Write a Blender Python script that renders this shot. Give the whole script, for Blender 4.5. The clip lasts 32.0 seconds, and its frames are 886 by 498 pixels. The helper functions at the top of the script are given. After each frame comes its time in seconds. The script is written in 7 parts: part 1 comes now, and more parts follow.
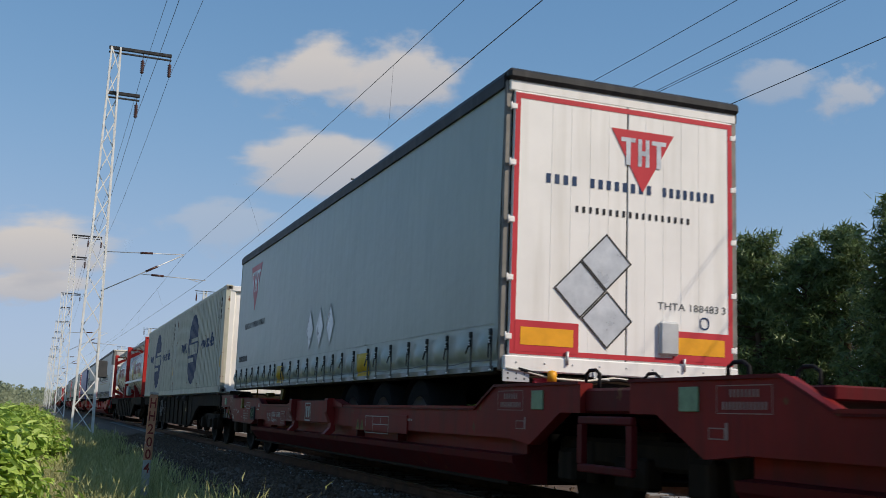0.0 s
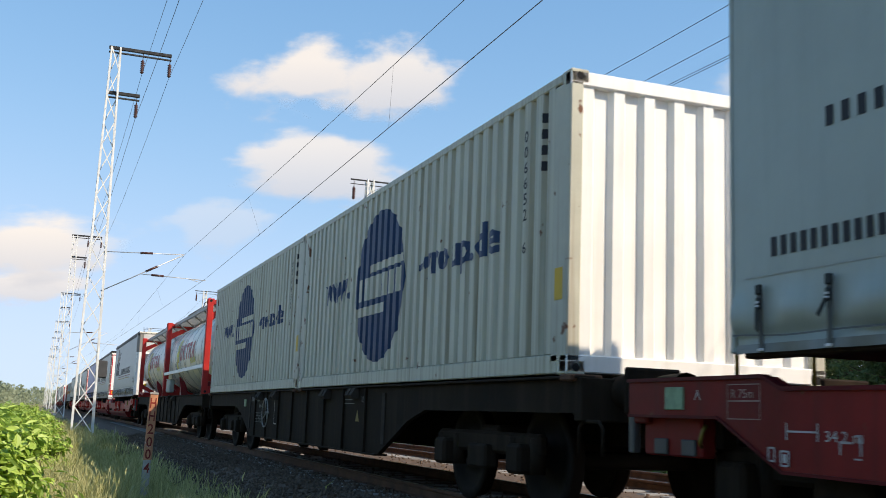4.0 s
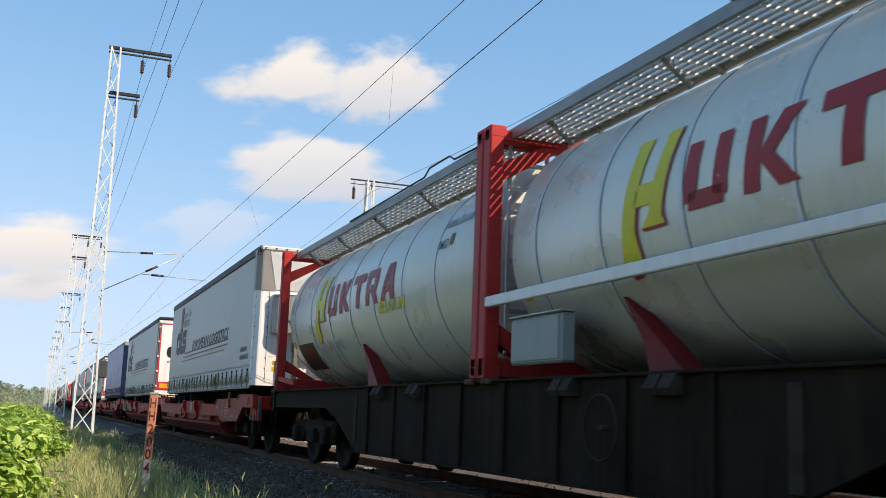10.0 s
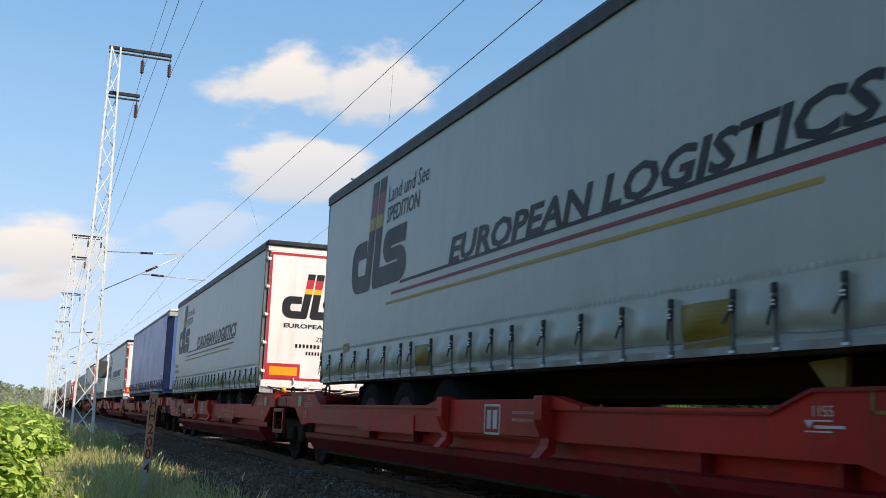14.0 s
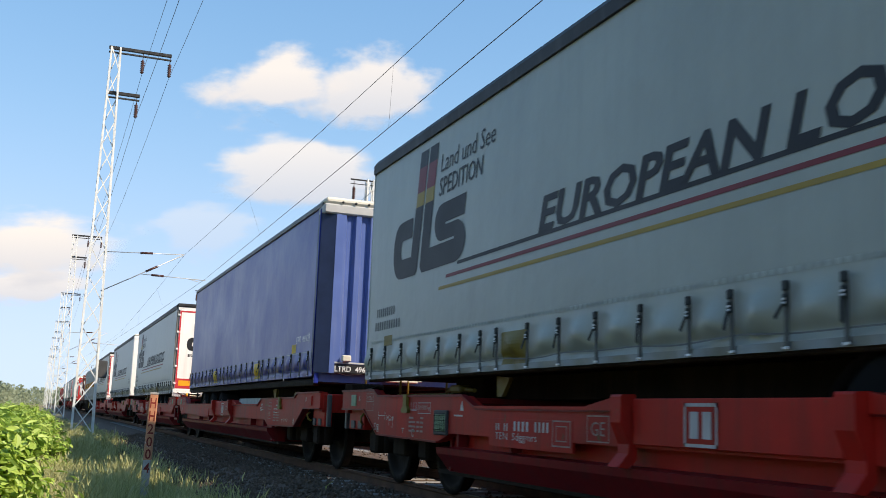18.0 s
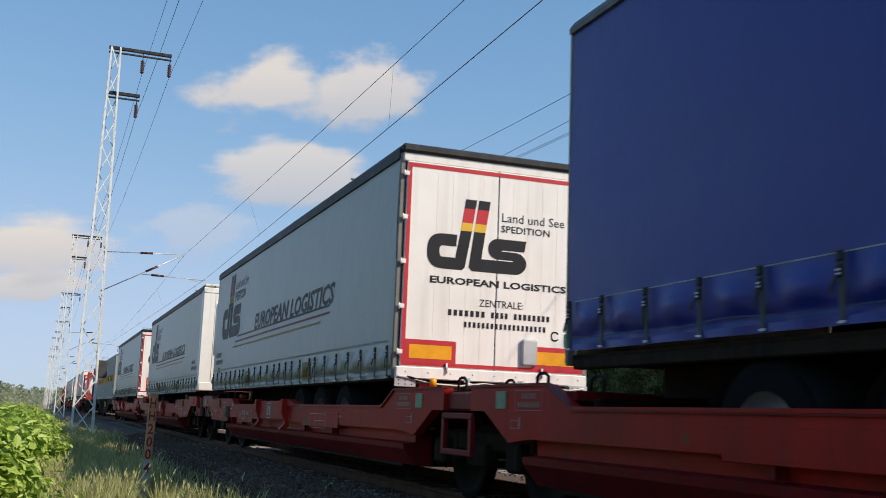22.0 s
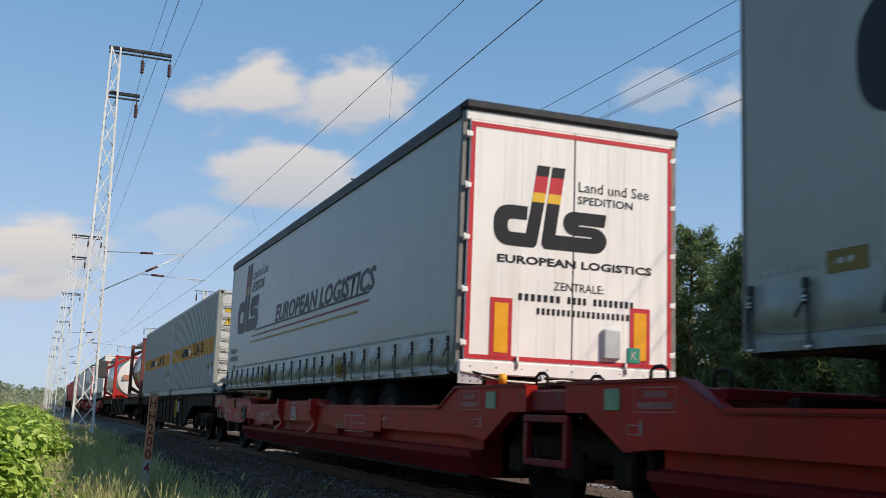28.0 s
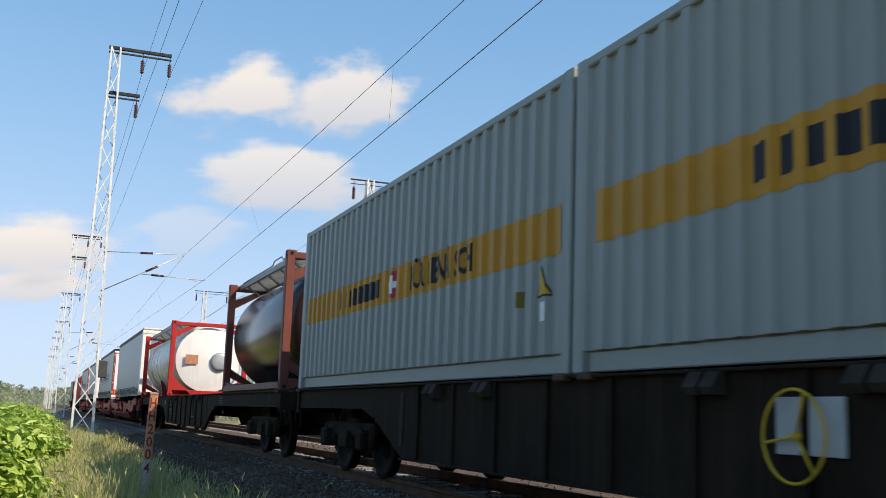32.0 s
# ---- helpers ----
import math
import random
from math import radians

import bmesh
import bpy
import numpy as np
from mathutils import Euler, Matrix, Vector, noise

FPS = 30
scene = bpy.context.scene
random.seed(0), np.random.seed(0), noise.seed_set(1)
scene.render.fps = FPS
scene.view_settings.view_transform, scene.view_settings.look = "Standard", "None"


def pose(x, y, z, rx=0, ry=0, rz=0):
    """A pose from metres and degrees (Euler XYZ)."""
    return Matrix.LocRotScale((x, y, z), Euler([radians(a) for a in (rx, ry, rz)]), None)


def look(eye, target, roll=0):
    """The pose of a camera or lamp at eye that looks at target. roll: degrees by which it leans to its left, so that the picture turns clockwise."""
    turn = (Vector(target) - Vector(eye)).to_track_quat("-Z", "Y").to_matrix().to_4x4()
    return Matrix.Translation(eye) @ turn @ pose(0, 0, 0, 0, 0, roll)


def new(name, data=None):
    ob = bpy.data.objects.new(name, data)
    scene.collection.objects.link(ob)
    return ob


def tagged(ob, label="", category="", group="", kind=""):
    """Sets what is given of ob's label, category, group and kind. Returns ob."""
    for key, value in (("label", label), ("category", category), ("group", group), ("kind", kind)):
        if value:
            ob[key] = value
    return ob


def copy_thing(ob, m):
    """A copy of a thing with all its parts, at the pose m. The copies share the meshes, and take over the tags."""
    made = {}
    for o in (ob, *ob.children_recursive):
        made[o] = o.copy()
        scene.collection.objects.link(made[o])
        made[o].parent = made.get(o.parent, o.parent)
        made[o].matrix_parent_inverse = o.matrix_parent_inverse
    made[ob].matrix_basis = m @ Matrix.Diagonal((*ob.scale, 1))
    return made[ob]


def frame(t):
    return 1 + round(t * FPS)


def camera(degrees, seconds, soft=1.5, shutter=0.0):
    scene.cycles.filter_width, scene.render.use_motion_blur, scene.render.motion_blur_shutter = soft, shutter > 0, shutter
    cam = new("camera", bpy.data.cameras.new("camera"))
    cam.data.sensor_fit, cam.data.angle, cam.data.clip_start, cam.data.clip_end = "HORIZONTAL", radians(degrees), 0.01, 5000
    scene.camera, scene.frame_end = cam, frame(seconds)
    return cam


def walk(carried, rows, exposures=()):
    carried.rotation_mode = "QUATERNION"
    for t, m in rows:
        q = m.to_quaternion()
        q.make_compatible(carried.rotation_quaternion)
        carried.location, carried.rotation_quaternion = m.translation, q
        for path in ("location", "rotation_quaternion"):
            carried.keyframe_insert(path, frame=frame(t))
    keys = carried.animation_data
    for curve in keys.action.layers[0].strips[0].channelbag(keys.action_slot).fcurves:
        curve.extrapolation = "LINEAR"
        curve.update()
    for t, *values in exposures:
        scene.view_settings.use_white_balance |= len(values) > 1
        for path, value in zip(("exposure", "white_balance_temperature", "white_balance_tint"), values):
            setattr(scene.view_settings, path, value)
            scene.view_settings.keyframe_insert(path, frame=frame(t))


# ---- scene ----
cam = camera(45.8, 32.0, soft=0.6, shutter=0.2)
EYE = (0.0, 0.0, 0.79)
AIM = Matrix(((0.93377688, -0.09067414, -0.3461776), (-0.35593327, -0.13519329, -0.92468064), (0.03704374, 0.98666153, -0.15851431)))
STAND = Matrix.Translation(EYE) @ AIM.to_4x4()
EXPOSURES = [(t, e, 7480 + 600 * e, 13) for t, e in [(0.0, 0.0), (1.0, 0.2), (2.0, 0.65), (3.0, 0.7), (3.5, 0.65), (6.0, 0.8), (7.0, 0.78), (9.0, 0.7), (13.0, 0.6), (14.5, 0.68), (16.5, -0.05), (17.0, 0.1), (18.0, 0.74), (19.0, 0.83), (21.0, 0.72), (22.0, 0.3), (22.5, 0.15), (23.0, 0.2), (24.0, 0.5), (25.5, 0.65), (28.0, 0.28), (29.0, 0.45), (30.0, 0.62), (32.0, 0.6)]]
walk(cam, [(0.0, STAND), (32.0, STAND)], EXPOSURES)

# ---- world, sun ----
TO_SUN = Vector((2.0, -2.1, 2.5)).normalized()
world = bpy.data.worlds.new("sky")
scene.world = world
world.use_nodes = True
wn = world.node_tree
sky = wn.nodes.new("ShaderNodeTexSky")
sky.sky_type, sky.sun_disc = "NISHITA", False
sky.sun_elevation = math.asin(TO_SUN.z)
sky.sun_rotation = math.atan2(TO_SUN.x, TO_SUN.y)
sky.air_density, sky.dust_density, sky.ozone_density = 1.0, 0.05, 4.2
even = wn.nodes.new("ShaderNodeGamma")
even.inputs[1].default_value = 0.85
pure = wn.nodes.new("ShaderNodeHueSaturation")
pure.inputs["Saturation"].default_value, pure.inputs["Value"].default_value = 1.26, 1.85
wn.links.new(sky.outputs[0], even.inputs[0])
wn.links.new(even.outputs[0], pure.inputs["Color"])
# the hazy rim of the sky is held down towards the brightness of the rest
def sky_math(operation, a, b):
    n = wn.nodes.new("ShaderNodeVectorMath")
    n.operation = operation
    for k, w in enumerate((a, b)):
        if isinstance(w, tuple):
            n.inputs[k].default_value = w
        else:
            wn.links.new(w, n.inputs[k])
    return n.outputs[0]


part_of = sky_math("MULTIPLY", pure.outputs[0], (0.33, 0.228, 0.14))
rise = sky_math("ADD", sky_math("MULTIPLY", part_of, part_of), (1.0, 1.0, 1.0))
root = wn.nodes.new("ShaderNodeGamma")
root.inputs[1].default_value = 0.5
wn.links.new(rise, root.inputs[0])
wn.links.new(sky_math("DIVIDE", pure.outputs[0], root.outputs[0]), wn.nodes["Background"].inputs[0])
wn.nodes["Background"].inputs[1].default_value = 0.13
sky.altitude = 600
sun = new("sun", bpy.data.lights.new("sun", "SUN"))
sun.data.energy, sun.data.angle, sun.data.color = 3.4, radians(0.53), (1.0, 0.95, 0.87)
sun.matrix_world = look(TO_SUN * 50, (0, 0, 0))

# ---- the train's advance, in metres ----
RUN = (134.415, 1.949, 97.314, -122.483, 12.751, 96.217, -50.491)
TRACK = 5.04
SECOND = 9.1


def advance(t):
    q = t / 32.0
    return sum(c * q ** (k + 1) for k, c in enumerate(RUN))


# ---- mesh helpers ----
class Build:
    def __init__(self):
        self.v, self.f, self.s = [], [], []

    def add(self, vs, fs, smooth=False):
        n = len(self.v)
        self.v.extend(tuple(p) for p in vs)
        self.f.extend(tuple(i + n for i in f) for f in fs)
        self.s.extend([smooth] * len(fs))
        return self

    def box(self, x0, x1, y0, y1, z0, z1, c=0.0):
        if c <= 0:
            vs = [(x, y, z) for x in (x0, x1) for y in (y0, y1) for z in (z0, z1)]
            fs = [(0, 1, 3, 2), (4, 6, 7, 5), (0, 4, 5, 1), (2, 3, 7, 6), (0, 2, 6, 4), (1, 5, 7, 3)]
            return self.add(vs, fs)
        lo, hi = (x0, y0, z0), (x1, y1, z1)
        c = min(c, *(0.45 * (hi[k] - lo[k]) for k in range(3)))
        vs, idx = [], {}
        for s in [(a, b, d) for a in (0, 1) for b in (0, 1) for d in (0, 1)]:
            for ax in range(3):
                p = []
                for k in range(3):
                    e = hi[k] if s[k] else lo[k]
                    p.append(e if k == ax else e + (-c if s[k] else c))
                idx[s, ax] = len(vs)
                vs.append(p)
        fs = []
        for ax in range(3):
            b, d = (ax + 1) % 3, (ax + 2) % 3
            for sd in (0, 1):
                q = []
                for i, j in ((0, 0), (1, 0), (1, 1), (0, 1)):
                    s = [0, 0, 0]
                    s[ax], s[b], s[d] = sd, i, j
                    q.append(idx[tuple(s), ax])
                fs.append(q if sd else q[::-1])
            for i in (0, 1):
                for j in (0, 1):
                    s0, s1 = [0, 0, 0], [0, 0, 0]
                    s0[b] = s1[b] = i
                    s0[d] = s1[d] = j
                    s1[ax] = 1
                    q = [idx[tuple(s0), b], idx[tuple(s1), b], idx[tuple(s1), d], idx[tuple(s0), d]]
                    fs.append(q if i == j else q[::-1])
        for s in [(a, b, d) for a in (0, 1) for b in (0, 1) for d in (0, 1)]:
            q = [idx[s, 0], idx[s, 1], idx[s, 2]]
            fs.append(q if sum(s) % 2 else q[::-1])
        return self.add(vs, fs)

    def tube(self, pts, r, n=8, cap=True, smooth=True):
        pts = [Vector(p) for p in pts]
        rs = r if isinstance(r, (list, tuple)) else [r] * len(pts)
        vs, fs = [], []
        side = None
        for i, p in enumerate(pts):
            d = (pts[min(i + 1, len(pts) - 1)] - pts[max(i - 1, 0)]).normalized()
            if side is None:
                side = d.orthogonal().normalized()
            side = (side - d * side.dot(d)).normalized()
            up = d.cross(side)
            for k in range(n):
                a = 2 * math.pi * k / n
                vs.append(p + (side * math.cos(a) + up * math.sin(a)) * rs[i])
        for i in range(len(pts) - 1):
            for k in range(n):
                k2 = (k + 1) % n
                fs.append((i * n + k, i * n + k2, i * n + n + k2, i * n + n + k))
        self.add(vs, fs, smooth)
        if cap:
            m = len(self.v) - len(vs)
            self.f.append(tuple(m + k for k in range(n))[::-1])
            self.f.append(tuple(m + (len(pts) - 1) * n + k for k in range(n)))
            self.s += [False, False]
        return self

    def prism(self, poly, axis, a, b):
        """A polygon in the two other axes, drawn out along one axis."""
        def at(p, w):
            q = [0, 0, 0]
            o = [k for k in range(3) if k != axis]
            q[axis], q[o[0]], q[o[1]] = w, p[0], p[1]
            return q
        n = len(poly)
        vs = [at(p, a) for p in poly] + [at(p, b) for p in poly]
        fs = [tuple(range(n)), tuple(range(n, 2 * n))[::-1]]
        fs += [(i, i + n, (i + 1) % n + n, (i + 1) % n) for i in range(n)]
        area = sum(poly[i][0] * poly[(i + 1) % n][1] - poly[(i + 1) % n][0] * poly[i][1] for i in range(n))
        flip = (area > 0) == (b > a)
        if axis == 1:
            flip = not flip
        return self.add(vs, fs if flip else [f[::-1] for f in fs])

    def lathe(self, prof, centre, axis, n=24, smooth=True):
        """Turns (distance along axis, radius) pairs round an axis."""
        vs, fs = [], []
        o = [k for k in range(3) if k != axis]
        for w, r in prof:
            for k in range(n):
                q = list(centre)
                q[axis] += w
                q[o[0]] += r * math.cos(2 * math.pi * k / n)
                q[o[1]] += r * math.sin(2 * math.pi * k / n)
                vs.append(q)
        for i in range(len(prof) - 1):
            for k in range(n):
                k2 = (k + 1) % n
                q = (i * n + k, i * n + k2, i * n + n + k2, i * n + n + k)
                fs.append(q if axis != 1 else q[::-1])
        return self.add(vs, fs, smooth)

    def sheet(self, nu, nv, fn, smooth=True):
        vs = [fn(i / nu, j / nv) for i in range(nu + 1) for j in range(nv + 1)]
        m = nv + 1
        fs = [(i * m + j, (i + 1) * m + j, (i + 1) * m + j + 1, i * m + j + 1) for i in range(nu) for j in range(nv)]
        return self.add(vs, fs, smooth)

    def mesh(self, name, *mats):
        me = bpy.data.meshes.new(name)
        me.from_pydata(self.v, [], self.f)
        me.polygons.foreach_set("use_smooth", self.s)
        for m in mats:
            me.materials.append(m)
        me.update()
        return me


def part(name, b, material, parent, label=""):
    me = b.mesh(name, material) if isinstance(b, Build) else b
    ob = new(name, me)
    ob.parent = parent
    return tagged(ob, label)


def thing(name, label, category, group="", kind=""):
    return tagged(new(name), label, category, group, kind)


def solid(name, b, material, label, category="", group="", kind=""):
    return tagged(new(name, b.mesh(name, material)), label, category, group, kind)


# ---- materials ----
def mat(name, col, rough=0.5, metal=0.0, var=0.2, scale=1.5, streak=0.0, dirt=(0.06, 0.05, 0.04), bump=0.08, fine=45.0, stretch=(5, 5, 0.35), rvar=0.15, ripple=0.0, chips=0.0, chip=(0.16, 0.06, 0.03), spread=0.5, gloss=0.25):
    m = bpy.data.materials.new(name)
    m.use_nodes = True
    nt = m.node_tree
    N, L = nt.nodes, nt.links
    b = N["Principled BSDF"]
    tc = N.new("ShaderNodeTexCoord")
    big = N.new("ShaderNodeTexNoise")
    big.inputs["Scale"].default_value, big.inputs["Detail"].default_value, big.inputs["Roughness"].default_value = scale, 6, 0.6
    L.new(tc.outputs["Object"], big.inputs["Vector"])
    ramp = N.new("ShaderNodeValToRGB")
    ramp.color_ramp.elements[0].position, ramp.color_ramp.elements[1].position = 0.3, 0.7
    ramp.color_ramp.elements[0].color = (*[c * (1 - var) for c in col], 1)
    ramp.color_ramp.elements[1].color = (*[min(1, c * (1 + 0.6 * var)) for c in col], 1)
    L.new(big.outputs[0], ramp.inputs[0])
    out = ramp.outputs[0]

    def over(socket, colour, noise_scale, amount, lo, hi, vec=None, detail=5):
        tex = N.new("ShaderNodeTexNoise")
        tex.inputs["Scale"].default_value, tex.inputs["Detail"].default_value = noise_scale, detail
        if vec:
            mp = N.new("ShaderNodeMapping")
            mp.inputs["Scale"].default_value = vec
            L.new(tc.outputs["Object"], mp.inputs[0])
            L.new(mp.outputs[0], tex.inputs["Vector"])
        else:
            L.new(tc.outputs["Object"], tex.inputs["Vector"])
        rng = N.new("ShaderNodeMapRange")
        rng.inputs[1].default_value, rng.inputs[2].default_value = lo, hi
        rng.inputs[3].default_value, rng.inputs[4].default_value = 0.0, amount
        L.new(tex.outputs[0], rng.inputs[0])
        mix = N.new("ShaderNodeMix")
        mix.data_type = "RGBA"
        L.new(rng.outputs[0], mix.inputs[0])
        L.new(socket, mix.inputs[6])
        mix.inputs[7].default_value = (*colour, 1)
        return mix.outputs[2]
    if streak:
        out = over(out, dirt, 1.6, streak, spread, spread + 0.3, stretch)
    if chips:
        out = over(out, chip, 5.0, 1.0, 0.70 - 0.1 * chips, 0.73 - 0.1 * chips, None, 8)
    L.new(out, b.inputs["Base Color"])
    b.inputs["Metallic"].default_value = metal
    b.inputs["Specular IOR Level"].default_value = gloss
    small = N.new("ShaderNodeTexNoise")
    small.inputs["Scale"].default_value, small.inputs["Detail"].default_value = fine, 4
    L.new(tc.outputs["Object"], small.inputs["Vector"])
    rr = N.new("ShaderNodeMapRange")
    rr.inputs[3].default_value, rr.inputs[4].default_value = max(0.03, rough - rvar), min(1, rough + rvar)
    L.new(big.outputs[0], rr.inputs[0])
    L.new(rr.outputs[0], b.inputs["Roughness"])
    if bump:
        bp = N.new("ShaderNodeBump")
        bp.inputs["Strength"].default_value, bp.inputs["Distance"].default_value = bump, 0.01
        L.new(small.outputs[0], bp.inputs["Height"])
        L.new(bp.outputs[0], b.inputs["Normal"])
        if ripple:
            wide = N.new("ShaderNodeTexNoise")
            wide.inputs["Scale"].default_value, wide.inputs["Detail"].default_value = 2.3, 3
            L.new(tc.outputs["Object"], wide.inputs["Vector"])
            soft_bump = N.new("ShaderNodeBump")
            soft_bump.inputs["Strength"].default_value, soft_bump.inputs["Distance"].default_value = 1.0, ripple
            L.new(wide.outputs[0], soft_bump.inputs["Height"])
            L.new(soft_bump.outputs[0], bp.inputs["Normal"])
    return m


def leafy(name, dark, light, scale=0.8):
    """Foliage: a diffuse leaf that lets some light through, each leaf of its own tone."""
    m = bpy.data.materials.new(name)
    m.use_nodes = True
    nt = m.node_tree
    N, L = nt.nodes, nt.links
    b = N["Principled BSDF"]
    geo = N.new("ShaderNodeNewGeometry")
    tc = N.new("ShaderNodeTexCoord")
    tex = N.new("ShaderNodeTexNoise")
    tex.inputs["Scale"].default_value = scale
    L.new(tc.outputs["Object"], tex.inputs["Vector"])
    add = N.new("ShaderNodeMath")
    add.operation = "MULTIPLY_ADD"
    add.inputs[1].default_value = 0.55
    L.new(geo.outputs["Random Per Island"], add.inputs[0])
    half = N.new("ShaderNodeMath")
    half.operation = "MULTIPLY"
    half.inputs[1].default_value = 0.5
    L.new(tex.outputs[0], half.inputs[0])
    L.new(half.outputs[0], add.inputs[2])
    ramp = N.new("ShaderNodeValToRGB")
    ramp.color_ramp.elements[0].position, ramp.color_ramp.elements[1].position = 0.2, 0.85
    ramp.color_ramp.elements[0].color, ramp.color_ramp.elements[1].color = (*dark, 1), (*light, 1)
    L.new(add.outputs[0], ramp.inputs[0])
    L.new(ramp.outputs[0], b.inputs["Base Color"])
    b.inputs["Roughness"].default_value = 0.5
    tr = N.new("ShaderNodeBsdfTranslucent")
    L.new(ramp.outputs[0], tr.inputs[0])
    mix = N.new("ShaderNodeMixShader")
    mix.inputs[0].default_value = 0.35
    L.new(b.outputs[0], mix.inputs[1])
    L.new(tr.outputs[0], mix.inputs[2])
    L.new(mix.outputs[0], N["Material Output"].inputs[0])
    return m


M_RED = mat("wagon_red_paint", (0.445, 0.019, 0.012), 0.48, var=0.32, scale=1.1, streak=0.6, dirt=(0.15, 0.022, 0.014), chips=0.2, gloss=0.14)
# M_DEEP and M_MAROOND: about half as bright as the wagons' main reds
M_DEEP = mat("deep_red", (0.22, 0.010, 0.013), 0.45, var=0.3, scale=1.1, streak=0.6, dirt=(0.07, 0.022, 0.018), chips=0.2, gloss=0.14)
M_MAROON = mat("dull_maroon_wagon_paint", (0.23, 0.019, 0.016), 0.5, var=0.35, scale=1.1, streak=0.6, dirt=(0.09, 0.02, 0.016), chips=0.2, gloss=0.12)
M_MAROOND = mat("dark_maroon", (0.12, 0.010, 0.012), 0.5, var=0.3, scale=1.1, streak=0.6, dirt=(0.05, 0.018, 0.015), chips=0.2, gloss=0.1)
M_DARK = mat("dark_underframe", (0.026, 0.0175, 0.012), 0.75, var=0.5, scale=1.5, streak=0.6, dirt=(0.05, 0.034, 0.023), bump=0.2, gloss=0.06, spread=0.48)
M_BLACK = mat("black_rubber", (0.022, 0.021, 0.021), 0.8, var=0.3, bump=0.25, gloss=0.1)
M_STEEL = mat("worn_steel", (0.32, 0.31, 0.30), 0.38, 1.0, var=0.3, streak=0.3, dirt=(0.1, 0.06, 0.04))
M_HOOP = mat("bright_band_steel", (0.70, 0.72, 0.73), 0.35, 0.2, var=0.12, scale=3)
M_GALV = mat("galvanised_steel", (0.52, 0.53, 0.53), 0.5, 0.6, var=0.2, scale=3)
M_MAST = mat("mast_paint", (0.74, 0.75, 0.73), 0.6, 0.0, var=0.2, scale=2, streak=0.3, dirt=(0.25, 0.24, 0.22))
M_RUST = mat("rusty_steel", (0.13, 0.06, 0.035), 0.8, 0.2, var=0.5, scale=4, bump=0.3)
M_CURT = mat("grey_curtain_tarpaulin", (0.272, 0.30, 0.265), 0.36, var=0.15, scale=0.7, streak=0.22, dirt=(0.2, 0.225, 0.2), ripple=0.012, bump=0.05, fine=160, spread=0.45, gloss=0.55, rvar=0.08)
M_TCURT = mat("grey_green_curtain_tarpaulin", (0.335, 0.385, 0.345), 0.36, var=0.14, scale=0.6, streak=0.28, dirt=(0.21, 0.245, 0.215), ripple=0.013, bump=0.05, fine=160, spread=0.45, gloss=0.55, rvar=0.08)
M_BLUE = mat("blue_curtain_tarpaulin", (0.0115, 0.028, 0.235), 0.36, var=0.14, scale=0.9, streak=0.12, dirt=(0.016, 0.028, 0.18), ripple=0.009, bump=0.05, fine=160, gloss=0.42)
M_BLUEP = mat("blue_panel_paint", (0.085, 0.14, 0.36), 0.4, var=0.14, streak=0.45, dirt=(0.22, 0.25, 0.33))
M_ROOF = mat("dark_roof_rail", (0.03, 0.031, 0.033), 0.55, var=0.25, scale=3, streak=0.3, dirt=(0.14, 0.13, 0.12))
M_RAILG = mat("grey_roof_rail", (0.13, 0.125, 0.115), 0.5, 0.2, var=0.3, scale=3, streak=0.3, dirt=(0.3, 0.28, 0.24))
M_ROOFT = mat("roof_tarpaulin", (0.45, 0.45, 0.44), 0.6, var=0.2)
M_WHITE = mat("white_door_paint", (0.87, 0.85, 0.81), 0.38, var=0.07, scale=1.3, streak=0.28, dirt=(0.5, 0.46, 0.38), bump=0.03, spread=0.48)
M_PANEL = mat("dull_white_panel", (0.60, 0.575, 0.55), 0.4, var=0.1, scale=1.3, streak=0.3, dirt=(0.45, 0.42, 0.37), bump=0.03)
M_BEIGE = mat("aged_white_rail", (0.66, 0.62, 0.52), 0.5, var=0.2, streak=0.3, dirt=(0.4, 0.33, 0.22))
M_BRONZE = mat("bronze_fairing_paint", (0.40, 0.37, 0.335), 0.4, 0.1, var=0.18, scale=2, streak=0.25, dirt=(0.4, 0.36, 0.3))
M_CAP = mat("grey_bronze_cap", (0.31, 0.28, 0.25), 0.42, 0.2, var=0.15, scale=2)
M_REDST = mat("red_marking", (0.55, 0.045, 0.055), 0.4, var=0.12)
M_ORANGE = mat("orange_reflector", (0.85, 0.38, 0.03), 0.35, var=0.1, scale=8)
M_INK = mat("dark_grey_print", (0.022, 0.023, 0.027), 0.5, var=0.15, streak=0.1, dirt=(0.045, 0.05, 0.05), gloss=0.2)
M_INKB = mat("dark_blue_print", (0.012, 0.042, 0.11), 0.5, var=0.15, streak=0.4, dirt=(0.12, 0.15, 0.22))
M_GOLD = mat("yellow_print", (0.75, 0.45, 0.05), 0.45, var=0.15)
M_YEL = mat("yellow_paint", (0.70, 0.42, 0.03), 0.5, var=0.2, streak=0.3)
M_LINER = mat("dull_red_line", (0.20, 0.03, 0.04), 0.5, var=0.2)
M_LINEY = mat("dull_gold_line", (0.33, 0.22, 0.05), 0.5, var=0.2)
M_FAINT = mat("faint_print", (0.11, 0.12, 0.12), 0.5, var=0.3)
M_CRUST = mat("cream_paint_with_rust", (0.50, 0.49, 0.40), 0.5, var=0.15, scale=2, streak=0.7, dirt=(0.20, 0.10, 0.05), chips=0.9, chip=(0.15, 0.06, 0.03), stretch=(6, 6, 0.3))
M_YELP = mat("dull_yellow_patch", (0.19, 0.135, 0.022), 0.5, var=0.2, streak=0.3)
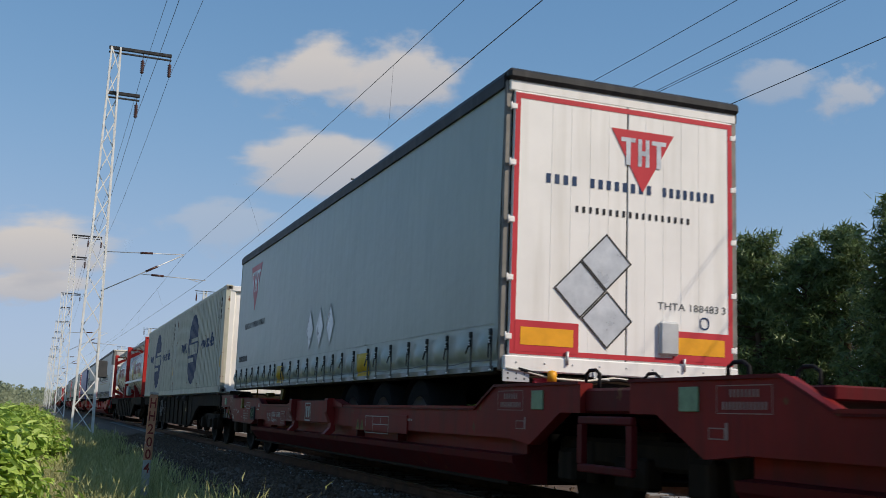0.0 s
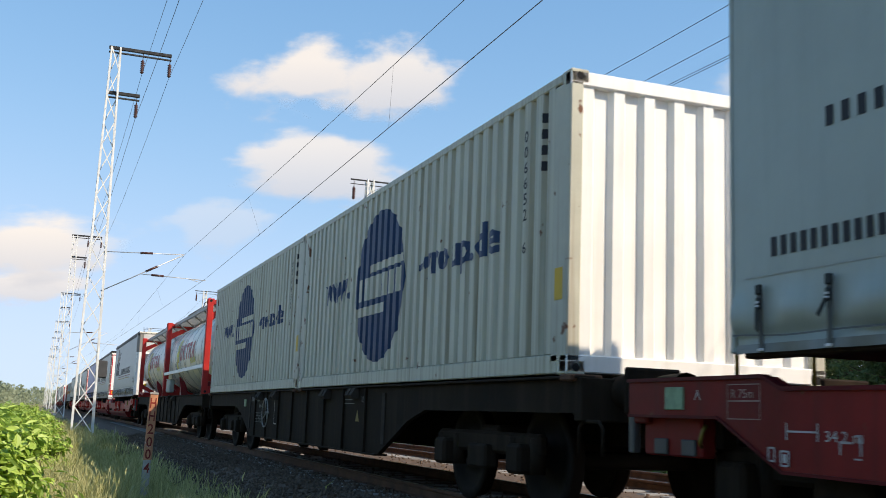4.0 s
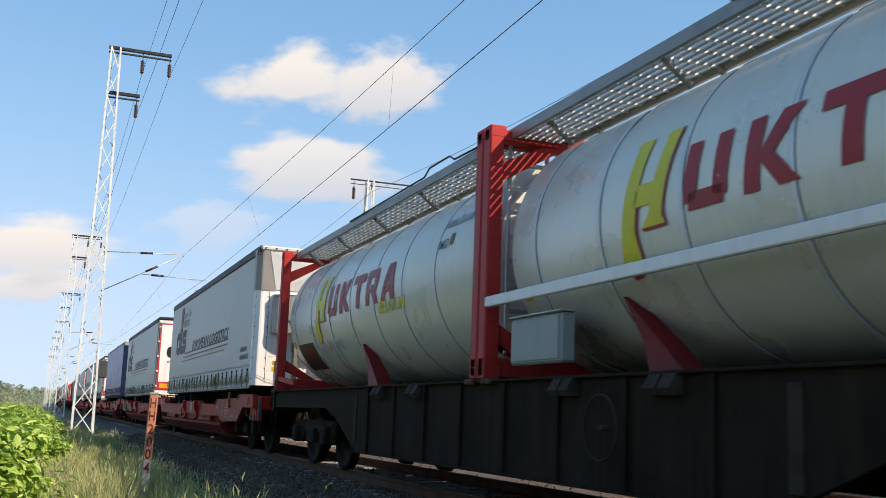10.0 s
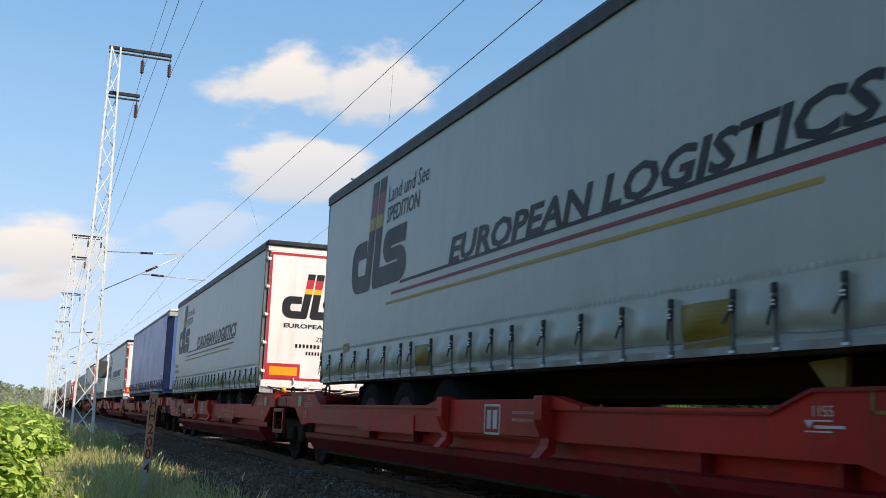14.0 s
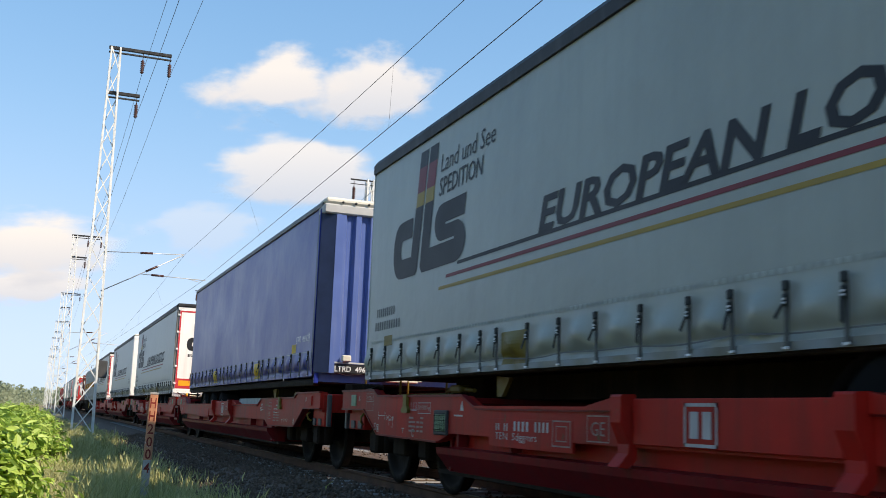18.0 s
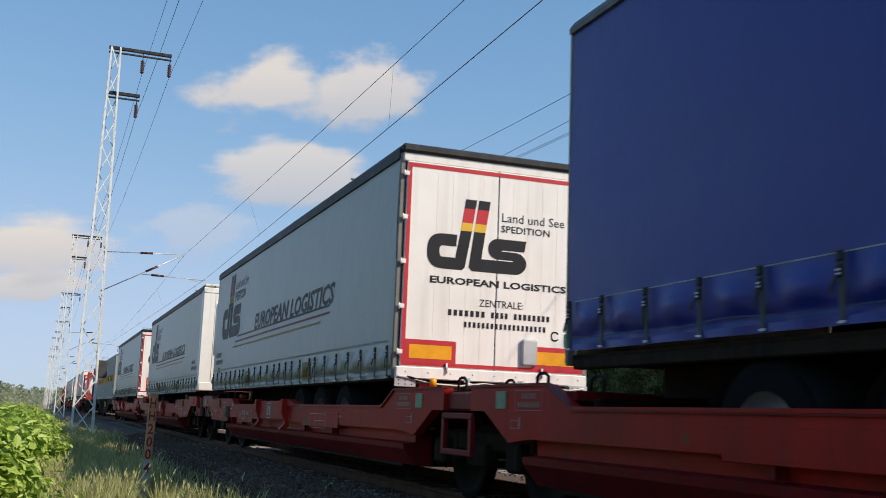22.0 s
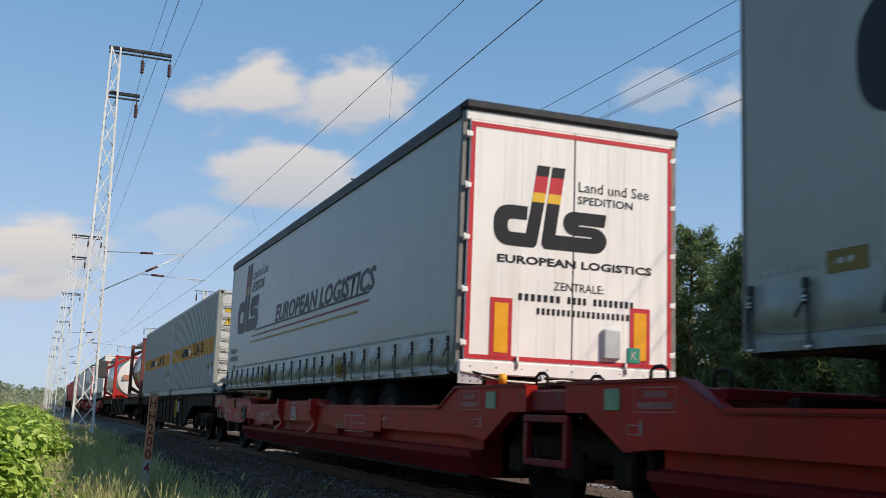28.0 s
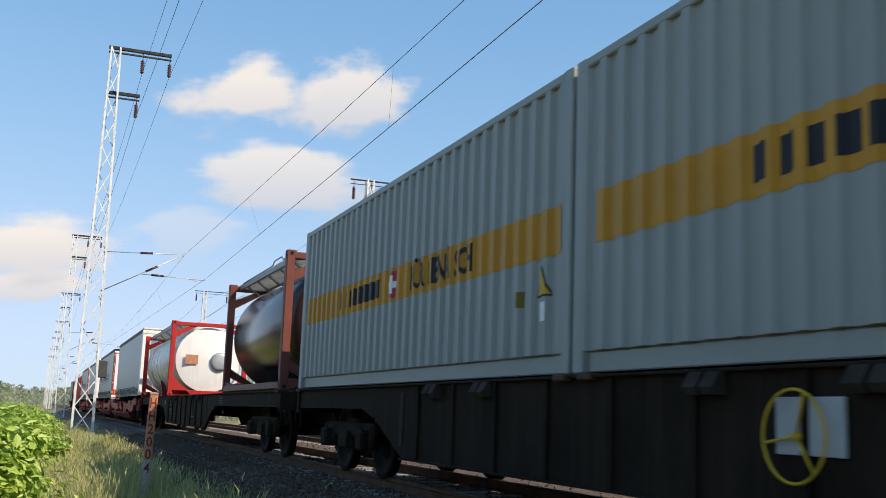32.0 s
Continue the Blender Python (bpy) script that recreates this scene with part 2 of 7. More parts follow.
M_FADED = mat("faded_wagon_print", (0.36, 0.21, 0.19), 0.5, var=0.4, scale=6)
M_WPRINT = mat("white_lettering", (0.50, 0.45, 0.43), 0.5, var=0.3, streak=0.5, dirt=(0.25, 0.1, 0.08))
M_PRINT = mat("white_print", (0.7, 0.7, 0.7), 0.4, var=0.15)
M_WEB = mat("grey_webbing", (0.37, 0.40, 0.37), 0.6, var=0.3, scale=4)
M_HEM = mat("scuffed_hem", (0.17, 0.185, 0.175), 0.4, var=0.35, scale=3, streak=0.3, dirt=(0.1, 0.11, 0.1), gloss=0.5)
# the panel blue darkened: shade of the chamfered post put into the colour
M_POSTB = mat("shaded_post_blue", (0.022, 0.036, 0.085), 0.45, var=0.2, scale=3)
M_PIERCED = mat("dirty_pierced_steel", (0.22, 0.21, 0.19), 0.55, 0.3, var=0.3, scale=5, streak=0.3)
M_SILVER = mat("silver_print", (0.62, 0.63, 0.64), 0.3, 0.3, var=0.25, scale=4)
M_STRAPG = mat("grey_strap_webbing", (0.085, 0.09, 0.085), 0.6, var=0.3, scale=6)
M_STRAP = mat("dark_strap", (0.03, 0.035, 0.035), 0.6, var=0.3)
M_CREAM = mat("cream_container_paint", (0.53, 0.515, 0.41), 0.45, var=0.1, scale=0.8, streak=0.75, dirt=(0.22, 0.165, 0.095), bump=0.05, stretch=(3, 11, 0.16), spread=0.46, chips=0.15)
M_GREYC = mat("grey_blue_container_paint", (0.325, 0.345, 0.32), 0.45, var=0.08, scale=0.8, streak=0.35, dirt=(0.25, 0.27, 0.26), bump=0.05)
M_ENDG = mat("pale_grey_end_paint", (0.58, 0.58, 0.57), 0.45, var=0.08, streak=0.2, dirt=(0.4, 0.38, 0.34))
M_BAND = mat("amber_band_paint", (0.62, 0.27, 0.022), 0.5, var=0.12, streak=0.25, dirt=(0.4, 0.25, 0.06))
M_TANK = mat("pale_tank_cladding", (0.72, 0.71, 0.63), 0.3, 0.15, var=0.06, scale=0.9, streak=0.2, dirt=(0.42, 0.42, 0.36), bump=0.02, stretch=(1.5, 8, 1.5))
M_TANKB = mat("brown_tank_cladding", (0.035, 0.022, 0.019), 0.2, 0.15, var=0.15, scale=0.9, bump=0.02, gloss=0.6, rvar=0.05)
M_BROWN = mat("brown_frame_paint", (0.20, 0.06, 0.045), 0.5, var=0.3, streak=0.3)
M_UMBER = mat("dark_umber_strip", (0.055, 0.03, 0.022), 0.5, var=0.4, scale=5)
M_TRED = mat("bright_red_frame_paint", (0.50, 0.03, 0.026), 0.5, var=0.2, scale=2, streak=0.35, dirt=(0.22, 0.05, 0.04), chips=0.2)
M_RIM = mat("dull_rim", (0.10, 0.10, 0.10), 0.5, 0.4, var=0.3)
M_TYRE = mat("tyre_rubber", (0.011, 0.011, 0.011), 0.85, var=0.3, bump=0.25, gloss=0.06)
M_DUST = mat("dusty_brown_steel", (0.055, 0.043, 0.035), 0.8, var=0.4, scale=4, streak=0.4, gloss=0.06)
M_GRATE = mat("walkway_metal", (0.30, 0.30, 0.29), 0.5, 0.7, var=0.25, scale=5)
M_HUKR = mat("dark_red_print", (0.40, 0.04, 0.045), 0.45, var=0.15, chips=0.35, chip=(0.5, 0.5, 0.48))
M_HUKY = mat("lemon_print", (0.72, 0.62, 0.05), 0.45, var=0.1)
M_GREEN = mat("green_plate", (0.03, 0.28, 0.2), 0.45, var=0.1)
M_PLATE = mat("pale_green_plate", (0.22, 0.33, 0.20), 0.5, var=0.25, scale=14)
M_WHEEL = mat("dark_wheel_steel", (0.022, 0.017, 0.014), 0.7, 0.1, var=0.4, gloss=0.08)
M_WIRE = mat("dark_copper_wire", (0.04, 0.04, 0.042), 0.5, 0.5)
M_INSUL = mat("brown_insulator", (0.07, 0.03, 0.025), 0.3)
M_CONC = mat("concrete", (0.25, 0.24, 0.23), 0.85, var=0.25, scale=6, bump=0.4)
M_POSTO = mat("orange_post_paint", (0.56, 0.25, 0.14), 0.6, var=0.3, scale=9, chips=0.9, chip=(0.52, 0.47, 0.42), streak=0.4, dirt=(0.2, 0.14, 0.1))
M_POSTW = mat("weathered_post", (0.45, 0.42, 0.38), 0.8, var=0.3, scale=9, streak=0.4)
M_POSTR = mat("red_post_lettering", (0.22, 0.025, 0.018), 0.6, var=0.4, scale=12)
M_BALL = mat("ballast", (0.125, 0.086, 0.062), 0.9, var=0.55, scale=14, bump=0.9, fine=28)
M_EARTH = mat("grassy_earth", (0.27, 0.23, 0.12), 0.95, var=0.5, scale=0.9, bump=0.6, fine=14)
L_BUSH = leafy("bush_leaves", (0.19, 0.33, 0.045), (0.54, 0.68, 0.16), 2.5)
L_GRASS = leafy("grass_blades", (0.23, 0.25, 0.07), (0.60, 0.56, 0.27), 0.5)
# paler and greyer than near leaves: distance haze put into the colour
L_FAR = leafy("haze_tinted_foliage", (0.18, 0.22, 0.14), (0.32, 0.36, 0.23), 0.05)
L_PINE = leafy("pine_needles", (0.06, 0.10, 0.035), (0.20, 0.28, 0.10), 0.5)
L_BROAD = leafy("shrub_leaves", (0.08, 0.15, 0.025), (0.24, 0.36, 0.08), 0.7)
M_BARK = mat("bark", (0.11, 0.075, 0.05), 0.9, var=0.4, scale=6, bump=0.6)


# ---- lettering and flat markings ----
def side_map(x, y, z):
    """Maps a marking's plane onto the side that faces -x; it runs towards -y."""
    return lambda p, q: (x, y - p, z + q)


def lead_map(x, y, z):
    """Maps a marking's plane onto a face that looks towards -y; it runs towards +x."""
    return lambda p, q: (x + p, y, z + q)


def cut(me, xs=(), ys=()):
    bm = bmesh.new()
    bm.from_mesh(me)
    bmesh.ops.triangulate(bm, faces=bm.faces[:])
    for k, vals in ((0, xs), (1, ys)):
        for w in vals:
            n = [0, 0, 0]
            n[k] = 1
            co = [0, 0, 0]
            co[k] = w
            bmesh.ops.bisect_plane(bm, geom=bm.verts[:] + bm.edges[:] + bm.faces[:], plane_co=co, plane_no=n)
    bm.to_mesh(me)
    bm.free()


def mapped(me, fn):
    for v in me.vertices:
        v.co = fn(v.co.x, v.co.y)
    me.update()
    return me


def letters(name, body, width, height, parent, material, fn, shear=0.0, bold=0.0, xs=(), ys=()):
    """Text with its lower left corner at the mapping's origin, fitted to a width and height."""
    cu = bpy.data.curves.new(name, "FONT")
    cu.body, cu.size, cu.shear, cu.offset, cu.resolution_u = body, 1.0, shear, bold, 2
    cu.fill_mode = "FRONT"
    ob = bpy.data.objects.new(name, cu)
    me = bpy.data.meshes.new_from_object(ob)
    bpy.data.objects.remove(ob)
    bpy.data.curves.remove(cu)
    co = np.array([v.co[:2] for v in me.vertices])
    lo, hi = co.min(0), co.max(0)
    sx, sy = width / (hi[0] - lo[0]), height / (hi[1] - lo[1])
    for v in me.vertices:
        v.co = ((v.co.x - lo[0]) * sx, (v.co.y - lo[1]) * sy, 0)
    if len(xs) or len(ys):
        cut(me, xs, ys)
    mapped(me, fn)
    me.materials.clear()
    me.materials.append(material)
    return part(name, me, material, parent)


def patch(name, polys, parent, material, fn, xs=(), ys=(), label=""):
    if name in ("name_bars", "code_bars", "address_bars", "number_bars"):
        for p in polys:
            patch(name[:-1], [p], parent, material, fn, xs, ys, label)
        return parent
    b = Build()
    for p in polys:
        b.add([(x, y, 0) for x, y in p], [tuple(range(len(p)))])
    me = b.mesh(name, material)
    if len(xs) or len(ys):
        cut(me, xs, ys)
    mapped(me, fn)
    ob = part(name, me, material, parent, label)
    return tagged(ob, kind="stuff" if name.endswith("_bars") else "")


def rect(x0, y0, x1, y1):
    return [(x0, y0), (x1, y0), (x1, y1), (x0, y1)]


def slant(x0, y0, x1, y1, k):
    """A rectangle that leans to the right."""
    return [(x0 + k * y0, y0), (x1 + k * y0, y0), (x1 + k * y1, y1), (x0 + k * y1, y1)]


def ring(cx, cy, rx, ry, wx, wy, a0=0, a1=360, n=24, power=2.6):
    """A band round a rounded box, as quads."""
    def at(a, sx, sy):
        c, s = math.cos(a), math.sin(a)
        return (cx + sx * math.copysign(abs(c) ** (2 / power), c), cy + sy * math.copysign(abs(s) ** (2 / power), s))
    res = []
    for i in range(n):
        a, b = (radians(a0 + (a1 - a0) * k / n) for k in (i, i + 1))
        res.append([at(a, rx - wx, ry - wy), at(a, rx, ry), at(b, rx, ry), at(b, rx - wx, ry - wy)])
    return res


def blocks(n, width, height, gap=0.25, k=0.0, y=0.0):
    """A row of plain bars in place of a name."""
    w = width / n
    return [slant(i * w + w * gap / 2, y, (i + 1) * w - w * gap / 2, y + height, k) for i in range(n)]


def emblem(parent, w, h, make, dx=0.0):
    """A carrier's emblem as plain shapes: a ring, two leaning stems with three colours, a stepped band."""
    def s(p):
        return [(dx + x * w / 2.25, y * h / 1.38) for x, y in p]

    def half_round(cx, cy, rx, ry, a0, a1):
        return [(cx + rx * math.cos(radians(a0 + (a1 - a0) * i / 14)), cy + ry * math.sin(radians(a0 + (a1 - a0) * i / 14))) for i in range(15)]
    dark = ring(0.36, 0.335, 0.36, 0.335, 0.27, 0.225, 90, 270, 14)
    dark += [[(0.36, 0.445), (0.64, 0.445), (0.655, 0.67), (0.36, 0.67)], rect(0.36, 0.0, 0.62, 0.225)]
    dark += [[(0.62, 0.0), (0.78, 0.0), (0.84, 0.05), (0.98, 0.76), (0.73, 0.76), (0.62, 0.2)]]
    dark += [[(0.93, 0.07), (1.0, 0.0), (1.21, 0.0), (1.21, 0.245), (1.29, 0.76), (1.03, 0.76)]]
    dark += [rect(1.21, 0.0, 1.98, 0.245), rect(1.94, 0.245, 1.98, 0.27), rect(1.58, 0.27, 1.98, 0.43), rect(1.58, 0.43, 1.68, 0.455)]
    dark += [[(1.58, 0.455), (2.2, 0.455), (2.24, 0.67), (1.58, 0.67)], half_round(1.98, 0.215, 0.27, 0.215, -90, 90), half_round(1.58, 0.47, 0.22, 0.2, 90, 270)]
    make("emblem", [s(p) for p in dark], M_INK)
    k = 0.155
    for y0, y1, m in ((0.76, 0.92, M_GOLD), (0.92, 1.2, M_REDST), (1.2, 1.38, M_INK)):
        make("emblem_stripe", [s([(a + k * (y0 - 0.76), y0), (a + d + k * (y0 - 0.76), y0), (a + d + k * (y1 - 0.76), y1), (a + k * (y1 - 0.76), y1)]) for a, d in ((0.73, 0.25), (1.03, 0.26))], m)


# ---- ground and tracks ----
def ground_z(x, y):
    base = np.interp(x, [-400, -3.0, -0.6, 1.0, 1.9, 2.6, 12.5, 13.5, 20, 400], [-0.5, -0.55, -0.62, -0.5, -0.42, -0.42, -0.42, -0.45, -0.3, -0.3])
    return base + 0.06 * noise.noise((x * 0.7, y * 0.5, 3)) * (1 if abs(x - 7) > 5.2 else 0.3)


def make_ground():
    xs = np.concatenate([[-2500, -800, -250, -90, -40, -20], np.arange(-12, 18, 0.5), [20, 25, 40, 90, 250, 800, 2500]])
    ys = np.concatenate([[-1500, -400, -120, -40], np.arange(-20, 60, 0.8), np.arange(62, 160, 6), [180, 220, 300, 450, 800, 1500, 3500]])
    vs = [(x, y, ground_z(x, y)) for x in xs for y in ys]
    m = len(ys)
    fs = [(i * m + j, (i + 1) * m + j, (i + 1) * m + j + 1, i * m + j + 1) for i in range(len(xs) - 1) for j in range(m - 1)]
    solid("ground", Build().add(vs, fs, True), M_EARTH, "uneven grassy earth beside the railway", "ground", kind="structure")


def make_ballast():
    prof = [(2.15, -0.46), (2.45, -0.36), (3.15, -0.17), (3.5, -0.15), (6.6, -0.15), (7.05, -0.2), (7.5, -0.15), (10.6, -0.15), (11.0, -0.17), (12.0, -0.46)]
    ys = np.concatenate([[-200, -60], np.arange(-20, 60, 0.7), [80, 120, 200, 400, 900]])
    b = Build()
    xs = []
    for (x0, z0), (x1, z1) in zip(prof, prof[1:]):
        n = max(1, int((x1 - x0) / 0.35))
        xs += [(x0 + (x1 - x0) * k / n, z0 + (z1 - z0) * k / n) for k in range(n)]
    xs.append(prof[-1])
    vs = [(x, y, z + 0.02 * noise.noise((x * 3, y * 3, 1))) for x, z in xs for y in ys]
    m = len(ys)
    fs = [(i * m + j, (i + 1) * m + j, (i + 1) * m + j + 1, i * m + j + 1) for i in range(len(xs) - 1) for j in range(m - 1)]
    b.add(vs, fs)
    bed = solid("ballast_bed", b, M_BALL, "bed of dark crushed stone ballast under the rails", "ballast", kind="structure")
    # loose stones
    rnd = random.Random(5)
    shape = [(1, 0, 0), (-1, 0, 0), (0, 1, 0), (0, -1, 0), (0, 0, 1), (0, 0, -1)]
    tri = [(0, 2, 4), (2, 1, 4), (1, 3, 4), (3, 0, 4), (2, 0, 5), (1, 2, 5), (3, 1, 5), (0, 3, 5)]

    def stone(r):
        e = Euler((rnd.uniform(0, 6), rnd.uniform(0, 6), rnd.uniform(0, 6))).to_matrix()
        sc = (r * rnd.uniform(0.7, 1.3), r * rnd.uniform(0.7, 1.2), r * rnd.uniform(0.5, 0.9))
        return [e @ Vector((p[0] * sc[0] * rnd.uniform(0.7, 1.2), p[1] * sc[1], p[2] * sc[2])) for p in shape]
    def bed_z(x):
        return float(np.interp(x, [p[0] for p in prof], [p[1] for p in prof]))
    b = Build()
    for i in range(15000):
        y = 4.0 + 34 * rnd.random() ** 1.5
        x = rnd.uniform(1.85, 4.2) if i % 5 else rnd.uniform(5.0, 11.5)
        z = max(bed_z(x), ground_z(x, y)) if x < 2.5 else bed_z(x)
        o = Vector((x, y, z + 0.012))
        b.add([o + p for p in stone(rnd.uniform(0.018, 0.038))], tri)
    st = solid("loose_stones", b, M_BALL, "loose grey-brown ballast stones", "stones", kind="stuff")
    kinds = []
    for i in range(8):
        kinds.append(Build().add(stone(0.04), tri).mesh("stone", M_BALL))
    for i in range(260):
        x, y = rnd.uniform(1.9, 3.6), 4.5 + 11 * rnd.random()
        ob = new("stone", kinds[i % 8])
        ob.parent = bed
        ob.matrix_basis = pose(x, y, max(bed_z(x), ground_z(x, y) if x < 2.4 else -9) + 0.02, rnd.uniform(0, 360), 0, rnd.uniform(0, 360))


def make_track(x, label):
    tr = thing("railway_track", label, "track", kind="structure")
    for s in (-1, 1):
        xc = x + s * 0.755
        prof = [(-0.07, -0.155), (0.07, -0.155), (0.07, -0.145), (0.012, -0.12), (0.01, -0.045), (0.035, -0.035), (0.036, -0.008), (0.025, 0.0), (-0.025, 0.0), (-0.036, -0.008), (-0.035, -0.035), (-0.01, -0.045), (-0.012, -0.12), (-0.07, -0.145)]
        part("rail", Build().prism([(xc + a, z) for a, z in prof], 1, -120, 900), M_RUST, tr, "rusty steel rail with a bright worn head")
        part("rail_head", Build().box(xc - 0.022, xc + 0.022, -120, 900, 0.0, 0.003), M_STEEL, tr, "polished running surface")
    sl = Build().box(-1.3, 1.3, -0.13, 0.13, -0.30, -0.135, 0.03).mesh("sleeper", M_CONC)
    for i in range(110):
        ob = new("sleeper", sl)
        ob.parent = tr
        ob.location = (x, -4 + 0.6 * i, 0)


# ---- masts and wires ----
def lattice_mast(height, w0, w1, arms, category="mast", label="", thick=0.06):
    """A square lattice mast with its foot at the origin; arms: (z, from x, to x, insulator places)."""
    m = thing("lattice_mast", label, category, "masts along the line")
    def half(z):
        return (w0 + (w1 - w0) * z / height) / 2
    for sx in (-1, 1):
        for sy in (-1, 1):
            part("corner_leg", Build().tube([(sx * half(-0.3), sy * half(-0.3), -0.3), (sx * half(height), sy * half(height), height)], 0.047, 4, smooth=False), M_MAST, m)
    n = int(height / 0.95)
    for face in range(4):
        for i in range(n):
            b = Build()
            z0, z1 = height * i / n, height * (i + 1) / n
            s = 1 if (i + face) % 2 else -1
            h0, h1 = half(z0), half(z1)
            if face < 2:
                f = 1 if face else -1
                b.tube([(-s * h0, f * h0, z0), (s * h1, f * h1, z1)], 0.026, 4, smooth=False)
            else:
                f = 1 if face == 3 else -1
                b.tube([(f * h0, -s * h0, z0), (f * h1, s * h1, z1)], 0.026, 4, smooth=False)
            part("brace", b, M_MAST, m)
    part("foundation", Build().box(-w0 / 2 - 0.2, w0 / 2 + 0.2, -w0 / 2 - 0.2, w0 / 2 + 0.2, -0.8, -0.05, 0.03), M_CONC, m)
    for z, x0, x1, ins in arms:
        a = part("cross_arm", Build().box(x0, x1, -thick, thick, z - thick, z + thick, 0.01).box(x0, x1, -0.8 * thick, 0.8 * thick, z - 0.2, z - 0.2 + 0.8 * thick), M_ROOF, m, "dark steel cross-arm")
        for x in ins:
            b = Build().tube([(x, 0, z - 0.06), (x, 0, z - 0.3)], 0.015, 5)
            b.lathe([(0, 0.02)] + [(-0.05 - 0.07 * k + d, r) for k in range(7) for d, r in ((0, 0.035), (-0.03, 0.085))] + [(-0.56, 0.02)], (x, 0, z - 0.3), 2, 10)
            part("insulator", b, M_INSUL, m, "brown ribbed insulator")
    return m


def cantilever(m):
    """The tubes that hold the contact line, with insulators."""
    b = Build().tube([(0.2, 0, 6.59), (3.1, 0, 6.72)], 0.016, 6).tube([(0.22, 0, 5.13), (3.1, 0, 6.72)], 0.02, 6).tube([(1.55, 0, 5.87), (3.95, 0, 5.81)], 0.015, 6).tube([(3.75, 0, 5.73), (3.2, 0, 5.84)], 0.012, 5)
    part("cantilever", b, M_GALV, m, "thin steel cantilever tubes")
    for p, q in (((1.5, 0, 6.65), (1.95, 0, 6.67)), ((1.75, 0, 5.975), (2.15, 0, 6.196)), ((1.95, 0, 5.86), (2.4, 0, 5.85))):
        part("insulator", Build().tube([p, q], 0.042, 8), M_INSUL, m)


LEFT_X = 1.5
MASTS = [-8.0, 40.0, 88.0, 136.0, 184.0, 232.0, 280.0, 330.0]
SPANS = list(zip(MASTS, MASTS[1:]))


def wire(b, y0, z0, y1, z1, x0, x1, sag, r, n=14):
    pts = []
    for i in range(n + 1):
        q = i / n
        pts.append((x0 + (x1 - x0) * q, y0 + (y1 - y0) * q, z0 + (z1 - z0) * q - 4 * sag * q * (1 - q)))
    b.tube(pts, r, 5)
    return pts


def make_overhead():
    foot = -0.25
    label = "tall tapering white lattice mast with dark cross-arms"
    left = lattice_mast(14.35, 0.72, 0.32, [(14.35, -0.25, 2.05, (1.0, 2.0)), (12.6, -0.2, 1.0, (0.9,))], label=label)
    cantilever(left)
    left.matrix_basis = pose(LEFT_X, MASTS[1], foot)
    for y in MASTS[2:] + MASTS[:1]:
        copy_thing(left, pose(LEFT_X, y, foot))
    part("switch_box", Build().box(0.33, 0.68, -0.1, 0.15, 2.0, 2.62, 0.03), M_RIM, left, "dark switch box on the mast")
    right = lattice_mast(10.9, 0.5, 0.26, [(10.85, -0.85, 2.05, (-0.7, 1.85))], label="slim lattice mast with a dark T-shaped arm beyond the train", thick=0.03)
    right.matrix_basis = pose(12.3, 42.0, foot)
    for y in [y + 2 for y in MASTS[2:] + MASTS[:1]]:
        copy_thing(right, pose(12.3, y, foot))
    line = thing("overhead_line", "dark overhead contact wire, carrier wire and droppers", "wires", kind="structure")
    for name, x, zig in (("first", TRACK, 0.35), ("second", SECOND + 0.1, 0.05)):
        b, c, d = Build(), Build(), Build()
        for i, (y0, y1) in enumerate(SPANS):
            s = 1 if i % 2 else -1
            z_c = 5.58
            wire(b, y0, z_c, y1, z_c, x + s * zig, x - s * zig, 0.04, 0.0065, 6)
            c0, c1 = (7.0, 0.51) if i == 0 else (6.49, 0.42)
            wire(c, y0, c0, y1, 6.49, x - s * c1, x + s * 0.42, 0.1, 0.0055)
            for k in range(1, 4):
                q = k / 4 + 0.006
                y = y0 + (y1 - y0) * q
                xx = x - s * zig * (2 * q - 1)
                xc = x - s * c1 + s * (c1 + 0.42) * q
                d.tube([(xx, y, z_c - 0.16 * q * (1 - q)), (xc, y, c0 + (6.49 - c0) * q - 0.4 * q * (1 - q))], 0.0022, 4)
        part("contact_wire", b, M_WIRE, line)
        part("carrier_wire", c, M_WIRE, line)
        part("droppers", d, M_WIRE, line)
    for x, z in ((LEFT_X + 1.0, 13.2), (LEFT_X + 2.0, 13.2), (LEFT_X + 0.9, 11.45), (11.8, 9.7), (14.05, 9.72), (14.05, 9.66)):
        b = Build()
        for y0, y1 in SPANS:
            wire(b, y0, z, y1, z, x, x, 0.5 if x != 11.8 else 0.8, 0.0075)
        part("feeder_wire", b, M_WIRE, line)


# ---- marker post ----
def marker_post():
    p = thing("marker_post", "leaning concrete marker post, orange top, red hand-painted characters", "marker post")
    part("shaft", Build().box(-0.056, 0.056, -0.03, 0.03, -0.3, 1.02, 0.012), M_POSTW, p)
    part("painted_head", Build().box(-0.059, 0.059, -0.033, 0.033, 0.5, 1.42, 0.012), M_POSTO, p, "flaking orange paint")
    part("pale_band", Build().box(-0.058, 0.058, -0.0325, 0.0325, 1.42, 1.45, 0.004), M_POSTW, p)
    for ch, z in (("H", 1.23), ("H", 1.05), ("2", 0.87), ("0", 0.69), ("0", 0.52), ("4", 0.33)):
        letters("painted_character", ch, 0.08, 0.14, p, M_POSTR, lead_map(-0.04, -0.036, z), bold=0.01)
    p.matrix_basis = pose(1.475, 15.5, -0.46, 0, 1.5, -4)


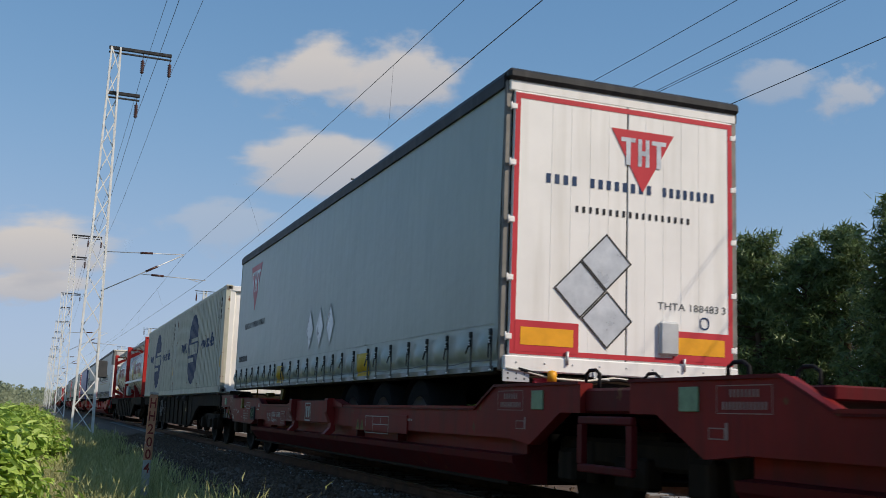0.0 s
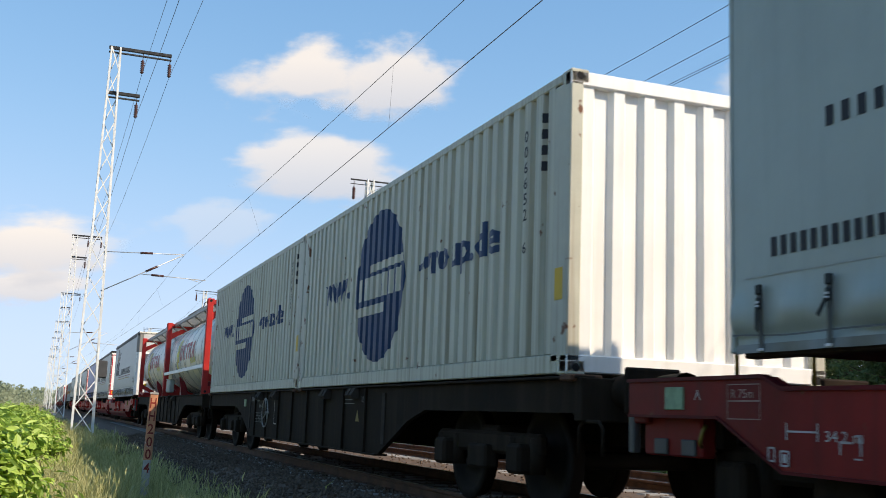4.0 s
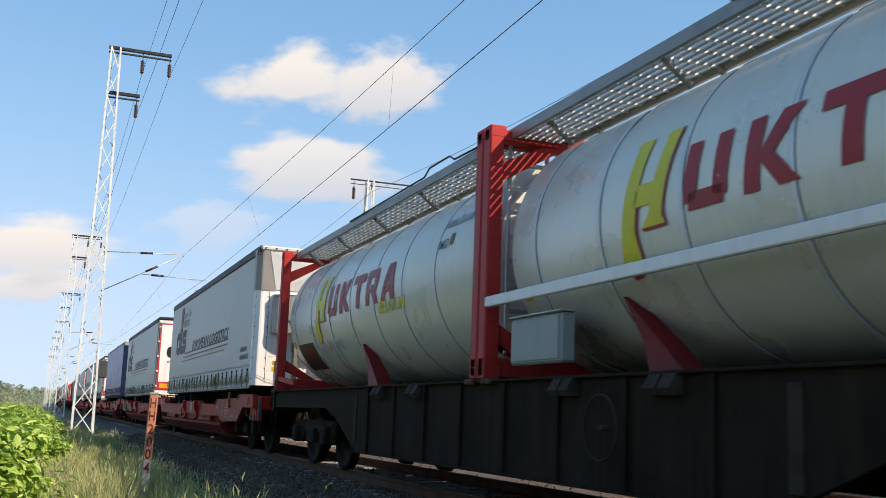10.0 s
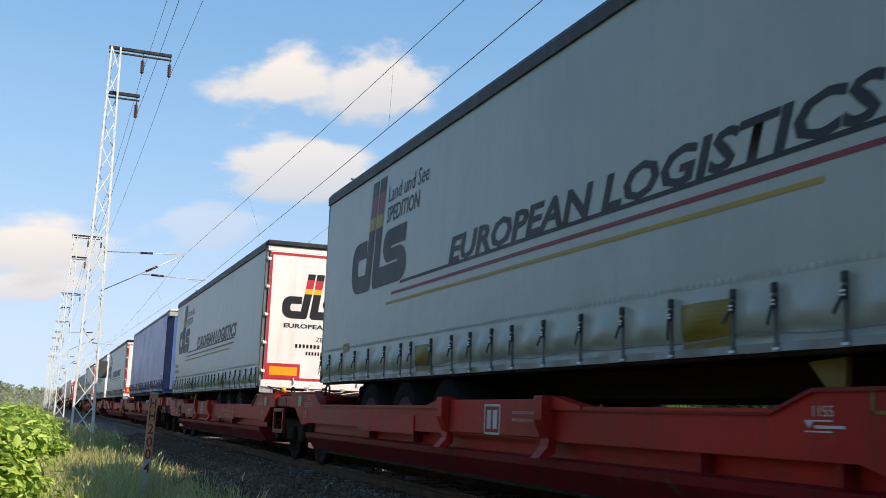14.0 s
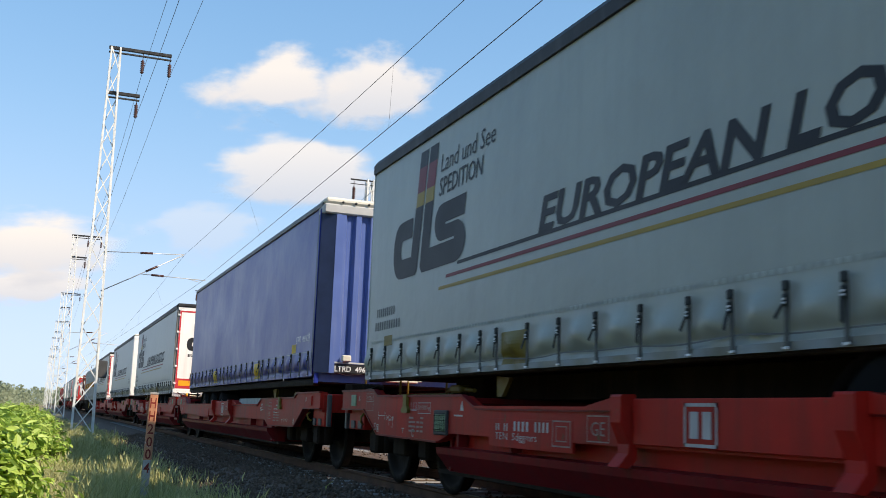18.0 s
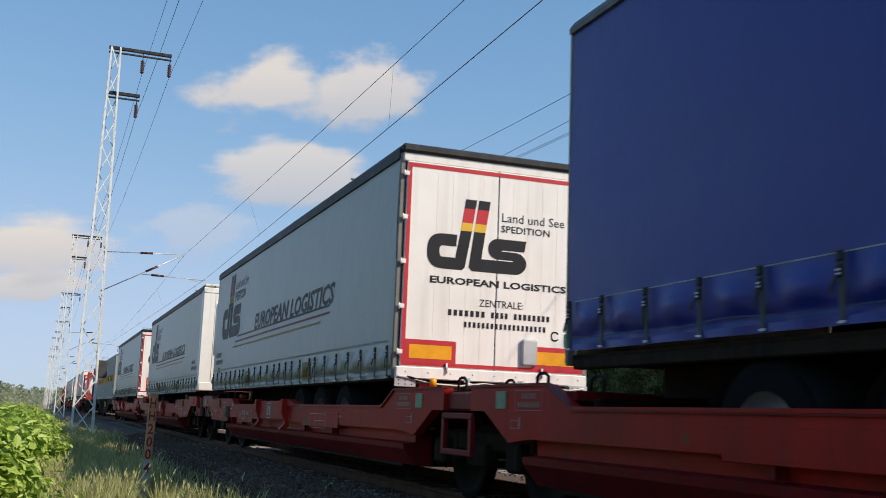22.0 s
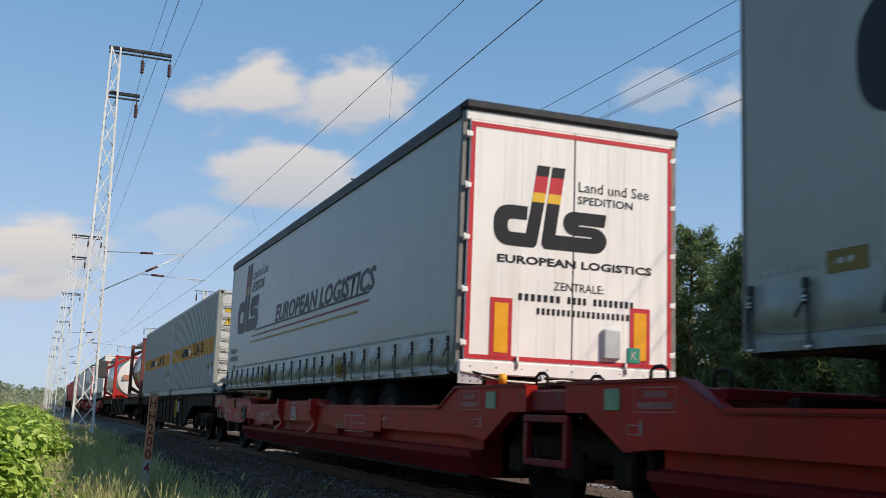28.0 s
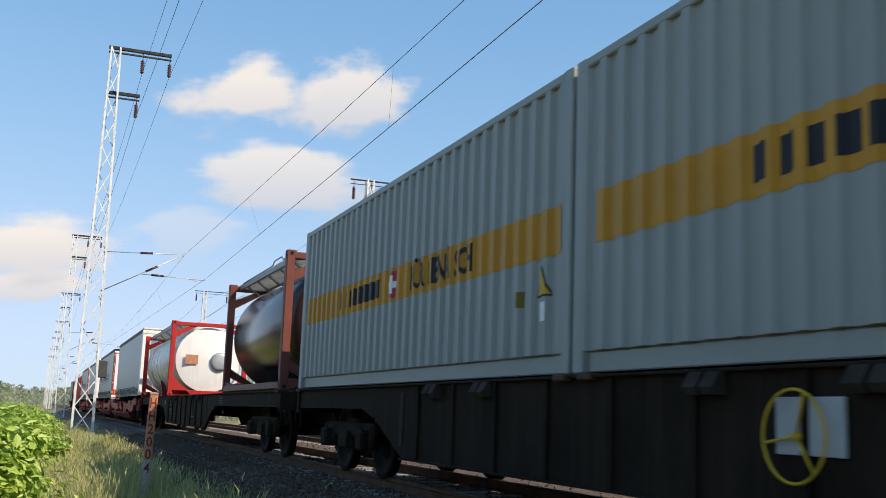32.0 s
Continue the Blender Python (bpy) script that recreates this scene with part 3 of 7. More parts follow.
# ---- plants ----
def leaf_cluster(b, o, r, n, size, rnd, flat=0.6):
    for _ in range(n):
        d = Vector((rnd.gauss(0, 1), rnd.gauss(0, 1), rnd.gauss(0, 0.8)))
        d = d.normalized() * r * rnd.random() ** 0.4
        c = o + d
        up = (d.normalized() * 0.7 + Vector((0, 0, 0.8)) + Vector((rnd.uniform(-1, 1), rnd.uniform(-1, 1), rnd.uniform(-1, 1))) * flat).normalized()
        s = up.orthogonal()
        s.rotate(Matrix.Rotation(rnd.uniform(0, 6.28), 3, up))
        t = up.cross(s)
        l, w = size * rnd.uniform(0.7, 1.3), size * rnd.uniform(0.25, 0.42)
        droop = up * (-0.18 * l)
        if size > 0.1:
            b.add([c - s * l * 0.5, c + t * w * 0.5 - s * l * 0.05, c + s * l * 0.5 + droop, c - t * w * 0.5 - s * l * 0.05], [(0, 1, 2, 3)])
            continue
        w *= 1.5
        fold = up * (0.12 * w)
        tip, foot = c + s * l * 0.5 + droop, c - s * l * 0.5
        sides = [c + k * t * w * a - s * l * e + fold for k in (1, -1) for a, e in ((0.42, 0.25), (0.46, -0.1))]
        b.add([foot, sides[0], sides[1], tip, sides[3], sides[2]], [(0, 1, 2, 3), (0, 3, 4, 5)])


def shrub(name, label, height, width, seed, clumps, leaves, size, material, category="bush"):
    rnd = random.Random(seed)
    ob = thing(name, label, category)
    st, lf = Build(), Build()
    for i in range(clumps):
        a, q = rnd.uniform(0, 6.28), rnd.random()
        z = height * (0.12 + 0.85 * rnd.random())
        rad = width * math.sqrt(q) * (1.05 - 0.45 * (z / height) ** 2)
        o = Vector((rad * math.cos(a), rad * math.sin(a), z))
        st.tube([(0.1 * math.cos(a) * width, 0.1 * math.sin(a) * width, -0.2), (o.x * 0.5, o.y * 0.5, z * 0.55), o], [0.018, 0.012, 0.005], 5)
        leaf_cluster(lf, o, height * 0.16 * rnd.uniform(0.7, 1.3), leaves, size, rnd)
    part("stem", st, M_BARK, ob)
    part("foliage", lf, material, ob)
    return ob


def pine(seed, height, spread):
    rnd = random.Random(seed)
    ob = thing("pine_tree", "dark green pine with an uneven crown", "tree", "pines beyond the tracks")
    b = Build()
    bend = rnd.uniform(-0.3, 0.3)
    b.tube([(0, 0, -0.3), (bend * 0.4, 0.1, height * 0.45), (bend, 0, height * 0.96)], [0.14, 0.09, 0.02], 8)
    lf = Build()
    for i in range(80):
        q = 0.06 + 0.92 * (i + rnd.random()) / 80
        z = height * q
        a = i * 2.4 + rnd.uniform(-0.5, 0.5)
        l = spread * (1.1 - q) ** 0.65 * rnd.uniform(0.6, 1.15) + 0.12
        base = Vector((bend * q, 0, z - 0.15 * l))
        tip = base + Vector((math.cos(a) * l, math.sin(a) * l, 0.3 * l))
        b.tube([base, (base + tip) * 0.5 + Vector((0, 0, -0.05 * l)), tip], [0.03, 0.02, 0.006], 5)
        for k in range(5):
            w = 0.3 + 0.7 * (k + rnd.random()) / 5
            c = base.lerp(tip, w) + Vector((rnd.gauss(0, 0.1), rnd.gauss(0, 0.1), rnd.gauss(0, 0.08)))
            for _ in range(46):
                d = Vector((rnd.gauss(0, 1), rnd.gauss(0, 1), rnd.gauss(0.35, 0.8))).normalized()
                s = d.orthogonal().normalized()
                s.rotate(Matrix.Rotation(rnd.uniform(0, 6.28), 3, d))
                p = c + Vector((rnd.gauss(0, 0.1), rnd.gauss(0, 0.1), rnd.gauss(0, 0.07)))
                ln = rnd.uniform(0.12, 0.24)
                lf.add([p - s * 0.022, p + s * 0.022, p + d * ln + s * 0.01], [(0, 1, 2)])
    part("trunk", b, M_BARK, ob)
    part("crown", lf, L_PINE, ob)
    return ob


def make_plants():
    rnd = random.Random(11)
    s = shrub("leafy_bush", "bright green leafy bush beside the path in full sun", 1.25, 0.60, 3, 190, 80, 0.056, L_BUSH)
    s.matrix_basis = pose(-0.42, 6.6, -0.62)
    s = shrub("leafy_bush", "bright green leafy bush along the embankment", 1.2, 0.8, 4, 140, 50, 0.08, L_BUSH)
    s.matrix_basis = pose(-0.85, 10.5, -0.6)
    s = shrub("leafy_bush", "low green bush further along the embankment", 1.1, 1.3, 6, 120, 36, 0.09, L_BUSH)
    s.matrix_basis = pose(-0.7, 19.0, -0.6)
    copy_thing(s, pose(-0.4, 31.0, -0.6, 0, 0, 80))
    copy_thing(s, pose(-1.6, 47.0, -0.5, 0, 0, 190))
    copy_thing(s, pose(-0.9, 60.0, -0.5, 0, 0, 20))
    # grass
    n = 95000
    g = np.random.RandomState(3)
    ys = 4.2 + 52 * g.rand(n) ** 2.1
    xs = np.where(g.rand(n) < 0.7, g.uniform(-1.3, 1.9, n), g.uniform(-3.5, 2.7, n))
    vs, fs = [], []
    for i in range(n):
        x, y = xs[i], ys[i]
        dens = noise.noise((x * 0.9, y * 0.35, 7))
        if dens < -0.45 or (x > 1.9 and y < 15 and dens < 0.1):
            continue
        h = (0.16 + 0.5 * max(0, dens + 0.35) * g.rand() + 0.22 * g.rand()) * (0.6 if x > 1.4 else 1.0)
        if abs(x - 1.475 * y / 15.5) < 0.14 and 11 < y < 15.5:
            h *= 0.35
        z = ground_z(x, y) - 0.02
        a = g.uniform(0, 6.28)
        w = 0.0035 + 0.0035 * y / 12
        cx, cy = math.cos(a) * w, math.sin(a) * w
        lx, ly = g.normal(0, 0.28) * h, g.normal(0, 0.28) * h
        k = len(vs)
        vs += [(x - cx, y - cy, z), (x + cx, y + cy, z), (x + lx * 0.4 + cx * 0.8, y + ly * 0.4 + cy * 0.8, z + h * 0.6), (x + lx * 0.4 - cx * 0.8, y + ly * 0.4 - cy * 0.8, z + h * 0.6), (x + lx, y + ly, z + h)]
        fs += [(k, k + 1, k + 2, k + 3), (k + 3, k + 2, k + 4)]
        if i % 9 == 0 and h > 0.3:
            # a seed head
            k = len(vs)
            top = (x + lx, y + ly, z + h)
            hw = w * 1.1
            vs += [(top[0] - hw, top[1], top[2]), (top[0], top[1] - hw, top[2] - 0.03), (top[0] + hw, top[1], top[2]), (top[0] + lx * 0.15, top[1], top[2] + 0.05)]
            fs += [(k, k + 1, k + 2), (k, k + 2, k + 3)]
    solid("tall_grass", Build().add(vs, fs), L_GRASS, "tall sunlit grass going to seed", "grass", kind="stuff")
    # pines and shrubs beyond the second track
    kinds = [pine(20 + k, h, sp) for k, (h, sp) in enumerate(((6.9, 1.7), (6.2, 1.5), (7.3, 1.8), (5.6, 1.6)))]
    spots = []
    for i in range(44):
        spots.append((17.0 + 1.6 * rnd.random(), 9 + i * 1.4 + rnd.uniform(-0.4, 0.4)))
    for i in range(26):
        spots.append((20 + 2.5 * rnd.random(), 4 + i * 2.6 + rnd.uniform(-0.7, 0.7)))
    for i, (x, y) in enumerate(spots):
        m = pose(x, y, -0.35, 0, 0, rnd.uniform(0, 360))
        k = i % 4 if y > 23 else (3 if i % 2 else 1)
        if i < 4:
            kinds[i].matrix_basis = pose(19.5 + i, 34 + 3 * i, -0.35)
        else:
            copy_thing(kinds[k], m)
    # pines out of view, added to darken reflections and low light on the train
    for i in range(30):
        c = copy_thing(kinds[i % 4], pose(-17.0 - 4 * rnd.random(), -36 + i * 3.6, -0.6, 0, 0, rnd.uniform(0, 360)))
        tagged(c, "unseen dark green pine added behind the path", group="trees behind the path")
    sh = shrub("shrub", "low broad-leaved shrub in front of the pines", 1.9, 1.2, 9, 70, 26, 0.13, L_BROAD)
    for i in range(16):
        m = pose(14.9 + rnd.uniform(0, 1.2), 4 + 2.6 * i, -0.45, 0, 0, rnd.uniform(0, 360))
        if i == 0:
            sh.matrix_basis = m
        else:
            copy_thing(sh, m)
    # shrubs out of view, added for green reflections and bounce on the train
    for i in range(26):
        c = copy_thing(sh, pose(-6.2 - 1.2 * rnd.random(), -20 + i * 2.3, -0.6, 0, 0, rnd.uniform(0, 360)))
        tagged(c, "unseen broad-leaved shrub added behind the path", group="shrubs behind the path")
    # far woods
    b = Build()
    for i in range(1500):
        side = rnd.random()
        if side < 0.55:
            o = Vector((rnd.uniform(-55, -5), rnd.uniform(140, 330), 0))
        elif side < 0.75:
            o = Vector((rnd.uniform(-40, 60), rnd.uniform(480, 620), 0))
        else:
            o = Vector((rnd.uniform(18, 40), rnd.uniform(70, 330), 0))
        hh = rnd.uniform(2.2, 4.6) * (1.0 if o.y < 400 else 2.0)
        for k in range(64):
            z = hh * rnd.random() ** 0.7
            r = hh * 0.33 * (1.1 - z / hh) + 0.3
            c = o + Vector((rnd.gauss(0, r * 0.7), rnd.gauss(0, r * 0.7), z - 0.5))
            s = Vector((rnd.gauss(0, 1), rnd.gauss(0, 1), rnd.gauss(0, 1))).normalized()
            t = s.orthogonal()
            q = hh * 0.06
            b.add([c - s * q, c + t * q * 0.8, c + s * q, c - t * q * 0.8], [(0, 1, 2, 3)])
    solid("far_woods", b, L_FAR, "far strip of woodland along the line, haze put into its leaf colour", "woods", kind="stuff")


# ---- clouds, far behind everything ----
def cloud_material(seed, alpha):
    m = bpy.data.materials.new("self_lit_cloud")
    m.use_nodes = True
    nt = m.node_tree
    N, L = nt.nodes, nt.links
    N.remove(N["Principled BSDF"])
    tc = N.new("ShaderNodeTexCoord")
    mp = N.new("ShaderNodeMapping")
    mp.inputs["Location"].default_value = (seed * 3.7, seed * 1.9, seed)
    L.new(tc.outputs["Generated"], mp.inputs[0])
    tex = N.new("ShaderNodeTexNoise")
    tex.inputs["Scale"].default_value, tex.inputs["Detail"].default_value, tex.inputs["Roughness"].default_value = 3.0, 8, 0.52
    L.new(mp.outputs[0], tex.inputs["Vector"])
    sub = N.new("ShaderNodeVectorMath")
    sub.operation = "SUBTRACT"
    sub.inputs[1].default_value = (0.5, 0.5, 0)
    L.new(tc.outputs["Generated"], sub.inputs[0])
    ln = N.new("ShaderNodeVectorMath")
    ln.operation = "LENGTH"
    flat = N.new("ShaderNodeVectorMath")
    flat.operation = "MULTIPLY"
    flat.inputs[1].default_value = (1, 1, 0)
    L.new(sub.outputs[0], flat.inputs[0])
    L.new(flat.outputs[0], ln.inputs[0])
    ma = N.new("ShaderNodeMath")
    ma.operation = "MULTIPLY_ADD"
    ma.inputs[1].default_value, ma.inputs[2].default_value = -1.95, 0.20
    L.new(ln.outputs["Value"], ma.inputs[0])
    ad = N.new("ShaderNodeMath")
    ad.operation = "ADD"
    L.new(ma.outputs[0], ad.inputs[0])
    puff = N.new("ShaderNodeMath")
    puff.operation = "MULTIPLY"
    puff.inputs[1].default_value = 1.48
    L.new(tex.outputs[0], puff.inputs[0])
    L.new(puff.outputs[0], ad.inputs[1])
    rg = N.new("ShaderNodeMapRange")
    rg.interpolation_type = "SMOOTHSTEP"
    rg.inputs[1].default_value, rg.inputs[2].default_value, rg.inputs[3].default_value, rg.inputs[4].default_value = 0.38, 0.72, 0, alpha
    L.new(ad.outputs[0], rg.inputs[0])
    # clouds glow of themselves; shaded underside and bright top put into the colour
    em = N.new("ShaderNodeEmission")
    em.inputs[1].default_value = 0.62
    sep = N.new("ShaderNodeSeparateXYZ")
    L.new(tc.outputs["Generated"], sep.inputs[0])
    mixc = N.new("ShaderNodeMix")
    mixc.data_type = "RGBA"
    mixc.inputs[6].default_value, mixc.inputs[7].default_value = (0.66, 0.74, 0.90, 1), (0.93, 0.95, 1.0, 1)
    rg2 = N.new("ShaderNodeMapRange")
    rg2.inputs[1].default_value, rg2.inputs[2].default_value = 0.25, 0.65
    L.new(sep.outputs[1], rg2.inputs[0])
    L.new(rg2.outputs[0], mixc.inputs[0])
    L.new(mixc.outputs[2], em.inputs[0])
    tr = N.new("ShaderNodeBsdfTransparent")
    mx = N.new("ShaderNodeMixShader")
    L.new(rg.outputs[0], mx.inputs[0])
    L.new(tr.outputs[0], mx.inputs[1])
    L.new(em.outputs[0], mx.inputs[2])
    L.new(mx.outputs[0], N["Material Output"].inputs[0])
    return m


CLOUDS = []


def sky_place(x, y, d):
    """A point of the sky d metres out, by its place across and down the view (0 to 1568, 0 to 882)."""
    v = AIM @ Vector(((x - 784) / 1855.8, (441 - y) / 1855.8, -1.0))
    return Vector(EYE) + v * d


def make_clouds():
    for i, (x, y, w, h, alpha, dx, dy) in enumerate(((555, 140, 470, 250, 0.92, -118, 36), (705, 142, 400, 250, 0.85, -90, 34), (575, 288, 560, 230, 0.8, -75, 22), (70, 440, 700, 230, 0.95, -4, 0), (35, 500, 420, 150, 0.9, -4, 0), (1385, 145, 300, 170, 0.4, -235, 18), (1490, 158, 250, 190, 0.6, -235, 18), (400, 398, 360, 170, 0.3, -60, 15))):
        d = 1500 + 30 * i
        k = d / 1855.8
        m = cloud_material(i + 1 if i != 2 else 14, alpha)
        b = Build().add([(-w * k / 2, -h * k / 2, 0), (w * k / 2, -h * k / 2, 0), (w * k / 2, h * k / 2, 0), (-w * k / 2, h * k / 2, 0)], [(0, 1, 2, 3)])
        c = solid("cloud", b, m, "small white fair-weather cloud in a blue sky", "cloud", "clouds", "structure")
        CLOUDS.append((c, [Matrix.Translation(sky_place(x + dx * q, y + dy * q, d)) @ AIM.to_4x4() for q in (0, 0.5, 1)]))


# ---- the train ----
TRAIN = []      # (thing, distance of its zero from the start point)
WHEELS = []     # (wheelset, radius, its place on its bogie)


def couple(ob, u):
    TRAIN.append((ob, u))
    return ob


def wave(y, pitch, depth, flat=0.34):
    """Trapezoid corrugation: how far the sheet lies behind its outer face at y."""
    q = (y / pitch) % 1.0
    return depth * float(np.interp(q, [0, flat, flat + 0.12, 0.88, 1.0], [0, 0, 1, 1, 0]))


def folds(length, pitch, flat=0.34):
    return [(k + f) * pitch for k in range(int(length / pitch) + 1) for f in (0, flat, flat + 0.12, 0.88) if 0 < (k + f) * pitch < length]


def corrugated(y0, y1, z0, z1, x, out, pitch, depth, flat=0.34):
    """A corrugated sheet along y at x whose outer side looks towards out (-1 or 1)."""
    ys = [y0] + [y0 + w for w in folds(y1 - y0, pitch, flat)] + [y1]
    vs, fs = [], []
    for y in ys:
        xx = x - out * wave(y - y0, pitch, depth, flat)
        vs += [(xx, y, z0), (xx, y, z1)]
    for i in range(len(ys) - 1):
        q = (2 * i, 2 * i + 1, 2 * i + 3, 2 * i + 2)
        fs.append(q[::-1] if out < 0 else q)
    return Build().add(vs, fs)


def corrugated_lead(x0, x1, z0, z1, y, pitch, depth):
    xs = [x0] + [x0 + w for w in folds(x1 - x0, pitch)] + [x1]
    vs, fs = [], []
    for x in xs:
        yy = y + wave(x - x0, pitch, depth)
        vs += [(x, yy, z0), (x, yy, z1)]
    for i in range(len(xs) - 1):
        fs.append((2 * i, 2 * i + 2, 2 * i + 3, 2 * i + 1))
    return Build().add(vs, fs)


WHEEL_PROF = [(-0.07, 0.0), (-0.07, 0.09), (-0.02, 0.14), (-0.012, 0.36), (-0.05, 0.385), (-0.066, 0.43), (-0.066, 0.455), (0.04, 0.462), (0.045, 0.488), (0.07, 0.485), (0.07, 0.39), (0.02, 0.36), (0.01, 0.14), (0.05, 0.09), (0.05, 0.0)]


def bogie(wagon, y, r=0.46, base=1.8):
    """A two-axle bogie under a wagon, its centre at y."""
    k = r / 0.46
    g = part("bogie", Build().box(-1.0, 1.0, y - 0.22, y + 0.22, r + 0.0, r + 0.28, 0.03), M_DARK, wagon, "dark two-axle bogie")
    for s in (-1, 1):
        part("side_frame", Build().box(s * 1.01 - 0.05, s * 1.01 + 0.05, y - base / 2 - 0.3, y + base / 2 + 0.3, r + 0.02, r + 0.22, 0.03), M_DARK, g)
        part("spring_pack", Build().box(s * 1.06 - 0.07, s * 1.06 + 0.07, y - 0.22, y + 0.22, r - 0.12, r + 0.1, 0.02), M_DARK, g)
        for ax in (-1, 1):
            yc = y + ax * base / 2
            part("axle_box", Build().box(s * 1.08 - 0.09, s * 1.08 + 0.09, yc - 0.14, yc + 0.14, r - 0.13, r + 0.13, 0.03).tube([(s * 1.02, yc - 0.22, r + 0.18), (s * 1.02, yc - 0.22, r - 0.12)], 0.07, 8).tube([(s * 1.02, yc + 0.22, r + 0.18), (s * 1.02, yc + 0.22, r - 0.12)], 0.07, 8), M_DARK, g)
    for ax in (-1, 1):
        b = Build()
        for s in (-1, 1):
            b.lathe([(s * w * 1.0, rr * k) for w, rr in WHEEL_PROF], (s * 0.755, 0, 0), 0, 20)
        b.tube([(-1.05, 0, 0), (1.05, 0, 0)], 0.08, 8)
        w = part("wheelset", b, M_WHEEL, g, "steel wheels on an axle, worn bright at the treads")
        WHEELS.append((w, r, (0, y + ax * base / 2, r)))
        w.location = (0, y + ax * base / 2, r)


def buffers(wagon, y, d):
    for s in (-1, 1):
        b = Build().lathe([(0, 0.13), (d * 0.28, 0.12), (d * 0.28, 0.08), (d * 0.42, 0.08)], (s * 0.875, y, 1.03), 1, 12)
        b.box(s * 0.875 - 0.23, s * 0.875 + 0.23, min(y + d * 0.42, y + d * 0.46), max(y + d * 0.42, y + d * 0.46), 0.86, 1.2, 0.015)
        part("buffer", b, M_DARK, wagon, "black steel buffer")
    part("coupling", Build().tube([(0, y, 1.0), (0, y + d * 0.3, 0.9), (0, y + d * 0.5, 0.86)], 0.045, 8).tube([(0.3, y, 0.9), (0.32, y + d * 0.25, 0.6), (0.2, y + d * 0.5, 0.72)], 0.025, 6).tube([(-0.35, y, 0.9), (-0.33, y + d * 0.25, 0.58), (-0.2, y + d * 0.5, 0.72)], 0.025, 6), M_BLACK, wagon)


def loop_rail(wagon, x, y, w, z, h, material, along=True):
    pts = [(0, z), (0, z + h * 0.8), (0.06, z + h), (w - 0.06, z + h), (w, z + h * 0.8), (w, z)]
    part("grab_rail", Build().tube([((x, y + p, q) if along else (x + p, y, q)) for p, q in pts], 0.015, 6), material, wagon)


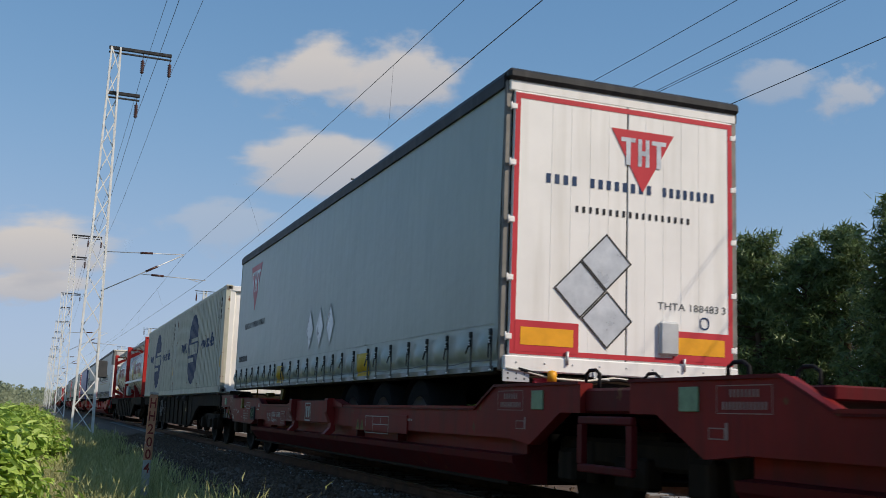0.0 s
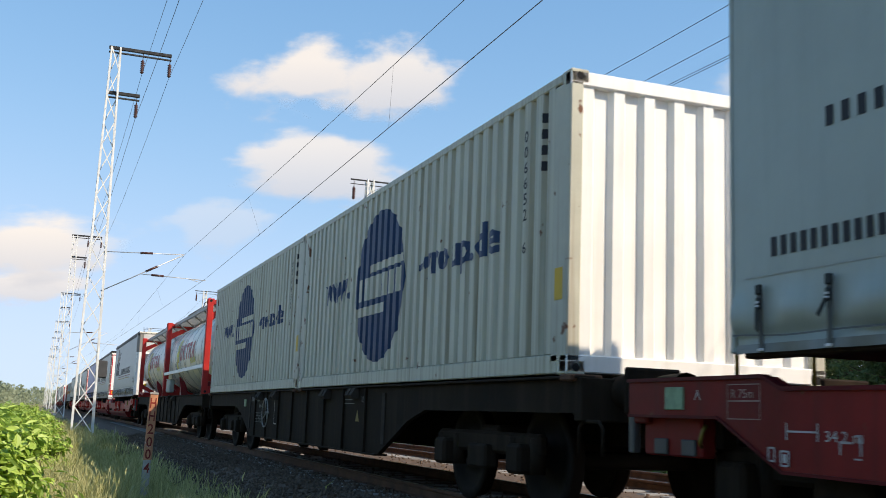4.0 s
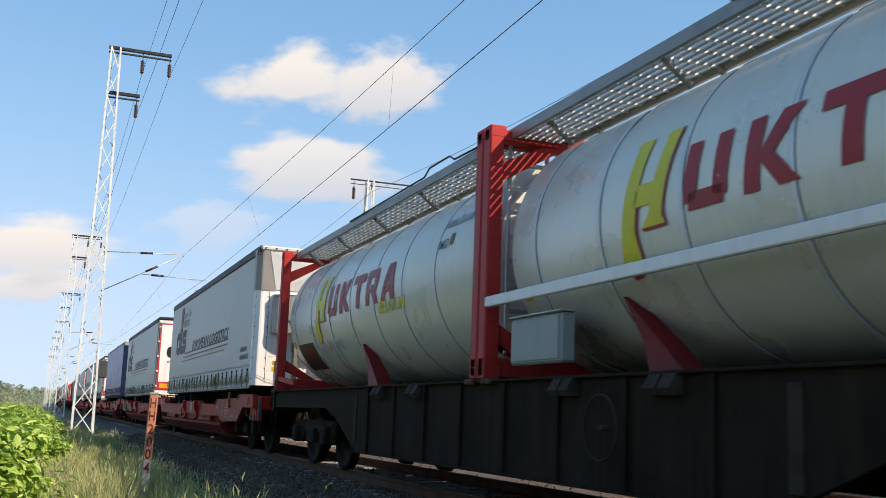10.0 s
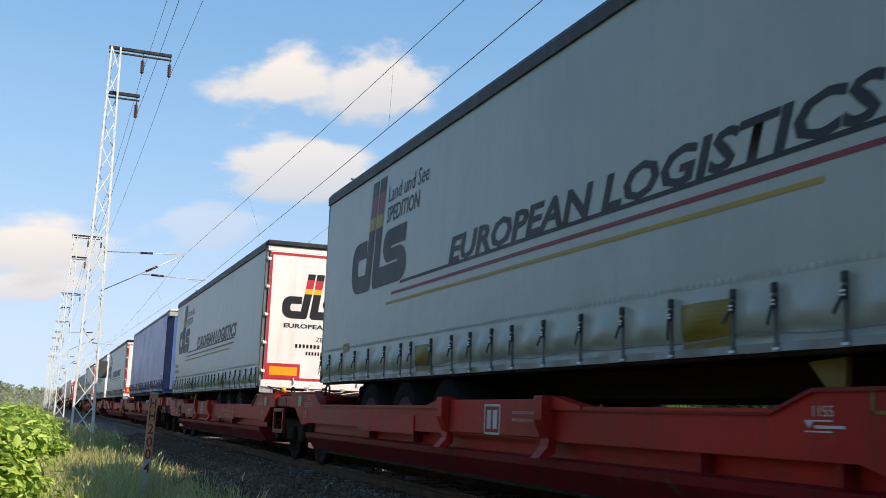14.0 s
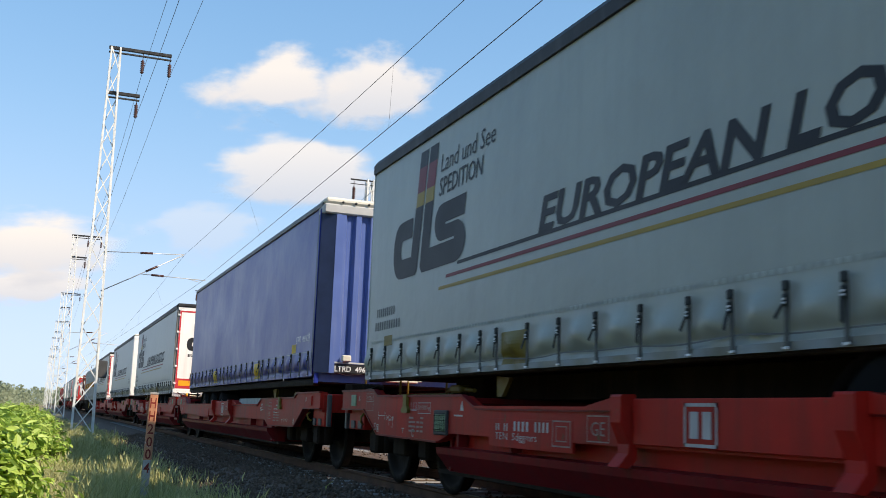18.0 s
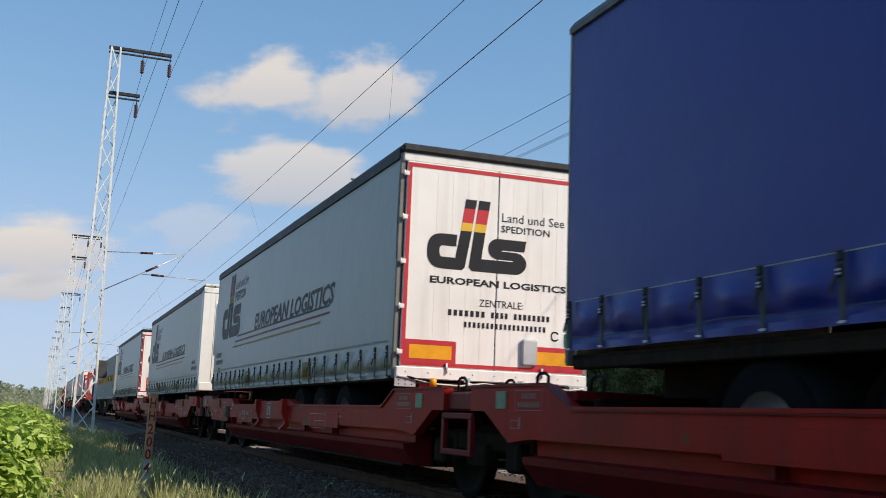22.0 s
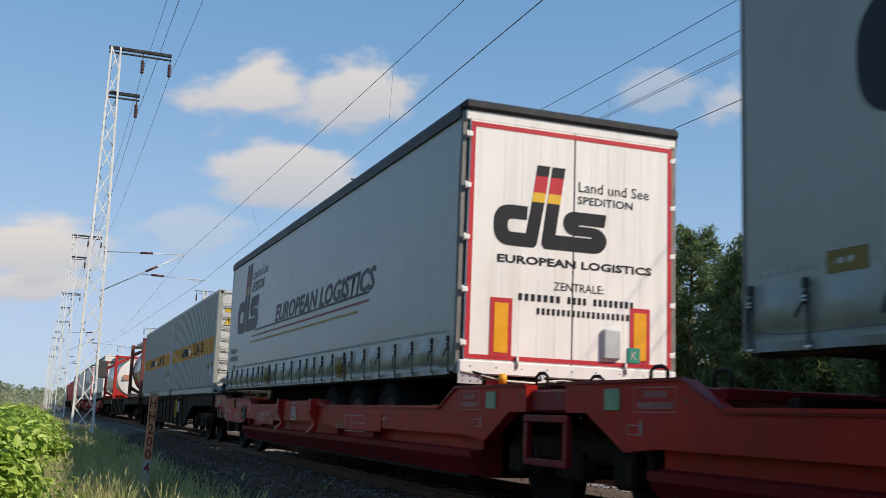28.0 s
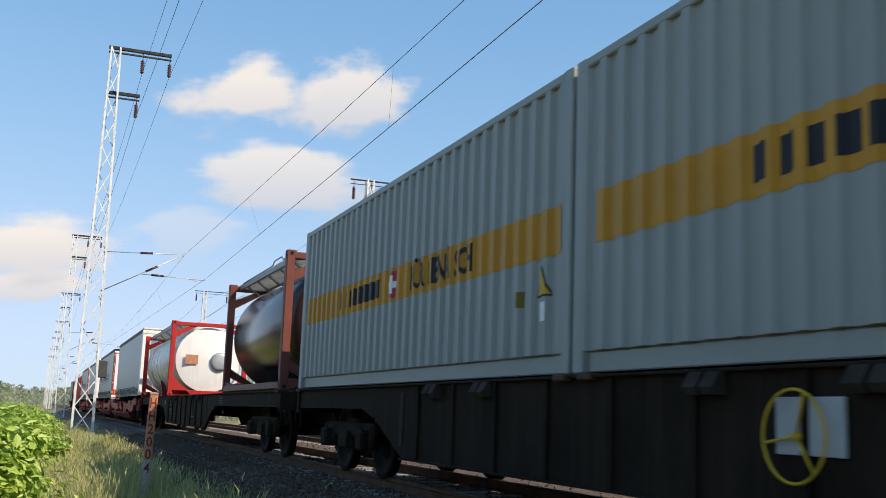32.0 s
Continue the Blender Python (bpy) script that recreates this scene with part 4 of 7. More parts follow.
def pocket_wagon(u, joint=0.0, red=M_RED, deep=M_DEEP):
    """A red articulated double pocket wagon, its middle at zero; joint lengthens its leading half at the pivot."""
    w = thing("pocket_wagon", "red articulated pocket wagon carrying semi-trailers, weathered paint", "wagon", "wagons of the train")
    X = 1.34
    top = [(0.35, 1.08), (1.9, 1.08), (2.35, 0.88), (12.1, 0.88), (12.45, 1.0), (15.08, 1.01), (15.24, 1.08), (16.65, 1.08)]
    low = [(16.65, 0.85), (15.66, 0.85), (15.09, 0.57), (13.1, 0.55), (12.75, 0.64), (1.6, 0.64), (1.2, 0.6), (0.67, 0.86), (0.35, 0.86)]
    for d in (-1, 1):
        for s in (-1, 1):
            x0, x1 = s * X, s * (X - 0.1)
            part("side_plate", Build().prism([(d * a, z) for a, z in top + low], 0, x0, x1), red, w)
            part("top_flange", Build().prism([(d * a, z) for a, z in [(2.3, 0.882), (2.35, 0.905), (12.1, 0.905), (12.15, 0.882)]], 0, s * (X + 0.025), s * (X - 0.11)), red, w)
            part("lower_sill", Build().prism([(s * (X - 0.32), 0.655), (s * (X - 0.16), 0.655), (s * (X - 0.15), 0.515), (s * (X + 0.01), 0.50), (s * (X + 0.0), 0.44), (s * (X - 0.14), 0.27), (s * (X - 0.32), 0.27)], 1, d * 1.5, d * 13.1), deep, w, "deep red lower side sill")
            part("inner_web", Build().box(min(s * (X - 0.17), s * (X - 0.13)), max(s * (X - 0.17), s * (X - 0.13)), min(d * 1.5, d * 13.0), max(d * 1.5, d * 13.0), 0.5, 0.9), red, w)
            part("side_panel", Build().box(min(s * (X + 0.035), s * (X - 0.02)), max(s * (X + 0.035), s * (X - 0.02)), min(d * 7.4, d * 9.35), max(d * 7.4, d * 9.35), 0.66, 0.96, 0.006), red, w)
            for a in (7.3, 9.45):
                part("stake", Build().prism([(s * (X + 0.0), 0.99), (s * (X + 0.10), 0.985), (s * (X + 0.11), 0.97), (s * (X + 0.11), 0.80), (s * (X + 0.045), 0.66), (s * (X + 0.05), 0.60), (s * (X + 0.13), 0.51), (s * (X + 0.05), 0.50), (s * (X - 0.02), 0.56)], 1, d * a - 0.07, d * a + 0.07), red, w)
                e = d * (a + (0.07 if a > 8 else -0.07))
                f = d * (a + (0.55 if a > 8 else -0.55))
                part("stake_gusset", Build().prism([(e, 0.985), (f, 0.91), (f, 0.88), (e, 0.88)], 0, s * (X + 0.035), s * (X - 0.09)), red, w)
            for a in (4.6, 6.2, 11.4, 12.6):
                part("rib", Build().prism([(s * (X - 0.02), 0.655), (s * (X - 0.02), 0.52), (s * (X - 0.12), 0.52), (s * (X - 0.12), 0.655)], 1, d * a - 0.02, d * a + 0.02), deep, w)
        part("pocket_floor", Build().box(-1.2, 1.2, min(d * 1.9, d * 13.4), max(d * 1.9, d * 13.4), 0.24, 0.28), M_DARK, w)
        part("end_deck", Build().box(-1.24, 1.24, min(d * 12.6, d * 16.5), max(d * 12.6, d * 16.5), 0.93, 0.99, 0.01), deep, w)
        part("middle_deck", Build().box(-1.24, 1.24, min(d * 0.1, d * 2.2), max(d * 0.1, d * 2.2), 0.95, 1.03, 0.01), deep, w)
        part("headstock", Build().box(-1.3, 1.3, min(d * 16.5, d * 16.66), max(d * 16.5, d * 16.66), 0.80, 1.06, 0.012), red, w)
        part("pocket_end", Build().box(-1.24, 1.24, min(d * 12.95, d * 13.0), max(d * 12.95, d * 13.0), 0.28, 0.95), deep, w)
        part("hitch", Build().box(-0.35, 0.35, d * 13.9 - 0.3, d * 13.9 + 0.3, 0.99, 1.1, 0.02).tube([(0, d * 13.9, 1.1), (0, d * 13.9, 1.2)], 0.2, 12), M_DARK, w, "dark kingpin stand")
        part("hitch_lever", Build().tube([(-0.95, d * 13.6 - 0.5, 1.07), (-0.9, d * 13.6 + 0.15, 1.1), (-0.85, d * 13.6 + 0.55, 1.08)], 0.022, 6).box(-1.0, -0.86, d * 13.6 - 0.2, d * 13.6 + 0.1, 1.05, 1.13, 0.02), M_YELP, w, "yellow hitch lever")
        loop_rail(w, -0.62, d * 16.45, 0.65, 1.05, 0.36, M_YELP, along=False)
        loop_rail(w, -0.9, d * 0.95 - 0.1, 0.22, 1.05, 0.16, M_BLACK)
        loop_rail(w, -0.35, d * 0.95 - 0.1, 0.22, 1.05, 0.16, M_BLACK)
        buffers(w, d * 16.66, d)
        bogie(w, d * 14.9)
        for s in (-1, 1):
            part("end_bracket", Build().box(min(s * (X - 0.2), s * (X - 0.32)), max(s * (X - 0.2), s * (X - 0.32)), d * 16.1 - 0.2, d * 16.1 + 0.2, 0.66, 0.83, 0.01), M_DARK, w)
        part("air_tank", Build().lathe([(-0.5, 0.0), (-0.5, 0.15), (-0.44, 0.19), (0.44, 0.19), (0.5, 0.15), (0.5, 0.0)], (-0.35, d * 16.2, 0.62), 1, 14), M_DARK, w, "dark air tank between the buffers")
        part("riser", Build().box(-1.26, -1.2, d * 16.76 - 0.035, d * 16.76 + 0.035, 0.60, 1.05, 0.01), M_RIM, w, "dark hinged end step")
    bogie(w, 0.0)
    part("joint_frame", Build().box(-1.345, -1.30, -0.38, 0.38, 0.44, 0.50, 0.01).box(-1.345, -1.30, -0.38, 0.38, 0.78, 0.84, 0.01).box(-1.345, -1.30, -0.38, -0.31, 0.5, 0.78).box(-1.345, -1.30, 0.31, 0.38, 0.5, 0.78), deep, w)
    part("pivot_cover", Build().box(-1.3, 1.3, -0.36, 0.36, 0.86, 1.04, 0.02), deep, w)
    # markings
    o = -X - 0.006
    p = -X - 0.041
    patch("data_bars", [[(a + 0.38, b + 0.1) for a, b in q] for q in blocks(10, 0.42, 0.025, 0.4)] + [[(a + 0.38, b + 0.16) for a, b in q] for q in blocks(10, 0.42, 0.025, 0.4)], w, M_FADED, side_map(p, -8.45, 0.68))
    patch("carrier_sign", [rect(0, 0, 0.34, 0.02), rect(0, 0.24, 0.34, 0.26), rect(0, 0, 0.02, 0.26), rect(0.32, 0, 0.34, 0.26), rect(0.06, 0.05, 0.15, 0.21), rect(0.19, 0.05, 0.28, 0.21)], w, M_WPRINT, side_map(p, -8.25, 0.66))
    patch("carrier_sign", [rect(0, 0, 0.34, 0.02), rect(0, 0.24, 0.34, 0.26), rect(0, 0, 0.02, 0.26), rect(0.32, 0, 0.34, 0.26), rect(0.06, 0.05, 0.15, 0.21), rect(0.19, 0.05, 0.28, 0.21)], w, M_WPRINT, side_map(p, 8.75, 0.67))
    letters("height_mark", "1155", 0.15, 0.055, w, M_WPRINT, side_map(o, -12.44, 0.865))
    patch("height_arrow", [[(0, 0.035), (0.03, 0.0), (0.06, 0.035)], rect(0.0, 0.035, 0.2, 0.043), rect(0.0, -0.02, 0.2, -0.012)], w, M_WPRINT, side_map(o, -12.38, 0.805))
    patch("number_bars", [[(p + at, q) for p, q in r] for at, n, wd, ht in ((0, 2, 0.1, 0.06), (0.17, 2, 0.1, 0.06), (0.36, 4, 0.32, 0.08), (0.76, 4, 0.28, 0.08)) for r in blocks(n, wd, ht, 0.5)], w, M_WPRINT, side_map(o, 11.67, 0.70))
    part("number_panel", Build().box(-X - 0.003, -X + 0.02, 10.25, 11.8, 0.56, 0.80, 0.003), red, w)
    letters("type_mark", "TEN  Sdggmrs", 0.82, 0.08, w, M_WPRINT, side_map(o, 11.67, 0.605))
    box = lambda x0, y0, x1, y1, e: [rect(x0, y0, x1, y0 + e), rect(x0, y1 - e, x1, y1), rect(x0, y0, x0 + e, y1), rect(x1 - e, y0, x1, y1)]
    patch("code_box", box(0, 0, 0.3, 0.2, 0.012) + box(0.06, 0.04, 0.24, 0.16, 0.01), w, M_FADED, side_map(o, 10.58, 0.6))
    letters("gauge_mark", "GE", 0.2, 0.1, w, M_FADED, side_map(o, 9.97, 0.70))
    patch("gauge_box", box(-0.06, -0.045, 0.26, 0.145, 0.01), w, M_FADED, side_map(o, 9.97, 0.70))
    letters("load_mark", "34 500 kg", 0.32, 0.055, w, M_WPRINT, side_map(o, 13.65, 0.85))
    patch("load_box", box(-0.03, -0.03, 0.35, 0.085, 0.008), w, M_WPRINT, side_map(o, 13.65, 0.85))
    patch("crane_mark", [rect(0, 0, 0.2, 0.012), rect(0.02, 0, 0.03, 0.09), rect(0.095, 0, 0.105, 0.09), rect(0.17, 0, 0.18, 0.09)], w, M_WPRINT, side_map(o, 13.92, 0.85))
    letters("length_mark", "34.2 m", 0.26, 0.055, w, M_WPRINT, side_map(o, 14.75, 0.74))
    patch("length_bar", [rect(-0.3, 0.02, -0.05, 0.03), rect(-0.3, -0.02, -0.29, 0.07), rect(-0.06, -0.02, -0.05, 0.07)], w, M_WPRINT, side_map(o, 14.75, 0.76))
    patch("small_mark", box(0, 0, 0.06, 0.08, 0.01), w, M_WPRINT, side_map(o, 15.2, 0.62))
    patch("small_mark", box(0, 0, 0.06, 0.08, 0.01), w, M_WPRINT, side_map(o, 13.85, 0.58))
    patch("warning_mark", [[(0, 0), (0.09, 0), (0.045, 0.09)]], w, M_WPRINT, side_map(o, 12.5, 0.86))
    part("document_holder", Build().box(-X - 0.025, -X + 0.01, 12.80, 13.16, 0.62, 0.86, 0.008), M_ROOF, w, "dark document holder with green papers")
    holder_bars = Build()
    for k in range(6):
        holder_bars.box(-X - 0.034, -X - 0.03, 12.855 + 0.05 * k, 12.859 + 0.05 * k, 0.65, 0.83)
    for k in range(4):
        holder_bars.box(-X - 0.036, -X - 0.03, 12.83, 13.13, 0.67 + 0.045 * k, 0.674 + 0.045 * k)
    part("wire_mesh", holder_bars, M_DARK, w)
    part("paper", Build().box(-X - 0.03, -X - 0.02, 12.84, 13.12, 0.66, 0.82, 0.002), M_PLATE, w)
    patch("inspection_bars", [q for k in range(3) for q in box(0, 0.11 * k, 0.26, 0.11 * k + 0.1, 0.006) + [rect(0.05, 0.11 * k + 0.045, 0.21, 0.11 * k + 0.055)]], w, M_FADED, side_map(o, -13.1, 0.66))
    patch("yellow_hook_mark", [rect(0, 0, 0.2, 0.018), rect(0, 0, 0.018, 0.12)], w, M_YELP, side_map(o, -12.85, 0.88))
    patch("crane_mark", [rect(0, 0, 0.2, 0.012), rect(0.02, 0, 0.03, 0.09), rect(0.095, 0, 0.105, 0.09), rect(0.17, 0, 0.18, 0.09)], w, M_WPRINT, side_map(o, -13.7, 0.88))
    for y in (6.12, 5.94):
        patch("warning_triangle", [[(0, 0), (0.15, 0), (0.075, 0.135)]], w, M_YELP, side_map(o - 0.012, y, 0.61), label="dull yellow warning triangle")
        patch("triangle_mark", [rect(0.065, 0.025, 0.085, 0.08)], w, M_INK, side_map(o - 0.015, y, 0.61))
    patch("note_bars", [rect(0, 0.06, 0.34, 0.075), rect(0.02, 0.0, 0.3, 0.015)], w, M_WPRINT, side_map(o, -13.55, 0.76))
    patch("note_bars", [rect(0.02 * k, 0.02 * (k % 3), 0.02 * k + 0.012, 0.03 + 0.02 * (k % 2)) for k in range(14)], w, M_WPRINT, side_map(o, -14.35, 0.63))
    for d in (-1, 1):
        if d > 0:
            letters("brake_mark", "R 75m", 0.2, 0.05, w, M_FADED, side_map(o, 15.52, 0.96))
            patch("brake_box", box(-0.04, -0.12, 0.26, 0.08, 0.006) + [rect(-0.04, -0.02, 0.26, -0.012)], w, M_FADED, side_map(o, 15.52, 0.96))
        patch("roof_mark", [slant(0, 0, 0.012, 0.06, 0.6), slant(0.06, 0, 0.072, 0.06, -0.6)], w, M_WPRINT, side_map(o, d * 15.84 + 0.05, 0.95))
        part("data_plate", Build().box(-X - 0.015, -X + 0.01, d * 1.05 - 0.1, d * 1.05 + 0.1, 0.88, 1.03, 0.004), M_PLATE, w, "pale green data plate")
        part("data_plate", Build().box(-X - 0.015, -X + 0.01, d * 16.1 - 0.1, d * 16.1 + 0.1, 0.89, 1.03, 0.004), M_PLATE if d > 0 else red, w, "data plate" if d < 0 else "pale green data plate")
        patch("notice_box", box(0, 0, 0.51, 0.165, 0.006) + [[(a + 0.12, b + 0.095) for a, b in q] for q in blocks(8, 0.28, 0.045, 0.5)] + [[(a + 0.05, b + 0.025) for a, b in q] for q in blocks(13, 0.42, 0.045, 0.45)], w, M_FADED, side_map(o, d * 1.58 + 0.25, 0.87))
        patch("vehicle_mark", box(0, 0, 0.16, 0.07, 0.008) + [rect(0.16, 0, 0.19, 0.1)], w, M_FADED, side_map(o, d * 1.35 + 0.1, 0.72))
        part("lock_hook", Build().prism([(d * 14.05 - 0.055, 1.02), (d * 14.05 + 0.055, 1.02), (d * 14.05 + 0.05, 0.9), (d * 14.05 + 0.11, 0.86), (d * 14.05 + 0.09, 0.825), (d * 14.05 - 0.09, 0.825), (d * 14.05 - 0.11, 0.86), (d * 14.05 - 0.05, 0.9)], 0, -X - 0.035, -X + 0.01), M_YELP, w, "yellow locking lever")
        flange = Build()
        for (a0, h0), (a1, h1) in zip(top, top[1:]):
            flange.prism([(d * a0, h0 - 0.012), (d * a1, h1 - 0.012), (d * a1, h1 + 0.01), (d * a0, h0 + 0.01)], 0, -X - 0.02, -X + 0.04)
        part("edge_flange", flange, deep, w, "dark top edge")
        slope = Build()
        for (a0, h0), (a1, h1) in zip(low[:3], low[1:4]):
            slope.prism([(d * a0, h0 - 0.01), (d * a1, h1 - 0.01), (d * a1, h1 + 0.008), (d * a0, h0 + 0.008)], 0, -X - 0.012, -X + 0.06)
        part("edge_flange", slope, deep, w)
        lower = part("lower_bracket", Build().box(-X + 0.09, -X + 0.2, min(d * 15.95, d * 16.6), max(d * 15.95, d * 16.6), 0.6, 0.86, 0.012), red, w, "red bracket under the headstock")
        for a in (16.07, 16.38):
            part("cover_plate", Build().box(-X + 0.07, -X + 0.09, d * a - 0.075, d * a + 0.075, 0.61, 0.71, 0.006), M_RIM, lower, "worn steel plate")
        part("brake_hose", Build().tube([(-X + 0.06, d * 15.86, 0.8), (-X + 0.02, d * 15.84, 0.76), (-X + 0.03, d * 15.88, 0.7), (-X + 0.07, d * 15.92, 0.67)], 0.013, 6), M_YELP, w, "yellow valve handle")
        patch("data_rows", [rect(0.0 + 0.12 * j, 0.045 * k, 0.09 + 0.12 * j + (0.06 if j == 0 else 0.0), 0.045 * k + 0.02) for k in range(4) for j in range(4) if not (k == 3 and j in (1, 2))], w, M_FADED, side_map(o, d * 13.74 + 0.22, 0.63))
        patch("axle_mark", [rect(0, 0, 0.09, 0.008), rect(0.04, -0.04, 0.05, 0.0)], w, M_WPRINT, side_map(o, d * 14.19, 0.655))
        patch("small_mark", [rect(0, 0, 0.075, 0.01), rect(0, 0.075, 0.075, 0.085), rect(0, 0, 0.01, 0.085), rect(0.065, 0, 0.075, 0.085), rect(0.022, 0.02, 0.053, 0.065)], w, M_WPRINT, side_map(o, d * 15.06 + 0.04, 0.60))
        patch("vehicle_mark", [rect(0, 0, 0.01, 0.06), rect(0, 0.055, 0.09, 0.065), slant(0.08, 0.06, 0.09, 0.1, 0.7), rect(0.11, 0.09, 0.15, 0.1), rect(0.14, 0.0, 0.15, 0.1), rect(0.1, -0.02, 0.15, -0.012)], w, M_WPRINT, side_map(o, d * 14.75 - 0.1 if d > 0 else -13.1, 0.68))
        patch("word_bar", [rect(0, 0, 0.22, 0.016)], w, M_WPRINT, side_map(o, d * 12.55 + 0.1, 0.805))
        if d > 0:
            patch("load_table", box(0, 0, 0.9, 0.2, 0.008) + [rect(0.3, 0, 0.308, 0.2), rect(0.3, 0.1, 0.9, 0.108), rect(0.6, 0.1, 0.608, 0.2)], w, M_WPRINT, side_map(o - 0.012, 5.73, 0.58))
            patch("three_dots", [rect(0.06 * k, 0, 0.06 * k + 0.025, 0.025) for k in range(3)], w, M_WPRINT, side_map(o, 4.2, 0.74))
        part("kickplate", Build().box(-X - 0.014, -X + 0.0, d * 5.25 - 1.05, d * 5.25 + 1.05, 0.60, 0.80, 0.004), red, w)
    if joint:
        for ob in w.children:
            ys = [v.co.y for v in ob.data.vertices]
            if sum(ys) / len(ys) < -0.5:
                ob.location.y -= joint
        part("pivot_cover", Build().box(-1.3, 1.3, -0.36 - joint, -0.37, 0.86, 1.04, 0.02), deep, w)
    return couple(w, u)


def container_wagon(u, length=19.74, hand=None, label="dark grey flat container wagon with a deep side sill"):
    """A flat wagon for containers, zero at its leading buffers."""
    w = thing("container_wagon", label, "wagon", "wagons of the train")
    a, z = 0.65, length - 0.65
    m = length / 2
    for s in (-1, 1):
        prof = [(a, 1.12), (z, 1.12), (z, 0.86), (m + 5.75, 0.86), (m + 5.2, 0.74), (m + 4.15, 0.33), (m - 4.15, 0.33), (m - 5.2, 0.74), (m - 5.75, 0.86), (a, 0.86)]
        part("side_sill", Build().prism(prof, 0, s * 1.22, s * 1.16), M_DARK, w)
        part("sill_flange", Build().box(min(s * 1.27, s * 1.1), max(s * 1.27, s * 1.1), a, z, 1.12, 1.145, 0.006), M_DARK, w)
        part("bottom_flange", Build().box(min(s * 1.26, s * 1.1), max(s * 1.26, s * 1.1), m - 4.15, m + 4.15, 0.31, 0.33), M_DARK, w)
        for k in range(8):
            y = m - 3.6 + k * 7.2 / 7
            part("rib", Build().box(min(s * 1.25, s * 1.2), max(s * 1.25, s * 1.2), y - 0.03, y + 0.03, 0.33, 1.12), M_DARK, w)
        for y in (a + 0.12, m - 0.2, m + 0.2, z - 0.12):
            part("twist_lock", Build().box(min(s * 1.02, s * 1.3), max(s * 1.02, s * 1.3), y - 0.1, y + 0.1, 1.10, 1.154, 0.012), M_RUST, w)
    for y in (m - 3.1, m - 1.7, m + 1.8, m + 3.1):
        part("folding_spigot", Build().prism([(-1.2, 1.125), (-1.275, 1.125), (-1.33, 1.03), (-1.3, 0.985), (-1.22, 0.985)], 1, y - 0.16, y - 0.02).prism([(-1.2, 1.125), (-1.275, 1.125), (-1.33, 1.03), (-1.3, 0.985), (-1.22, 0.985)], 1, y + 0.02, y + 0.16), M_DUST, w, "grey folding spigot")
    for y in (m - 4.4, m + 4.1):
        part("sill_plate", Build().box(-1.235, -1.21, y, y + 0.12, 0.45, 1.05, 0.004), M_DUST, w, "dusty vertical plate")
    part("centre_frame", Build().box(-1.15, 1.15, a, z, 0.98, 1.1).box(-0.3, 0.3, a, z, 0.6, 1.0), M_DARK, w)
    for y, d in ((a, -1), (z, 1)):
        part("headstock", Build().box(-1.25, 1.25, y - 0.06, y + 0.06, 0.8, 1.13, 0.01), M_DARK, w)
        buffers(w, y, d)
        loop_rail(w, -1.2, y - 0.06 if d > 0 else y - 0.3, 0.36, 0.55, 0.25, M_DARK)
    bogie(w, 2.9)
    bogie(w, length - 2.9)
    for y0, col in ((m - 1.6, M_DARK), (m + 0.9, M_DARK)):
        part("equipment_box", Build().box(-1.2, -0.6, y0, y0 + 0.9, 0.45, 0.8, 0.02), col, w)
    if hand:
        y, r, material, lab = hand
        b = Build().tube([(-1.29, y + r * math.cos(2 * math.pi * k / 24), 0.76 + r * math.sin(2 * math.pi * k / 24)) for k in range(25)], 0.0095, 6, cap=False)
        for k in range(0 if material is M_DUST else 3):
            an = math.pi / 2 + 2 * math.pi * k / 3 + (0.35 if material is M_YEL else 0)
            b.tube([(-1.27, y, 0.76), (-1.29, y + r * math.cos(an), 0.76 + r * math.sin(an))], 0.009, 5)
        b.tube([(-1.29, y, 0.76), (-1.15, y, 0.76)], 0.022, 8)
        part("brake_wheel", b, material, w, lab)
        if material is M_YEL:
            part("backing_plate", Build().box(-1.245, -1.225, y - 0.34, y + 0.20, 0.66, 0.97, 0.004), M_ROOFT, w, "grey plate behind the brake wheel")
    o = -1.224
    if hand and hand[2] is not M_GRATE:
        return couple(w, u)
    letters("type_mark", "Sgnss", 0.36, 0.08, w, M_FAINT, side_map(o, m + 4.2 - 0.9, 0.84))
    patch("number_bars", blocks(8, 1.0, 0.075, 0.55), w, M_FAINT, side_map(o, m + 4.2, 0.96))
    patch("load_table", [rect(0, 0.055 * k, 0.75, 0.055 * k + 0.008) for k in range(4)] + [rect(0.107 * k, 0, 0.107 * k + 0.008, 0.17) for k in range(8)], w, M_FAINT, side_map(o, m + 3.6, 0.58))
    patch("white_outline", [rect(0, 0.569, 0.012, 0.999), rect(0, 0.569, 0.306, 0.583), rect(0, 0.987, 0.2, 0.999)], w, M_ROOFT, side_map(o - 0.002, 11.773, 0.0))
    letters("union_mark", "UIC", 0.16, 0.08, w, M_FAINT, side_map(o, m - 3.4, 0.94))
    patch("data_bars", [rect(0, 0.05 * k, 0.5 - 0.1 * (k % 2), 0.05 * k + 0.012) for k in range(5)], w, M_FAINT, side_map(o, 7.3, 0.92))
    patch("warning_triangle", [[(0, 0), (0.17, 0), (0.085, 0.15)]], w, M_YELP, side_map(o - 0.002, 6.72, 0.7), label="yellow warning triangle")
    part("data_plate", Build().box(-1.24, -1.21, m + 4.6, m + 4.75, 0.86, 1.0, 0.004), M_PLATE, w, "pale green data plate")
    return couple(w, u)


